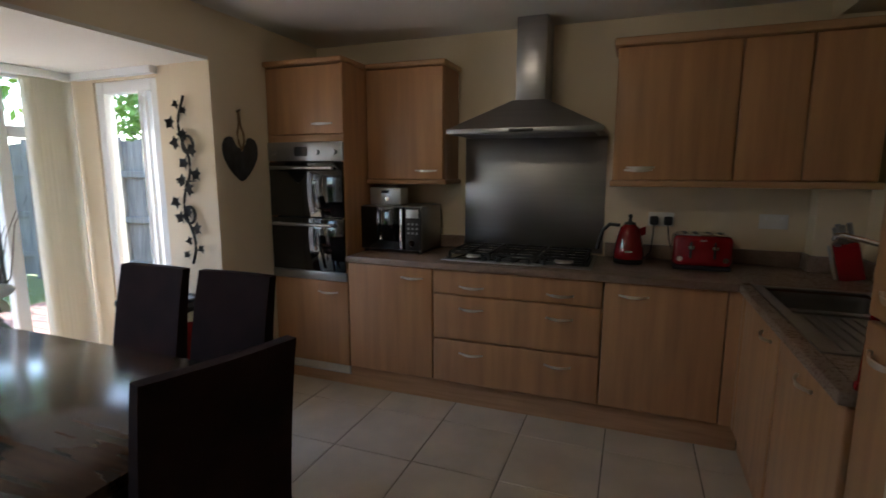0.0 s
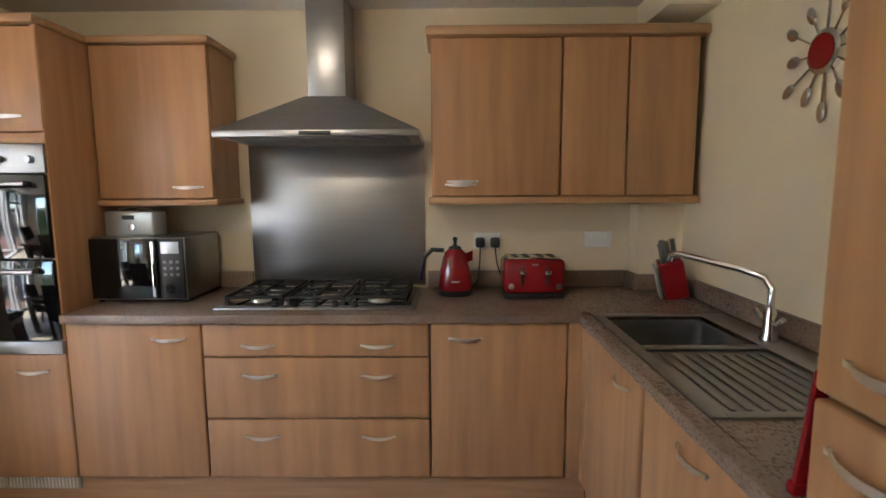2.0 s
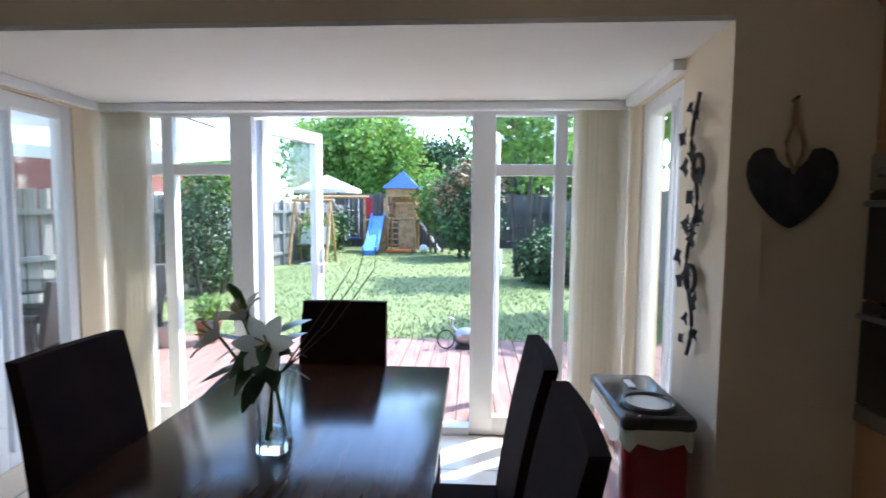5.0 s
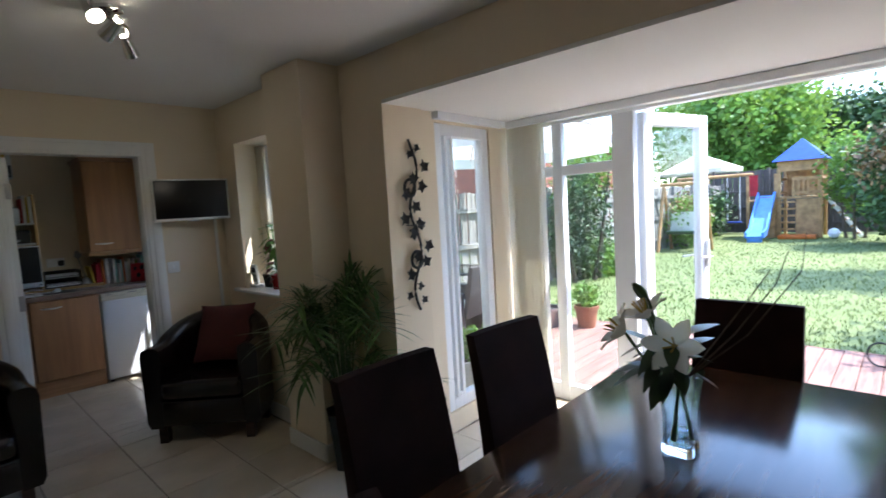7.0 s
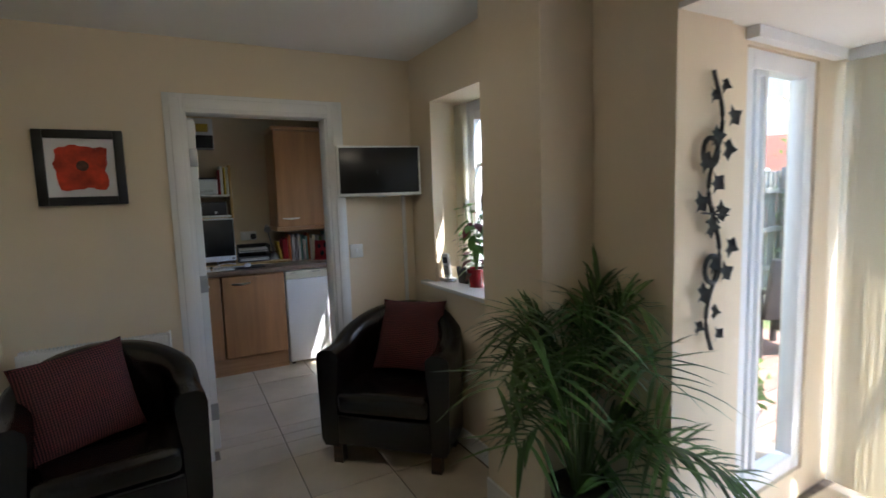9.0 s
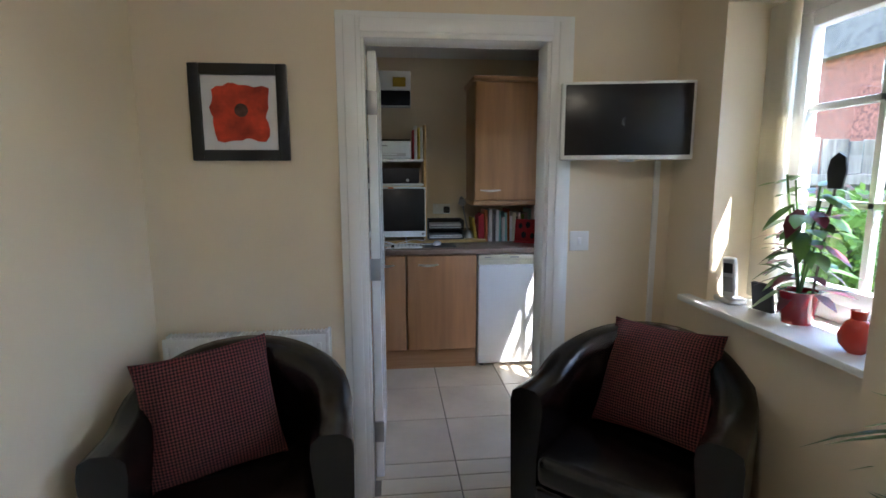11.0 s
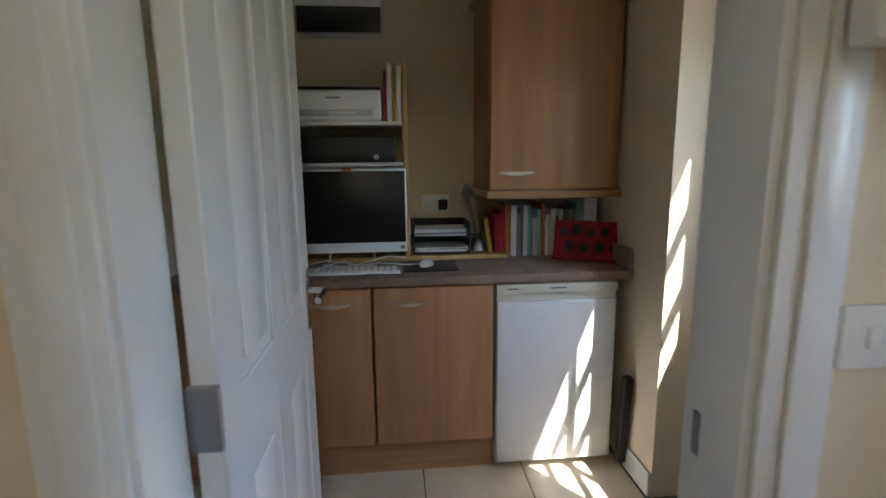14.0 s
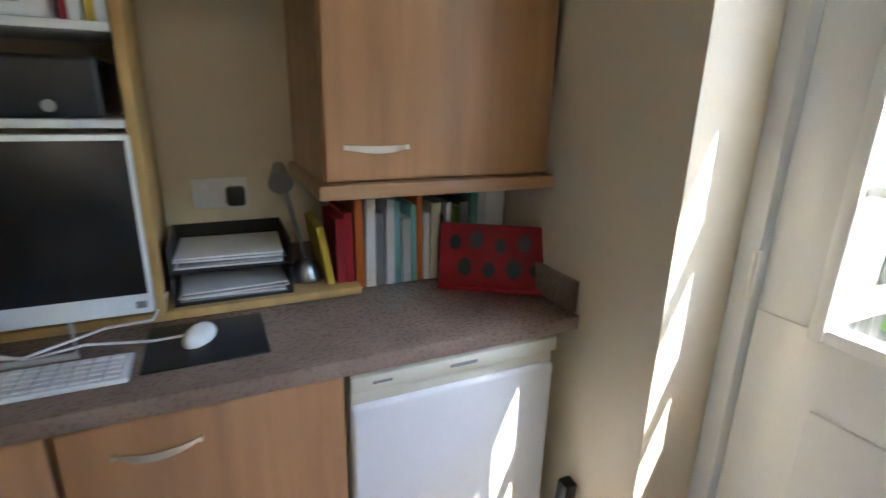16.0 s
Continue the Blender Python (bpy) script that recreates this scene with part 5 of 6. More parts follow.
part("plate", box(-1.711, -1.625, YS, YS + 0.009, 1.112, 1.198, 0.003), WHITE, t)
part("rocker", box(-1.676, -1.660, YS + 0.008, YS + 0.013, 1.14, 1.17, 0.002), UPVC, t)

# framed poppy
t = thing("framed_picture", "framed red poppy print with white mount", "picture", (-0.27, YS, 1.69))
x0, x1, z0, z1 = -0.455, -0.085, 1.50, 1.87
for q in ((x0, x0 + 0.042, z0, z1), (x1 - 0.042, x1, z0, z1), (x0 + 0.042, x1 - 0.042, z0, z0 + 0.042), (x0 + 0.042, x1 - 0.042, z1 - 0.042, z1)):
    part("frame_side", box(q[0], q[1], YS + 0.002, YS + 0.028, q[2], q[3], 0.004), BLACK, t)
part("mount", box(x0 + 0.04, x1 - 0.04, YS + 0.004, YS + 0.012, z0 + 0.04, z1 - 0.04), PAPER, t)
poly = []
for i in range(36):
    a = 2 * math.pi * i / 36
    r = 1 / max(abs(math.cos(a)), abs(math.sin(a)))
    r = min(r, 1.36) * (0.106 + 0.006 * math.sin(5 * a + 1) + 0.004 * math.sin(11 * a))
    poly.append((-0.27 + r * math.cos(a), YS + 0.0125, 1.685 + r * math.sin(a)))
part("poppy", slab(poly, (0, 0.002, 0)), POPPY, t, "painted red poppy petals")
part("poppy_heart", rod((-0.275, YS + 0.0148, 1.695), (-0.275, YS + 0.017, 1.695), 0.026, n=18), POPPYDARK, t)

# radiator
t = thing("radiator", "white panel radiator with a grille top", "radiator", (-0.28, YS + 0.06, 0.15))
part("panel", box(-0.58, 0.06, YS + 0.085, YS + 0.10, 0.16, 0.80, 0.006), WHITE, t)
for i in range(17):
    x = -0.56 + i * 0.037
    part("flute", box(x, x + 0.018, YS + 0.098, YS + 0.108, 0.19, 0.77, 0.004), WHITE, t)
part("back_panel", box(-0.58, 0.06, YS + 0.03, YS + 0.042, 0.16, 0.80), WHITE, t)
for i in range(40):
    x = -0.575 + i * 0.0158
    part("grille_bar", box(x, x + 0.006, YS + 0.04, YS + 0.087, 0.798, 0.808), WHITE, t)
part("end_cover", box(-0.592, -0.578, YS + 0.028, YS + 0.104, 0.20, 0.812, 0.004), WHITE, t)
part("valve", tube([(-0.60, YS + 0.06, 0.19), (-0.63, YS + 0.06, 0.19), (-0.63, YS + 0.06, 0.10), (-0.63, YS + 0.06, 0.0)], 0.012, 8), CHROME, t)
part("bracket", box(-0.3, -0.25, YS, YS + 0.031, 0.3, 0.6), WHITE, t)

# window sill things
t = thing("cordless_phone", "silver cordless phone standing in its cradle", "phone", (-2.15, -4.88, 0.95))
part("cradle", box(-2.19, -2.11, -4.91, -4.81, 0.951, 0.975, 0.01), SILVER, t)
ph = part("handset", turned(box(-0.025, 0.025, -0.014, 0.014, 0, 0.165, 0.01, 3), pose(-2.15, -4.86, 0.968, -10, 0, -60)), SILVER, t)
part("screen", turned(box(-0.017, 0.017, 0.0135, 0.016, 0.105, 0.145, 0.001, 1), pose(-2.15, -4.86, 0.968, -10, 0, -60)), BLACK, ph)
part("keypad", turned(box(-0.017, 0.017, 0.0135, 0.0155, 0.03, 0.09, 0.001, 1), pose(-2.15, -4.86, 0.968, -10, 0, -60)), GREYBAR, ph)
solo("small_photo_frame", turned(box(-0.04, 0.04, -0.008, 0.008, 0, 0.105, 0.003), pose(-2.18, -4.72, 0.953, 10, 0, 100)), BLACK, "small dark frame leaning on the sill", "frame", (-2.17, -4.70, 0.953))


def sill_plant(x, y, potmat, label, leaves, height, reds):
    t = thing("potted_plant", label, "plant", (x, y, 0.95))
    part("pot", lathe([(0.045, 0), (0.06, 0.10), (0.064, 0.11), (0.055, 0.11), (0.05, 0.09)], (x, y, 0.951), 18), potmat, t)
    part("soil", lathe([(0.05, 0.085), (0.045, 0.095)], (x, y, 0.951), 12), SOIL, t)
    for i in range(6):
        a = i * 1.1
        part("stem", tube([(x, y, 1.04), (x + 0.03 * math.cos(a), y + 0.04 * math.sin(a), 1.04 + height * 0.5), (x + 0.05 * math.cos(a), y + 0.08 * math.sin(a), 1.04 + height * (0.75 + 0.05 * i))], 0.004, 5), STEM, t)
    for i in range(leaves):
        a = i * 2.399
        u = rng.random()
        base = Vector((x + (0.03 + 0.02 * u) * math.cos(a), y + 0.06 * math.sin(a), 1.04 + height * u))
        red = i % reds == 0
        b = leaf(bmesh.new(), base, (0.6 * math.cos(a), math.sin(a), rng.uniform(-0.4, 0.4)), (0, 0, 1), rng.uniform(0.06, 0.12), rng.uniform(0.035, 0.06), 0.03, 3)
        part("leaf", b, LEAFRED if red else LEAFGREEN, t, smooth=80)


sill_plant(-2.19, -4.585, RED, "tall leafy plant in a red pot on the sill", 84, 0.40, 3)
t = thing("plant_ornament", "dark paddle-shaped ornament on a thin stick", "ornament", (-2.20, -4.53, 1.04))
part("stick", rod((-2.20, -4.545, 1.042), (-2.20, -4.50, 1.42), 0.004, n=6), BARK, t)
part("paddle", slab([(-2.203, -4.50 + a, 1.45 + c) for a, c in ((-0.026, -0.055), (0.022, -0.055), (0.034, 0.0), (0.026, 0.04), (0.0, 0.055), (-0.026, 0.035), (-0.034, 0.0))], (0.008, 0, 0), bev=0.002), BLACK, t)
t = thing("red_glass_jar", "round red glass jar on the window sill", "jar", (-2.12, -4.30, 0.95))
part("jar", lathe([(0.02, 0), (0.042, 0.025), (0.045, 0.05), (0.03, 0.085), (0.018, 0.095), (0.02, 0.12)], (-2.12, -4.30, 0.951)), REDGLASS, t)

# ---- utility room ----
SOUTH = lambda x: pose(x, -6.66, 0, 0, 0, 180)
unit("utility_unit", "oak laminate utility base cupboard under the worktop", 0.52, 0.575, 0.15, 0.868, [("door", 0, 0.52, 0.15, 0.868, [(0.16, 0.80)])], SOUTH(-0.953), "oak utility units")
unit("utility_unit", "oak laminate utility base cupboard beside the door", 0.43, 0.575, 0.15, 0.868, [("door", 0, 0.43, 0.15, 0.868, [(0.27, 0.80)])], SOUTH(-0.52), "oak utility units")
unit("utility_unit", "oak laminate utility base cupboard at the end", 0.40, 0.575, 0.15, 0.868, [("door", 0, 0.40, 0.15, 0.868, [(0.30, 0.80)])], SOUTH(-0.11), "oak utility units")
b = solo("plinth", box(-1.472, -0.11, -6.72, -6.70, 0, 0.15), OAK_H, "oak laminate plinth in the utility room", "plinth", (-1, -6.71, 0))
solo("worktop", box(XS + 0.003, -0.103, -7.268, -6.645, 0.872, 0.912, 0.006), GRANITE, "brown stone-effect laminate utility worktop", "worktop", (-1, -7, 0.872))
b = box(XS + 0.003, -0.103, -7.268, -7.248, 0.914, 1.0, 0.003)
solo("upstand", b, GRANITE, "brown stone-effect upstand along the utility wall", "upstand", (-1, -7.25, 0.914))
solo("upstand", box(XS + 0.003, XS + 0.02, -7.247, -6.66, 0.914, 1.0, 0.003), GRANITE, "brown stone-effect end upstand on the side wall", "upstand", (XS, -7, 0.914))
t = unit("utility_wall_unit", "oak laminate wall cupboard over the books", 0.59, 0.45, 1.25, 2.12, [("door", 0, 0.59, 1.25, 2.12, [(0.12, 1.33)])], pose(-1.475, -6.815, 0, 0, 0, 180), "oak utility units")
part("cornice", box(XS + 0.002, -1.455, -7.265, -6.79, 2.12, 2.155, 0.012), OAK_H, t)
part("pelmet", box(XS + 0.002, -1.46, -7.265, -6.80, 1.215, 1.25, 0.008), OAK_H, t)
# fridge
t = thing("fridge", "white undercounter fridge with sunlit door", "fridge", (-1.745, -6.95, 0))
part("body", box(-2.01, -1.48, -7.24, -6.70, 0.03, 0.862, 0.006), APPLIANCE, t)
part("door", box(-2.012, -1.478, -6.697, -6.648, 0.035, 0.79, 0.012, 3), APPLIANCE, t)
tt = part("top_trim", box(-2.012, -1.478, -6.697, -6.645, 0.825, 0.864, 0.006), CREAMPLASTIC, t)
part("grip_strip", box(-2.01, -1.48, -6.69, -6.66, 0.788, 0.826, 0.004), CREAMPLASTIC, t)
part("badge", box(-1.78, -1.71, -6.646, -6.642, 0.843, 0.85), GREYBAR, tt)
part("badge", box(-1.57, -1.525, -6.646, -6.642, 0.844, 0.849), GREYBAR, tt)
for x in (-1.97, -1.52):
    part("foot", lathe([(0.018, 0), (0.018, 0.032)], (x, -6.73, 0), 12), BLACK, t)
solo("power_strip", turned(box(-0.02, 0.02, -0.02, 0.02, 0, 0.42, 0.006), pose(-2.05, -6.62, 0.03, -4, 0, 0)), BLACK, "black cable bundle beside the fridge", "cable", (-2.05, -6.62, 0.03))
# hutch shelf
t = thing("desk_hutch", "pine desk hutch with white shelves on the worktop", "shelf", (-0.82, -7.1, 0.912))
for x in (-1.125, -0.53):
    part("side_panel", box(x, x + 0.022, -7.25, -6.96, 0.937, 1.82, 0.004), PINE, t)
for z in (1.362, 1.545):
    part("shelf", box(-1.102, -0.53, -7.25, -6.955, z, z + 0.018, 0.003), WHITE, t)
part("base_board", box(-1.60, -0.5, -7.246, -6.985, 0.913, 0.936, 0.004), PINE, t)
# computer
t = thing("desktop_computer", "all-in-one computer with black screen and white chin", "computer", (-0.855, -6.9, 0.912))
part("casing", box(-1.112, -0.598, -6.93, -6.895, 0.975, 1.355, 0.006), APPLIANCE, t)
part("screen", box(-1.105, -0.605, -6.8955, -6.892, 1.022, 1.343, 0.001), SCREEN, t)
part("stand", tube([(-0.95, -6.925, 1.0), (-0.97, -6.86, 0.918), (-0.75, -6.86, 0.918), (-0.77, -6.925, 1.0)], 0.008, 6), SILVER, t)
part("sticker", box(-0.87, -0.83, -6.8945, -6.89, 1.344, 1.354), ORANGE, t)
part("logo_bar", box(-1.10, -1.08, -6.8945, -6.893, 0.99, 1.005), GREYBAR, t)
t = thing("keyboard", "white computer keyboard on the worktop", "keyboard", (-0.86, -6.77, 0.912))
part("base", box(-1.075, -0.645, -6.825, -6.715, 0.9125, 0.924, 0.004), APPLIANCE, t)
for r in range(5):
    for k in range(15):
        x = -1.06 + k * 0.0275
        part("key", box(x, x + 0.022, -6.815 + r * 0.019, -6.80 + r * 0.019, 0.9235, 0.928, 0.001, 1), PAPER, t)
solo("mouse_mat", box(-1.33, -1.09, -6.95, -6.735, 0.9125, 0.916, 0.001), BLACK, "black mouse mat beside the keyboard", "mouse mat", (-1.2, -6.84, 0.9125))
b = bmesh.new()
bmesh.ops.create_uvsphere(b, u_segments=20, v_segments=10, radius=1)
for v in b.verts:
    v.co.z = max(v.co.z, -0.25)
bmesh.ops.transform(b, matrix=Matrix.Translation((-1.195, -6.85, 0.924)) @ pose(0, 0, 0, 0, 0, 65) @ Matrix.Diagonal((0.052, 0.03, 0.026, 1)), verts=b.verts)
solo("computer_mouse", b, APPLIANCE, "white computer mouse on its mat", "mouse", (-1.195, -6.85, 0.917), smooth=60)
for i, pts in enumerate(([(-0.72, -6.92, 0.92), (-0.85, -6.86, 0.918), (-0.98, -6.88, 0.93), (-1.10, -6.87, 0.92), (-1.17, -6.87, 0.922)], [(-0.65, -6.93, 0.918), (-0.75, -6.86, 0.95), (-0.88, -6.87, 0.925), (-1.02, -6.88, 0.96), (-1.10, -6.94, 0.94), (-1.13, -7.0, 0.98)], [(-0.7, -6.83, 0.918), (-0.82, -6.87, 0.945), (-0.90, -6.86, 0.92), (-0.84, -6.90, 0.92)])):
    solo("cable", tube(pts, 0.003, 6), PAPER, "thin white loose computer cable", "cable", pts[0], group="loose cables")
# dark drawer tower beside the hutch
t = thing("drawer_tower", "dark grey plastic desk drawer tower", "drawer unit", (-0.39, -7.1, 0.9125))
part("body", box(-0.50, -0.27, -7.24, -7.0, 0.9125, 1.27, 0.006), BLACK, t)
for z0, z1 in ((0.92, 1.085), (1.095, 1.262)):
    dr = part("drawer", box(-0.492, -0.278, -7.005, -6.985, z0, z1, 0.008, 3), SLATE, t)
    part("drawer_handle", box(-0.42, -0.35, -6.986, -6.972, z1 - 0.03, z1 - 0.018, 0.004), SILVER, dr)
part("top_tray", box(-0.505, -0.265, -7.24, -6.98, 1.305, 1.325, 0.004), BLACK, t)
for x in (-0.5, -0.28):
    part("tray_post", box(x, x + 0.01, -7.23, -7.0, 1.27, 1.305), BLACK, t)
# printer and black box on the hutch
t = thing("printer", "white inkjet printer on the upper shelf", "printer", (-0.8, -7.05, 1.563))
part("body", box(-1.01, -0.565, -7.22, -6.945, 1.563, 1.70, 0.016, 3), APPLIANCE, t)
part("lid", box(-1.005, -0.57, -7.215, -6.95, 1.70, 1.712, 0.004), BLACK, t)
part("paper_tray", box(-0.97, -0.62, -6.949, -6.935, 1.585, 1.612, 0.003), SILVER, t)
part("tray_tab", box(-0.90, -0.78, -6.943, -6.931, 1.592, 1.604, 0.002), APPLIANCE, t)
part("badge", box(-0.83, -0.77, -6.947, -6.943, 1.66, 1.667), GREYBAR, t)
t = thing("scanner", "black printer in the lower shelf bay", "printer", (-0.8, -7.05, 1.38))
part("body", box(-1.07, -0.56, -7.22, -6.965, 1.381, 1.50, 0.012, 3), BLACK, t)
part("button", rod((-0.98, -6.966, 1.405), (-0.98, -6.958, 1.405), 0.012, n=12), SILVER, t)
for i, (w, h, mt) in enumerate(((0.02, 0.24, PAPER), (0.014, 0.235, YELLOW), (0.02, 0.25, PAPER), (0.012, 0.22, REDMATT))):
    x = -1.10 + i * 0.022
    solo("folder", box(x, x + w, -7.2, -6.97, 1.5635, 1.5635 + h, 0.002), mt, "slim upright paper folder beside the printer", "folder", (x, -7.1, 1.5635), group="folders on the hutch")
# letter trays
t = thing("letter_tray", "black two-tier letter tray full of papers", "letter tray", (-1.28, -7.1, 0.937))
for z in (0.938, 1.02):
    part("tray", box(-1.42, -1.14, -7.23, -7.0, z, z + 0.006, 0.002), BLACK, t)
    for q in ((-1.42, -1.414, -7.23, -7.0), (-1.146, -1.14, -7.23, -7.0), (-1.414, -1.146, -7.23, -7.224)):
        part("tray_side", box(*q, z, z + 0.07), BLACK, t)
for i in range(9):
    z = 0.946 + 0.005 * i if i < 5 else 1.028 + 0.008 * (i - 5)
    solo("paper", turned(box(-0.125, 0.125, -0.1, 0.1, 0, 0.0045), pose(-1.28, -7.105, z, 0, 0, rng.uniform(-5, 5))), PAPER if i % 3 else GREYBAR, "loose sheets of paper in the tray", "paper", (-1.28, -7.105, z), group="papers in the tray")
# desk lamp
t = thing("desk_lamp", "small steel jointed desk lamp", "lamp", (-1.47, -7.12, 0.937))
part("base", lathe([(0.045, 0), (0.045, 0.012), (0.032, 0.05), (0.02, 0.06)], (-1.47, -7.10, 0.937), 20), STEEL, t)
part("arm", tube([(-1.47, -7.10, 0.99), (-1.45, -7.13, 1.10), (-1.43, -7.15, 1.21)], 0.006, 6), STEEL, t)
part("arm", tube([(-1.43, -7.15, 1.21), (-1.42, -7.08, 1.245), (-1.415, -7.03, 1.25)], 0.006, 6), STEEL, t)
part("shade", rod((-1.41, -7.06, 1.262), (-1.405, -6.99, 1.228), 0.014, 0.03, 18), STEEL, t)
# books
x = -1.52
cols = [YELLOW, REDMATT, REDMATT, ORANGE, PAPER, GREYBAR, PAPER, TURQ, SILVER, TURQ, ORANGE, PAPER, CREAMPLASTIC, BLACK, PAPER, LEAFGREEN, GREYBAR, TURQ, SILVER]
for i, mt in enumerate(cols):
    w, h = rng.uniform(0.014, 0.03), rng.uniform(0.19, 0.265)
    lean = 9 if i < 1 else rng.uniform(-1, 2)
    b = turned(box(-w, 0, -0.09, 0.09, 0, h, 0.002, 1), pose(x, -7.12, 0.9125, 0, lean, 0))
    bk = solo("book", b, mt, "upright book in the row under the cupboard", "book", (x, -7.12, 0.9125), group="books on the utility worktop")
    x -= w + 0.003
solo("lever_file", box(-2.04, -1.975, -7.2, -6.98, 0.9125, 1.20, 0.004), PAPER, "white lever arch file with black edge", "file", (-2.0, -7.1, 0.9125))
# red felt rack with holes
t = thing("letter_rack", "red letter rack with oval cut-outs", "letter rack", (-1.92, -6.85, 0.9125))
m = pose(-1.955, -6.89, 0.9135, -10, 0, 147.6)
panel = turned(box(-0.155, 0.155, -0.006, 0.006, 0.0, 0.185, 0.003), m)
pn = part("panel", panel, REDMATT, t)
part("foot", turned(box(-0.155, 0.155, -0.03, 0.05, 0.0, 0.012, 0.003), pose(-1.955, -6.89, 0.9125, 0, 0, 147.6)), REDMATT, t)
for i, (hx, hz, r) in enumerate(((-0.11, 0.13, 0.022), (-0.05, 0.14, 0.026), (0.02, 0.125, 0.022), (0.085, 0.135, 0.025), (-0.08, 0.06, 0.027), (-0.01, 0.055, 0.024), (0.06, 0.06, 0.03), (0.12, 0.06, 0.018))):
    for s in (1,):
        part("cut_out", turned(lathe([(r, 0.0), (r, 0.0145)], (0, 0, 0), 16, sx=0.75), m @ Matrix.Translation((hx, 0.0072, hz)) @ pose(0, 0, 0, 90, 0, 0)), POT, pn)
socket(-1.27, YU, 1.165, pose(-1.27, YU, 1.165, 0, 0, 180), (0.04,))
# consumer unit
t = thing("fuse_box", "grey fuse box with a yellow warning label", "fuse box", (-0.83, YU, 2.0))
part("box", box(-1.02, -0.62, YU, YU + 0.11, 1.98, 2.25, 0.006), APPLIANCE, t)
part("flap", box(-1.015, -0.625, YU + 0.11, YU + 0.118, 1.985, 2.10, 0.003), POT, t)
part("label", box(-0.98, -0.88, YU + 0.111, YU + 0.114, 2.13, 2.2), YELLOW, t)

BASE[0] = NORTH_PART

# ---- garden ----
GZ = -0.15
solo("ground", box(-400, 400, -400, 400, -0.6, GZ), GRASS, "sunlit mown lawn reaching beyond the fences", "ground", kind="structure", smooth=None)
nrng = np.random.default_rng(5)


def cloud(name, quads, material, parent=None, label="", kind=""):
    """Many small loose quads as one mesh: quads is an array n x 4 x 3."""
    n = len(quads)
    me = bpy.data.meshes.new(name)
    me.from_pydata(quads.reshape(-1, 3).tolist(), [], np.arange(n * 4).reshape(n, 4).tolist())
    me.materials.append(material)
    ob = new(name, me)
    if parent:
        ob.parent = parent
        ob.matrix_parent_inverse = Matrix.Translation(-ORIGIN[parent.name])
    if label or kind:
        tagged(ob, label, kind=kind)
    return ob


def leaf_quads(centres, size):
    n = len(centres)
    a = nrng.normal(size=(n, 3))
    a /= np.linalg.norm(a, axis=1, keepdims=True)
    b = np.cross(a, nrng.normal(size=(n, 3)))
    b /= np.linalg.norm(b, axis=1, keepdims=True)
    s = size * nrng.uniform(0.6, 1.3, (n, 1))
    return np.stack([centres - a * s, centres - b * s * 0.55, centres + a * s, centres + b * s * 0.55], axis=1)


def crown_points(centre, radii, clumps, per, spread):
    """Points in clumps over an uneven ellipsoid."""
    d = nrng.normal(size=(clumps, 3))
    d /= np.linalg.norm(d, axis=1, keepdims=True)
    r = nrng.uniform(0.35, 1.0, (clumps, 1)) ** 0.6 * nrng.uniform(0.8, 1.12, (clumps, 1))
    c = np.array(centre) + d * r * np.array(radii)
    pts = np.repeat(c, per, axis=0) + nrng.normal(size=(clumps * per, 3)) * spread
    pts[:, 2] = np.maximum(pts[:, 2], GZ + 0.03)
    return pts


def tree(name, label, at, trunk, radii, cz, material, clumps=120, per=60, size=0.1, spread=0.28, stems=1, second=None):
    t = thing(name, label, "tree" if name == "tree" else "shrub", (at[0], at[1], GZ))
    b = bmesh.new()
    for s in range(stems):
        ox, oy = (0, 0) if stems == 1 else (0.25 * math.cos(s * 2.1), 0.25 * math.sin(s * 2.1))
        tube([(at[0] + ox, at[1] + oy, GZ), (at[0] + ox * 1.6 + 0.05, at[1] + oy * 1.6, cz * 0.5), (at[0] + ox * 2, at[1] + oy * 2 + 0.05, cz + radii[2] * 0.4)], trunk, 8, bm=b, taper=0.35)
    for i in range(7):
        a, h = i * 2.4, cz - radii[2] * 0.55 + 0.12 * i * radii[2]
        tube([(at[0], at[1], h), (at[0] + 0.4 * radii[0] * math.cos(a), at[1] + 0.4 * radii[1] * math.sin(a), h + 0.25 * radii[2]), (at[0] + 0.8 * radii[0] * math.cos(a), at[1] + 0.8 * radii[1] * math.sin(a), h + 0.4 * radii[2])], trunk * 0.45, 6, bm=b, taper=0.3)
    part("trunk", b, BARK, t)
    cloud("crown", leaf_quads(crown_points((at[0], at[1], cz), radii, clumps, per, spread), size), material, t)
    if second:
        cloud("flowering_crown", leaf_quads(crown_points((at[0], at[1], cz + radii[2] * 0.35), (radii[0] * 1.02, radii[1] * 1.02, radii[2] * 0.75), clumps // 3, per, spread), size), second, t)
    return t


tree("tree", "slender leafy garden tree with sparse crown", (-12.6, 0.0), 0.07, (1.5, 1.5, 1.4), 3.7, FOLIAGE, 70, 50, 0.09, 0.22, 3)
tree("tree", "leafy garden tree near the boundary fence", (-8.3, 1.5), 0.09, (1.5, 1.4, 1.3), 3.8, FOLIAGE, 75, 45, 0.09, 0.24)
tree("tree", "large sunlit green tree behind the garden", (-29, -7.6), 0.3, (3.0, 3.2, 3.2), 4.6, FOLIAGE, 190, 80, 0.16, 0.42)
tree("tree", "large leafy tree behind the back fence", (-31, -10.5), 0.3, (2.5, 2.6, 2.5), 4.4, FOLIAGE, 110, 70, 0.16, 0.42)
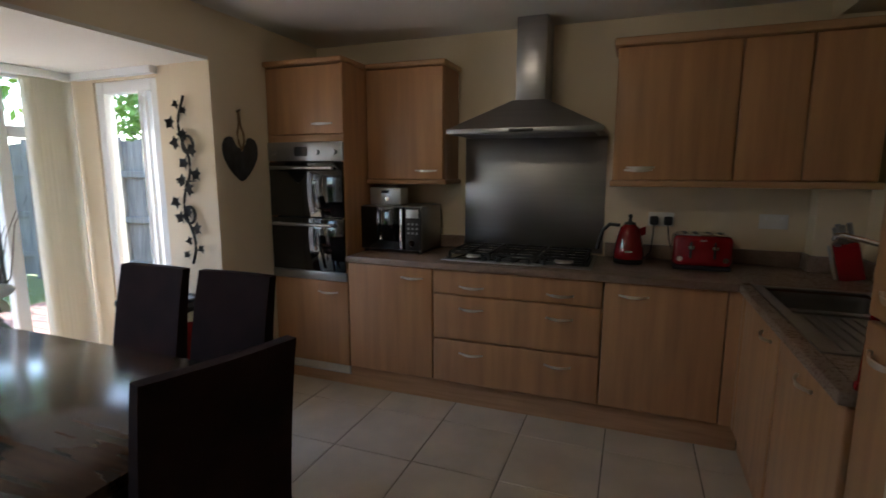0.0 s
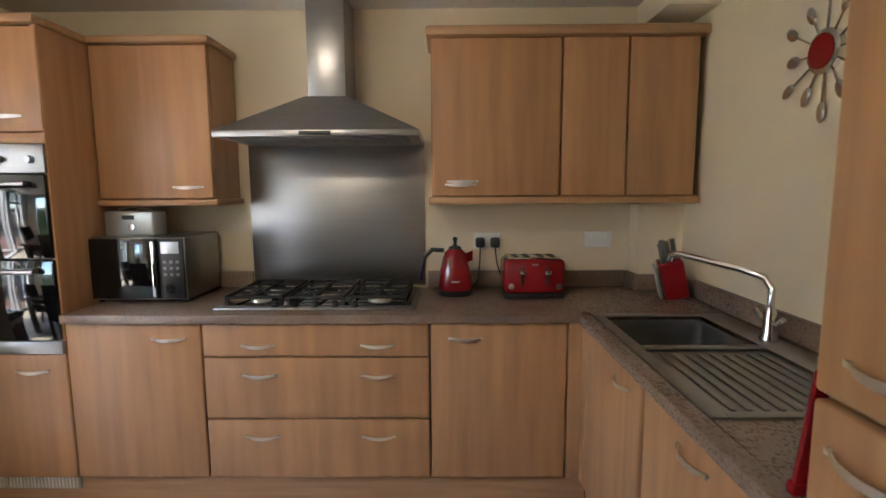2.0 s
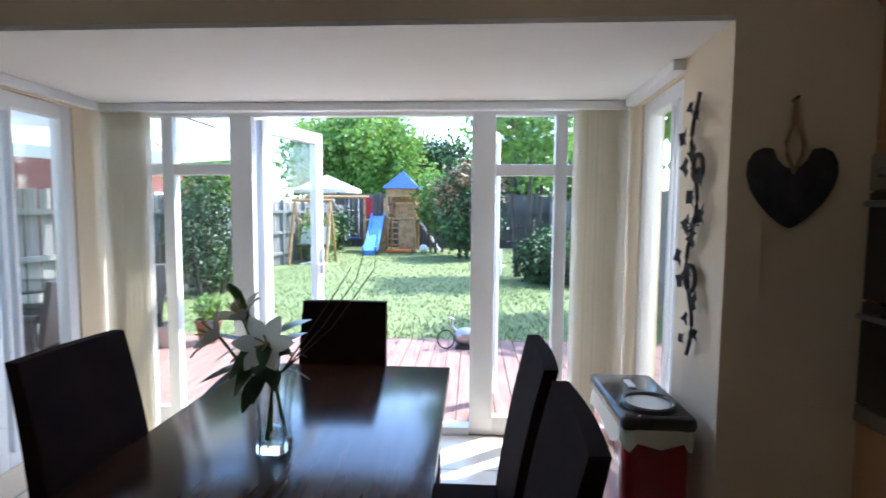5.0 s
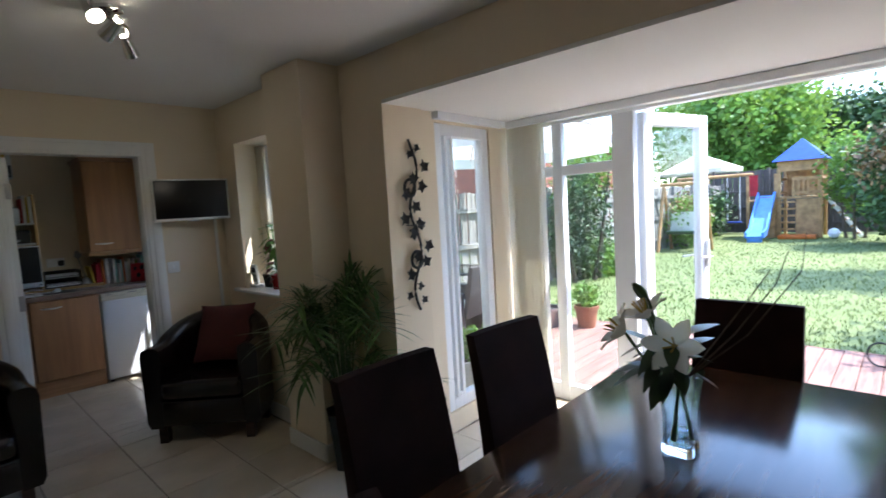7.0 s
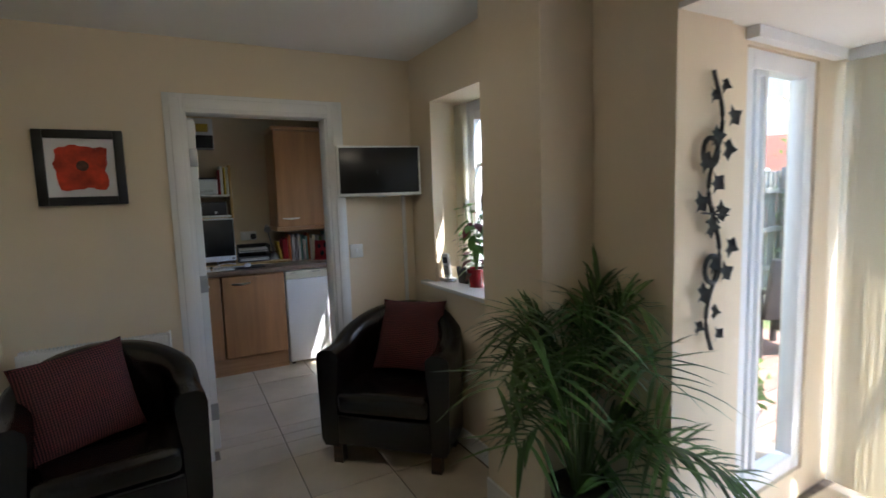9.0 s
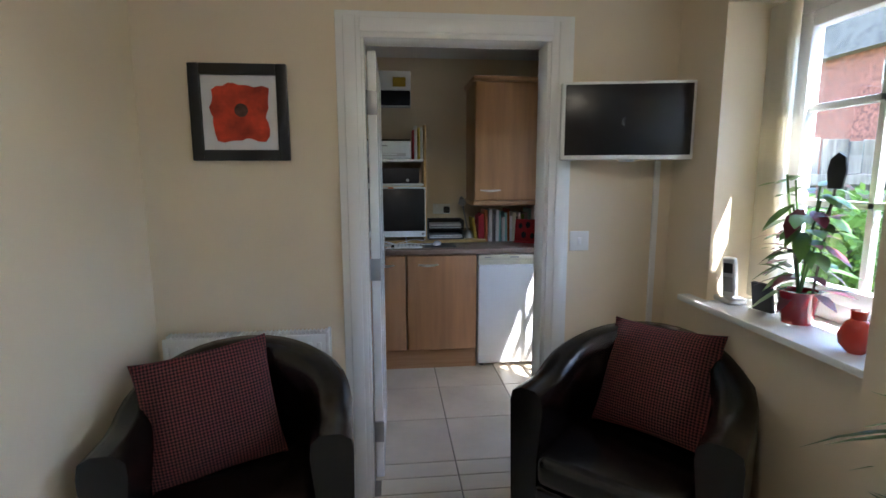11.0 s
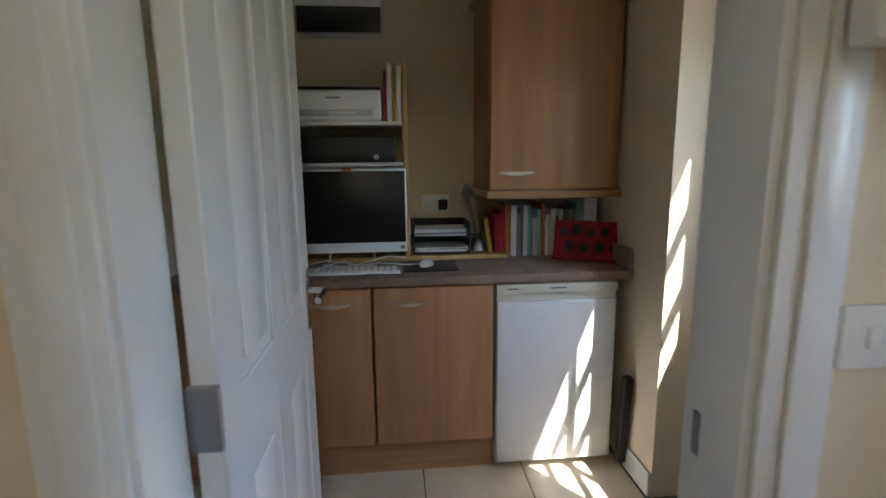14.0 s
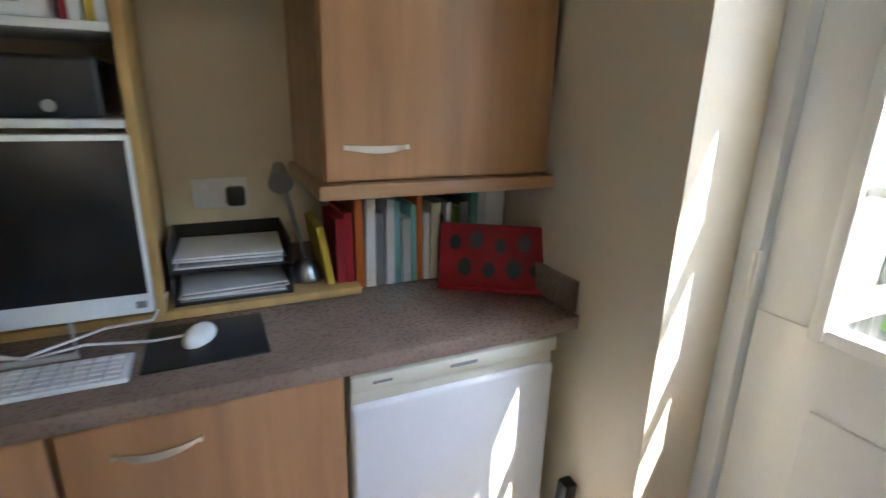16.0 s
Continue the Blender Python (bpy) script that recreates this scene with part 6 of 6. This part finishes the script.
tree("tree", "dark evergreen tree behind the back fence", (-33, -3.6), 0.3, (2.2, 2.6, 2.7), 3.4, FOLIAGE_DARK, 140, 70, 0.16, 0.40)
tree("tree", "dark evergreen tree beyond the fence corner", (-31, 0.8), 0.3, (2.6, 2.6, 2.6), 3.2, FOLIAGE_DARK, 140, 70, 0.16, 0.40)
tree("tree", "light green tree beyond the fence", (-27, 4.5), 0.25, (2.2, 2.4, 2.4), 3.4, FOLIAGE, 120, 70, 0.16, 0.40)
tree("shrub", "large shrub with reddish new growth", (-17.6, -1.5), 0.06, (1.2, 1.15, 1.5), 1.5, FOLIAGE_DARK, 130, 60, 0.08, 0.22, 3, FOLIAGE_RED)
tree("shrub", "grey-green shrub beside the climbing frame", (-19.6, -2.7), 0.05, (0.7, 0.7, 1.1), 1.8, FOLIAGE, 60, 50, 0.08, 0.2, 3)
tree("shrub", "dark rounded shrub under the tree", (-11.8, 0.55), 0.04, (0.9, 0.8, 0.5), 0.35, FOLIAGE_DARK, 90, 60, 0.06, 0.15, 3)
tree("shrub", "dark low shrub along the border", (-14.2, 1.0), 0.04, (1.0, 0.7, 0.6), 0.4, FOLIAGE_DARK, 90, 60, 0.06, 0.15, 3)
tree("shrub", "tall climbing shrub against the boards", (-9.5, -6.3), 0.05, (0.65, 0.42, 1.1), 1.15, FOLIAGE_DARK, 70, 60, 0.045, 0.18, 3)
tree("shrub", "golden green shrub top above the fence", (-9.8, -6.35), 0.05, (0.65, 0.42, 0.55), 2.1, FOLIAGE, 36, 60, 0.045, 0.18, 2)
tree("shrub", "bushy green shrub along the boundary", (-16.6, -6.45), 0.05, (1.2, 0.35, 0.6), 0.6, FOLIAGE, 80, 60, 0.055, 0.2, 3, FOLIAGE_RED)
tree("shrub", "low leafy border plants", (-10.4, -6.35), 0.03, (0.8, 0.4, 0.32), 0.13, FOLIAGE, 60, 45, 0.06, 0.12, 3)
tree("shrub", "dark bush at the end of the garden", (-20.4, -7.0), 0.04, (0.8, 0.6, 0.9), 0.7, FOLIAGE_DARK, 70, 50, 0.08, 0.2, 3)
BASE[0] = SOUTH_PART
tree("shrub", "green leafy shrub outside the back door", (-3.9, -6.25), 0.03, (0.45, 0.45, 0.5), 0.75, FOLIAGE, 70, 45, 0.045, 0.1, 3)
BASE[0] = NORTH_PART

# grass blades, thick near the deck and thinning away
n = 26000
gx = -6.1 - 14 * nrng.random(n) ** 1.5
gy = nrng.uniform(-6.5, 1.4, n)
base = np.stack([gx, gy, np.full(n, GZ)], axis=1)
ang = nrng.uniform(0, 6.28, n)
sd = np.stack([np.cos(ang), np.sin(ang), np.zeros(n)], axis=1) * 0.006
tip = base + np.stack([nrng.normal(0, 0.012, n), nrng.normal(0, 0.012, n), nrng.uniform(0.025, 0.06, n)], axis=1)
ob = cloud("grass", np.stack([base - sd, base + sd, tip + sd * 0.2, tip - sd * 0.2], axis=1), BLADE)
tagged(ob, "short blades of mown lawn grass", "grass", kind="stuff")


def fence(label, p, q, z1, material, rails=True):
    """A close-boarded fence from plan p to q with posts, rails and boards."""
    p, q = Vector((*p, 0)), Vector((*q, 0))
    t = thing("fence", label, "fence", (p.x, p.y, GZ), group="garden fences")
    L = (q - p).length
    d = (q - p) / L
    n = Vector((-d.y, d.x, 0))
    ang = math.atan2(d.y, d.x)
    hgt = z1 - GZ - 0.02
    me = mesh_of("board", box(-0.058, 0.058, -0.008, 0.008, 0.02, hgt, 0.003, 1), material)
    for i in range(min(290, int(L / 0.112))):
        ob = new("board", me)
        c = d * (0.06 + i * 0.112)
        ob.parent = t
        ob.matrix_basis = Matrix.Translation(c + n * (0.006 if i % 2 else -0.006)) @ pose(0, 0, rng.uniform(-0.015, 0.01), 0, rng.uniform(-0.7, 0.7), math.degrees(ang) + 4)
    pm = mesh_of("post", box(-0.05, 0.05, -0.05, 0.05, 0, hgt + 0.06, 0.006, 1), material)
    for i in range(int(L / 1.83) + 1):
        ob = new("post", pm)
        ob.parent = t
        ob.matrix_basis = Matrix.Translation(d * i * 1.83 + n * 0.055) @ pose(0, 0, 0, 0, 0, math.degrees(ang))
    for z in (0.35, 0.95, 1.55):
        b = box(0, L, 0.015, 0.075, z - 0.04, z + 0.04, 0.004, 1)
        ob = new("rail", mesh_of("rail", b, material))
        ob.parent = t
        ob.matrix_basis = pose(0, 0, 0, 0, 0, math.degrees(ang))
    return t


fence("weathered grey boarded fence with rails showing", (-22.0, -6.9), (-2.9, -6.9), 1.72, FENCE)
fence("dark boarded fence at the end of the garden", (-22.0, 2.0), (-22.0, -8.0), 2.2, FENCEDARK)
fence("brown boarded boundary fence behind the shrubs", (-2.6, 2.0), (-22.0, 2.0), 1.85, FENCE)
tree("tree", "sunlit leafy tree beyond the side fence", (-7.0, 3.6), 0.1, (1.5, 1.0, 1.1), 2.9, FOLIAGE, 80, 60, 0.07, 0.22)

# deck
deck = solo("pavement", box(-6.05, -3.66, -6.2, 1.6, GZ + 0.001, -0.065), SOIL, "dark bearers under the red-brown garden deck", "deck", kind="structure", smooth=None)
pl = mesh_of("plank", box(-1.2, 1.2, -0.069, 0.069, -0.015, 0.015, 0.004, 1), DECK)
for i in range(54):
    ob = new("plank", pl)
    ob.location = (-4.86 + 0.004 * math.sin(i * 3.3), -6.1 + i * 0.1435, -0.048)
    ob.parent = deck
solo("deck_edge", box(-6.09, -6.062, -6.2, 1.6, GZ, -0.03, 0.004), DECK, "red-brown edging board of the deck", "deck edge", (-6.08, -2, GZ))


# ---- playhouse ----
t = thing("climbing_tower", "timber climbing tower with blue roof", "climbing frame", (-20.4, -4.1, GZ))
hx, hy = -20.4, -4.1
for dx in (-0.55, 0.55):
    for dy in (-0.55, 0.55):
        part("post", box(hx + dx - 0.045, hx + dx + 0.045, hy + dy - 0.045, hy + dy + 0.045, GZ, 2.35, 0.006), PLAYWOOD, t)
part("platform", box(hx - 0.6, hx + 0.6, hy - 0.6, hy + 0.6, 1.12, 1.18), PLAYWOOD, t)
for z in (1.30, 1.75):
    for dy in (-0.55, 0.55):
        part("rail", box(hx - 0.55, hx + 0.55, hy + dy - 0.02, hy + dy + 0.02, z - 0.04, z + 0.04), PLAYWOOD, t)
    part("rail", box(hx + 0.55, hx + 0.6, hy - 0.2, hy + 0.55, z - 0.04, z + 0.04), PLAYWOOD, t)
for i in range(6):
    y = hy - 0.16 + i * 0.13
    part("baluster", box(hx + 0.575, hx + 0.595, y - 0.03, y + 0.03, 1.2, 1.78), PLAYWOOD, t)
part("panel", box(hx + 0.56, hx + 0.585, hy - 0.5, hy + 0.5, 2.0, 2.35), PLAYWOOD, t)
part("panel", box(hx - 0.585, hx - 0.56, hy - 0.5, hy + 0.5, 1.2, 2.2), PLAYWOOD, t)
part("lower_wall", box(hx + 0.555, hx + 0.58, hy - 0.1, hy + 0.5, GZ, 1.1), PLAYWOOD, t)
b = bmesh.new()
v = [b.verts.new(q) for q in ((hx - 0.75, hy - 0.72, 2.33), (hx + 0.75, hy - 0.72, 2.33), (hx + 0.75, hy + 0.72, 2.33), (hx - 0.75, hy + 0.72, 2.33), (hx, hy, 3.05))]
for i in range(4):
    b.faces.new((v[i], v[(i + 1) % 4], v[4]))
b.faces.new((v[3], v[2], v[1], v[0]))
part("roof", b, BLUE, t, "blue tented roof", smooth=None)
for i in range(5):
    z = 0.1 + i * 0.22
    part("ladder_rung", box(hx + 0.57, hx + 0.62, hy - 0.52, hy - 0.12, z, z + 0.06), PLAYWOOD, t)
for s in (-0.17, 0.17):
    part("ramp_rail", slab([(hx + 0.2 + s, hy + 0.6, 1.15), (hx + 0.26 + s, hy + 0.6, 1.15), (hx + 0.26 + s, hy + 1.5, GZ), (hx + 0.2 + s, hy + 1.5, GZ)], (0, 0.06, 0.03)), PAPER, t)
for i in range(6):
    u = (i + 0.5) / 6
    part("ramp_rung", rod((hx + 0.0, hy + 0.62 + 0.9 * u, 1.17 - 1.3 * u), (hx + 0.46, hy + 0.62 + 0.9 * u, 1.17 - 1.3 * u), 0.04, n=8), PLAYWOOD, t)
t = thing("slide", "pale blue plastic slide on the lawn", "slide", (-19.0, -5.0, GZ))
for y0, y1, zz in ((-5.22, -4.78, 0.0), (-5.26, -5.2, 0.12), (-4.8, -4.74, 0.12)):
    part("chute" if zz == 0 else "chute_side", slab([(hx + 0.6, y0, 1.2), (hx + 0.6, y0, 1.25 + zz), (hx + 1.9, y0, 0.12 + zz), (hx + 2.4, y0, 0.04 + zz), (hx + 2.4, y0, -0.02), (hx + 1.9, y0, 0.04)], (0, y1 - y0, 0)), SLIDEBLUE, t)
part("support", box(hx + 0.6, hx + 0.68, -5.25, -4.75, GZ, 1.2), PLAYWOOD, t)
part("support", box(hx + 2.3, hx + 2.36, -5.2, -4.8, GZ, 0.0), SLIDEBLUE, t)
t = thing("slide_platform", "timber slide platform with red flag panels", "climbing frame", (-20.4, -5.1, GZ))
for y in (-5.55, -4.75):
    part("post", box(hx + 0.45, hx + 0.54, y - 0.045, y + 0.045, GZ, 1.95), PLAYWOOD, t)
part("platform", box(hx - 0.5, hx + 0.55, -5.6, -4.72, 1.06, 1.115), PLAYWOOD, t)
part("flag", box(hx + 0.54, hx + 0.56, -5.5, -5.25, 1.25, 1.95), REDMATT, t)
t = thing("swing_set", "timber swing beam with blue swing seats", "swing", (-20.4, -6.5, GZ))
part("beam", rod((hx, -5.5, 2.0), (hx, -8.0, 2.0), 0.06, n=10), PLAYWOOD, t)
for dx in (-0.6, 0.6):
    part("leg", rod((hx + dx, -8.0, GZ), (hx, -7.9, 2.0), 0.05, n=8), PLAYWOOD, t)
for y in (-6.1, -7.1):
    s = part("swing_seat", box(hx - 0.1, hx + 0.1, y - 0.25, y + 0.25, 0.33, 0.38, 0.01), BLUE, t)
    for dy in (-0.2, 0.2):
        part("rope", rod((hx, y + dy, 0.36), (hx, y + dy, 2.0), 0.012, n=6), PAPER, s)
solo("toy_ball", lathe([(0.02, 0), (0.12, 0.06), (0.16, 0.16), (0.12, 0.27), (0.02, 0.32)], (-19.6, -3.2, GZ), 14), PAPER, "pale ball on the grass", "ball", (-19.6, -3.2, GZ))
solo("sandpit", box(-19.7, -19.2, -4.6, -3.6, GZ, -0.02, 0.03), ORANGE, "orange sandpit under the tower", "sandpit", (-19.4, -4.1, GZ))

# swinging garden seat
t = thing("swing_seat_frame", "timber A-frame garden swing seat", "swing seat", (-15.5, -6.2, GZ))
for y in (-6.7, -5.6):
    for dx in (-0.55, 0.55):
        part("leg", rod((-15.3 + dx, y, GZ), (-15.3, y, 1.75), 0.045, n=8), PLAYWOOD, t)
part("beam", rod((-15.3, -6.8, 1.75), (-15.3, -5.5, 1.75), 0.05, n=8), PLAYWOOD, t)
s = part("bench_seat", box(-15.5, -15.05, -6.6, -5.7, 0.35, 0.43, 0.02), LEAFDARK, t)
part("bench_back", slab([(-15.5, -6.6, 0.4), (-15.46, -6.6, 0.4), (-15.6, -6.6, 0.95), (-15.64, -6.6, 0.95)], (0, 0.9, 0)), CANVAS, t)
for y in (-6.58, -5.72):
    part("chain", rod((-15.25, y, 0.4), (-15.3, y, 1.75), 0.01, n=6), STEEL, t)

# parasols
def parasol(label, x, y, r, z0, z1, n=8):
    t = thing("parasol", label, "parasol", (x, y, GZ))
    part("base", lathe([(0.25, 0), (0.25, 0.06), (0.05, 0.09)], (x, y, GZ)), POT, t)
    part("pole", rod((x, y, GZ + 0.05), (x, y, z1), 0.022, n=10), PLAYWOOD, t)
    b = bmesh.new()
    top = b.verts.new((x, y, z1))
    rim = [b.verts.new((x + r * math.cos(2 * math.pi * k / n), y + r * math.sin(2 * math.pi * k / n), z0)) for k in range(n)]
    hem = [b.verts.new((q.co.x, q.co.y, z0 - 0.16)) for q in rim]
    for k in range(n):
        b.faces.new((top, rim[k], rim[(k + 1) % n]))
        b.faces.new((rim[k], hem[k], hem[(k + 1) % n], rim[(k + 1) % n]))
    bmesh.ops.solidify(b, geom=b.faces[:], thickness=0.006)
    part("canopy", b, CANVAS, t, smooth=None)
    for k in range(n):
        part("rib", rod((x, y, z1 - 0.02), (x + r * math.cos(2 * math.pi * k / n), y + r * math.sin(2 * math.pi * k / n), z0 - 0.015), 0.01, n=5), PLAYWOOD, t)


parasol("large white canvas patio parasol", -5.6, -5.6, 1.7, 2.25, 2.8)
parasol("far white canvas parasol above the fence", -24.5, -8.4, 1.7, 2.45, 3.2)


BASE[0] = SOUTH_PART
# patio furniture
def rattan_chair(m):
    t = thing("rattan_chair", "dark woven rattan garden chair", "garden chair", group="patio chairs")
    part("seat", box(-0.27, 0.27, -0.25, 0.28, 0.36, 0.42, 0.02), RATTAN, t)
    part("backrest", turned(box(-0.27, 0.27, -0.03, 0.03, 0.0, 0.55, 0.02), pose(0, -0.25, 0.36, 10, 0, 0)), RATTAN, t)
    for x in (-0.27, 0.27):
        part("arm", box(x - 0.035, x + 0.035, -0.25, 0.26, 0.58, 0.63, 0.015), RATTAN, t)
        part("side_panel", box(x - 0.02, x + 0.02, -0.24, 0.25, 0.12, 0.59, 0.01), RATTAN, t)
        for y in (-0.22, 0.23):
            part("leg", box(x - 0.02, x + 0.02, y - 0.02, y + 0.02, 0, 0.37), RATTAN, t)
    part("pad", box(-0.24, 0.24, -0.2, 0.25, 0.42, 0.46, 0.02), CANVAS, t)
    t.matrix_basis = Matrix.Translation(BASE[0]) @ m
    return t


rattan_chair(pose(-4.35, -4.75, -0.033, 0, 0, 190))
rattan_chair(pose(-5.4, -4.7, -0.033, 0, 0, 160))
rattan_chair(pose(-4.4, -6.0, -0.033, 0, 0, 10))
t = thing("patio_table", "round glass-topped patio table", "garden table", (-4.85, -5.35, -0.033))
tp = part("tabletop", lathe([(0.5, 0), (0.5, 0.012)], (-4.85, -5.35, 0.70), 32), VASEGLASS, t)
part("rim", tube([(-4.85 + 0.5 * math.cos(a * 0.2618), -5.35 + 0.5 * math.sin(a * 0.2618), 0.7) for a in range(25)], 0.016, 6), RATTAN, t)
for a in range(4):
    part("leg", rod((-4.85 + 0.4 * math.cos(a * 1.571 + 0.8), -5.35 + 0.4 * math.sin(a * 1.571 + 0.8), -0.033), (-4.85 + 0.35 * math.cos(a * 1.571 + 0.8), -5.35 + 0.35 * math.sin(a * 1.571 + 0.8), 0.7), 0.02, n=8), RATTAN, t)


def garden_pot(x, y, r, h, material, label, leafy=True):
    t = thing("plant_pot", label, "plant pot", (x, y, -0.033))
    part("pot", lathe([(r * 0.7, 0), (r * 0.95, h * 0.85), (r * 1.05, h * 0.86), (r * 1.05, h), (r * 0.9, h), (r * 0.85, h * 0.8)], (x, y, -0.033), 18), material, t)
    part("soil", lathe([(r * 0.88, h * 0.82), (r * 0.7, h * 0.86)], (x, y, -0.033), 12), SOIL, t)
    if leafy:
        cloud("leaves", leaf_quads(crown_points((x, y, h + 0.08), (r * 1.1, r * 1.1, 0.12), 24, 20, 0.035), 0.03), FOLIAGE, t)


garden_pot(-5.75, -3.95, 0.14, 0.26, TERRACOTTA, "terracotta pot with a small plant on the deck")
garden_pot(-5.55, -4.35, 0.16, 0.24, STEEL, "grey metal planter on the deck", False)
garden_pot(-3.15, -4.05, 0.15, 0.35, TURQ, "pale turquoise glazed pot with bright leaves")
garden_pot(-3.35, -3.8, 0.16, 0.28, CANVAS, "cream stone pot with bright leaves")

BASE[0] = NORTH_PART
# small metal garden ornament on the deck edge
t = thing("garden_ornament", "grey metal animal ornament on the deck", "ornament", (-5.75, -1.45, -0.033))
b = bmesh.new()
bmesh.ops.create_uvsphere(b, u_segments=16, v_segments=10, radius=1)
bmesh.ops.transform(b, matrix=Matrix.Translation((-5.75, -1.38, 0.09)) @ Matrix.Diagonal((0.09, 0.15, 0.10, 1)), verts=b.verts)
part("body", b, STEEL, t)
part("neck", tube([(-5.75, -1.48, 0.13), (-5.75, -1.54, 0.2), (-5.75, -1.53, 0.28), (-5.75, -1.58, 0.3)], 0.022, 8, taper=0.6), STEEL, t)
part("hoop", tube([(-5.70, -1.6 + 0.09 * math.cos(a * 0.349), 0.07 + 0.1 * math.sin(a * 0.349)) for a in range(19)], 0.008, 6), IRON, t)
part("foot", box(-5.82, -5.68, -1.5, -1.3, -0.033, 0.0, 0.005), IRON, t)


# ---- houses beyond ----
def house(label, x0, x1, y0, y1, eaves, ridge, along_x=True):
    t = thing("house", label, "house", ((x0 + x1) / 2, (y0 + y1) / 2, GZ), group="neighbouring houses")
    part("wall", box(x0, x1, y0, y1, GZ, eaves), BRICKWALL, t, smooth=None)
    b = bmesh.new()
    o = 0.35
    if along_x:
        ym = (y0 + y1) / 2
        pr = [(x0 - o, y0 - o, eaves - 0.1), (x0 - o, y1 + o, eaves - 0.1), (x0 - o, ym, ridge)]
        way = (x1 - x0 + 2 * o, 0, 0)
    else:
        xm = (x0 + x1) / 2
        pr = [(x0 - o, y0 - o, eaves - 0.1), (x1 + o, y0 - o, eaves - 0.1), (xm, y0 - o, ridge)]
        way = (0, y1 - y0 + 2 * o, 0)
    part("roof", slab(pr, way), ROOFTILE, t, smooth=None)
    part("fascia", box(x0 - o, x1 + o, y1 + o, y1 + o + 0.05, eaves - 0.2, eaves - 0.02), WHITE, t)
    part("chimney", box((x0 + x1) / 2 - 0.3, (x0 + x1) / 2 + 0.3, (y0 + y1) / 2 - 0.3, (y0 + y1) / 2 + 0.3, ridge - 0.5, ridge + 0.8), BRICKWALL, t)
    for i in range(3):
        wx = x0 + (i + 0.5) * (x1 - x0) / 3
        for z in (0.9, 3.3):
            w = part("window", box(wx - 0.6, wx + 0.6, y1, y1 + 0.05, z, z + 1.1, 0.01), UPVC, t)
            for k in (-0.27, 0.27):
                part("pane", box(wx + k - 0.24, wx + k + 0.24, y1 + 0.05, y1 + 0.056, z + 0.07, z + 1.03), BLACKGLASS, w)
    return t


house("red brick neighbouring house with white windows", -19.5, -13.5, -19, -11.5, 4.8, 7.6)
house("red brick house beyond the far fence", -34, -24, -24, -15.5, 4.8, 7.8)
# unseen slab added over the ceiling so that no sky leaks in
wall("roof_over", "unseen slab added above the ceiling to keep sky light out", [(-2.5, 4.0, -7.9, 4.0, 2.62, 2.9)], ROOFTILE)

# ---- floor tiles, each a piece of the floor ----
floor_ob = bpy.data.objects["floor"]
TW = 0.453
SHAPES = {}


def floor_tile(x0, x1, y0, y1):
    w, d = round(x1 - x0 - 0.006, 3), round(y1 - y0 - 0.006, 3)
    if w < 0.02 or d < 0.02:
        return
    if (w, d) not in SHAPES:
        b = box(-w / 2, w / 2, -d / 2, d / 2, -0.008, 0.0, 0.0015, 1)
        SHAPES[(w, d)] = mesh_of("tile", b, TILE)
    ob = new("tile", SHAPES[(w, d)])
    ob.location = ((x0 + x1) / 2, (y0 + y1) / 2, 0)
    ob.parent = floor_ob


def lay(x0, x1, y0, y1, gx, gy):
    xs = [x0] + [gx + TW * k for k in range(-20, 20) if x0 + 0.01 < gx + TW * k < x1 - 0.01] + [x1]
    ys = [y0] + [gy + 0.45 * k for k in range(-20, 20) if y0 + 0.01 < gy + 0.45 * k < y1 - 0.01] + [y1]
    for a, c in zip(xs, xs[1:]):
        for e, f in zip(ys, ys[1:]):
            floor_tile(a, c, e, f)


lay(XW, 1.29, -1.62, 0.06, -0.404, -0.20)
lay(XW, XJ, -2.45, -1.62, -0.404, -0.20)
lay(-3.56, XW, -3.60, -0.46, -0.404, -0.20)
lay(XW, XJ, -3.9, -2.45, -1.155, -5.744)
lay(XJ, 1.9, -4.5, -1.75, -1.155, -5.744)
lay(XS, 0.12, YS - 0.3, -3.9, -1.155, -5.744)
lay(-1.51, -0.78, -5.62, YS - 0.3, -1.155, -5.744)
lay(XS, -0.1, YU - 0.3, -5.62, -1.155, -5.744)
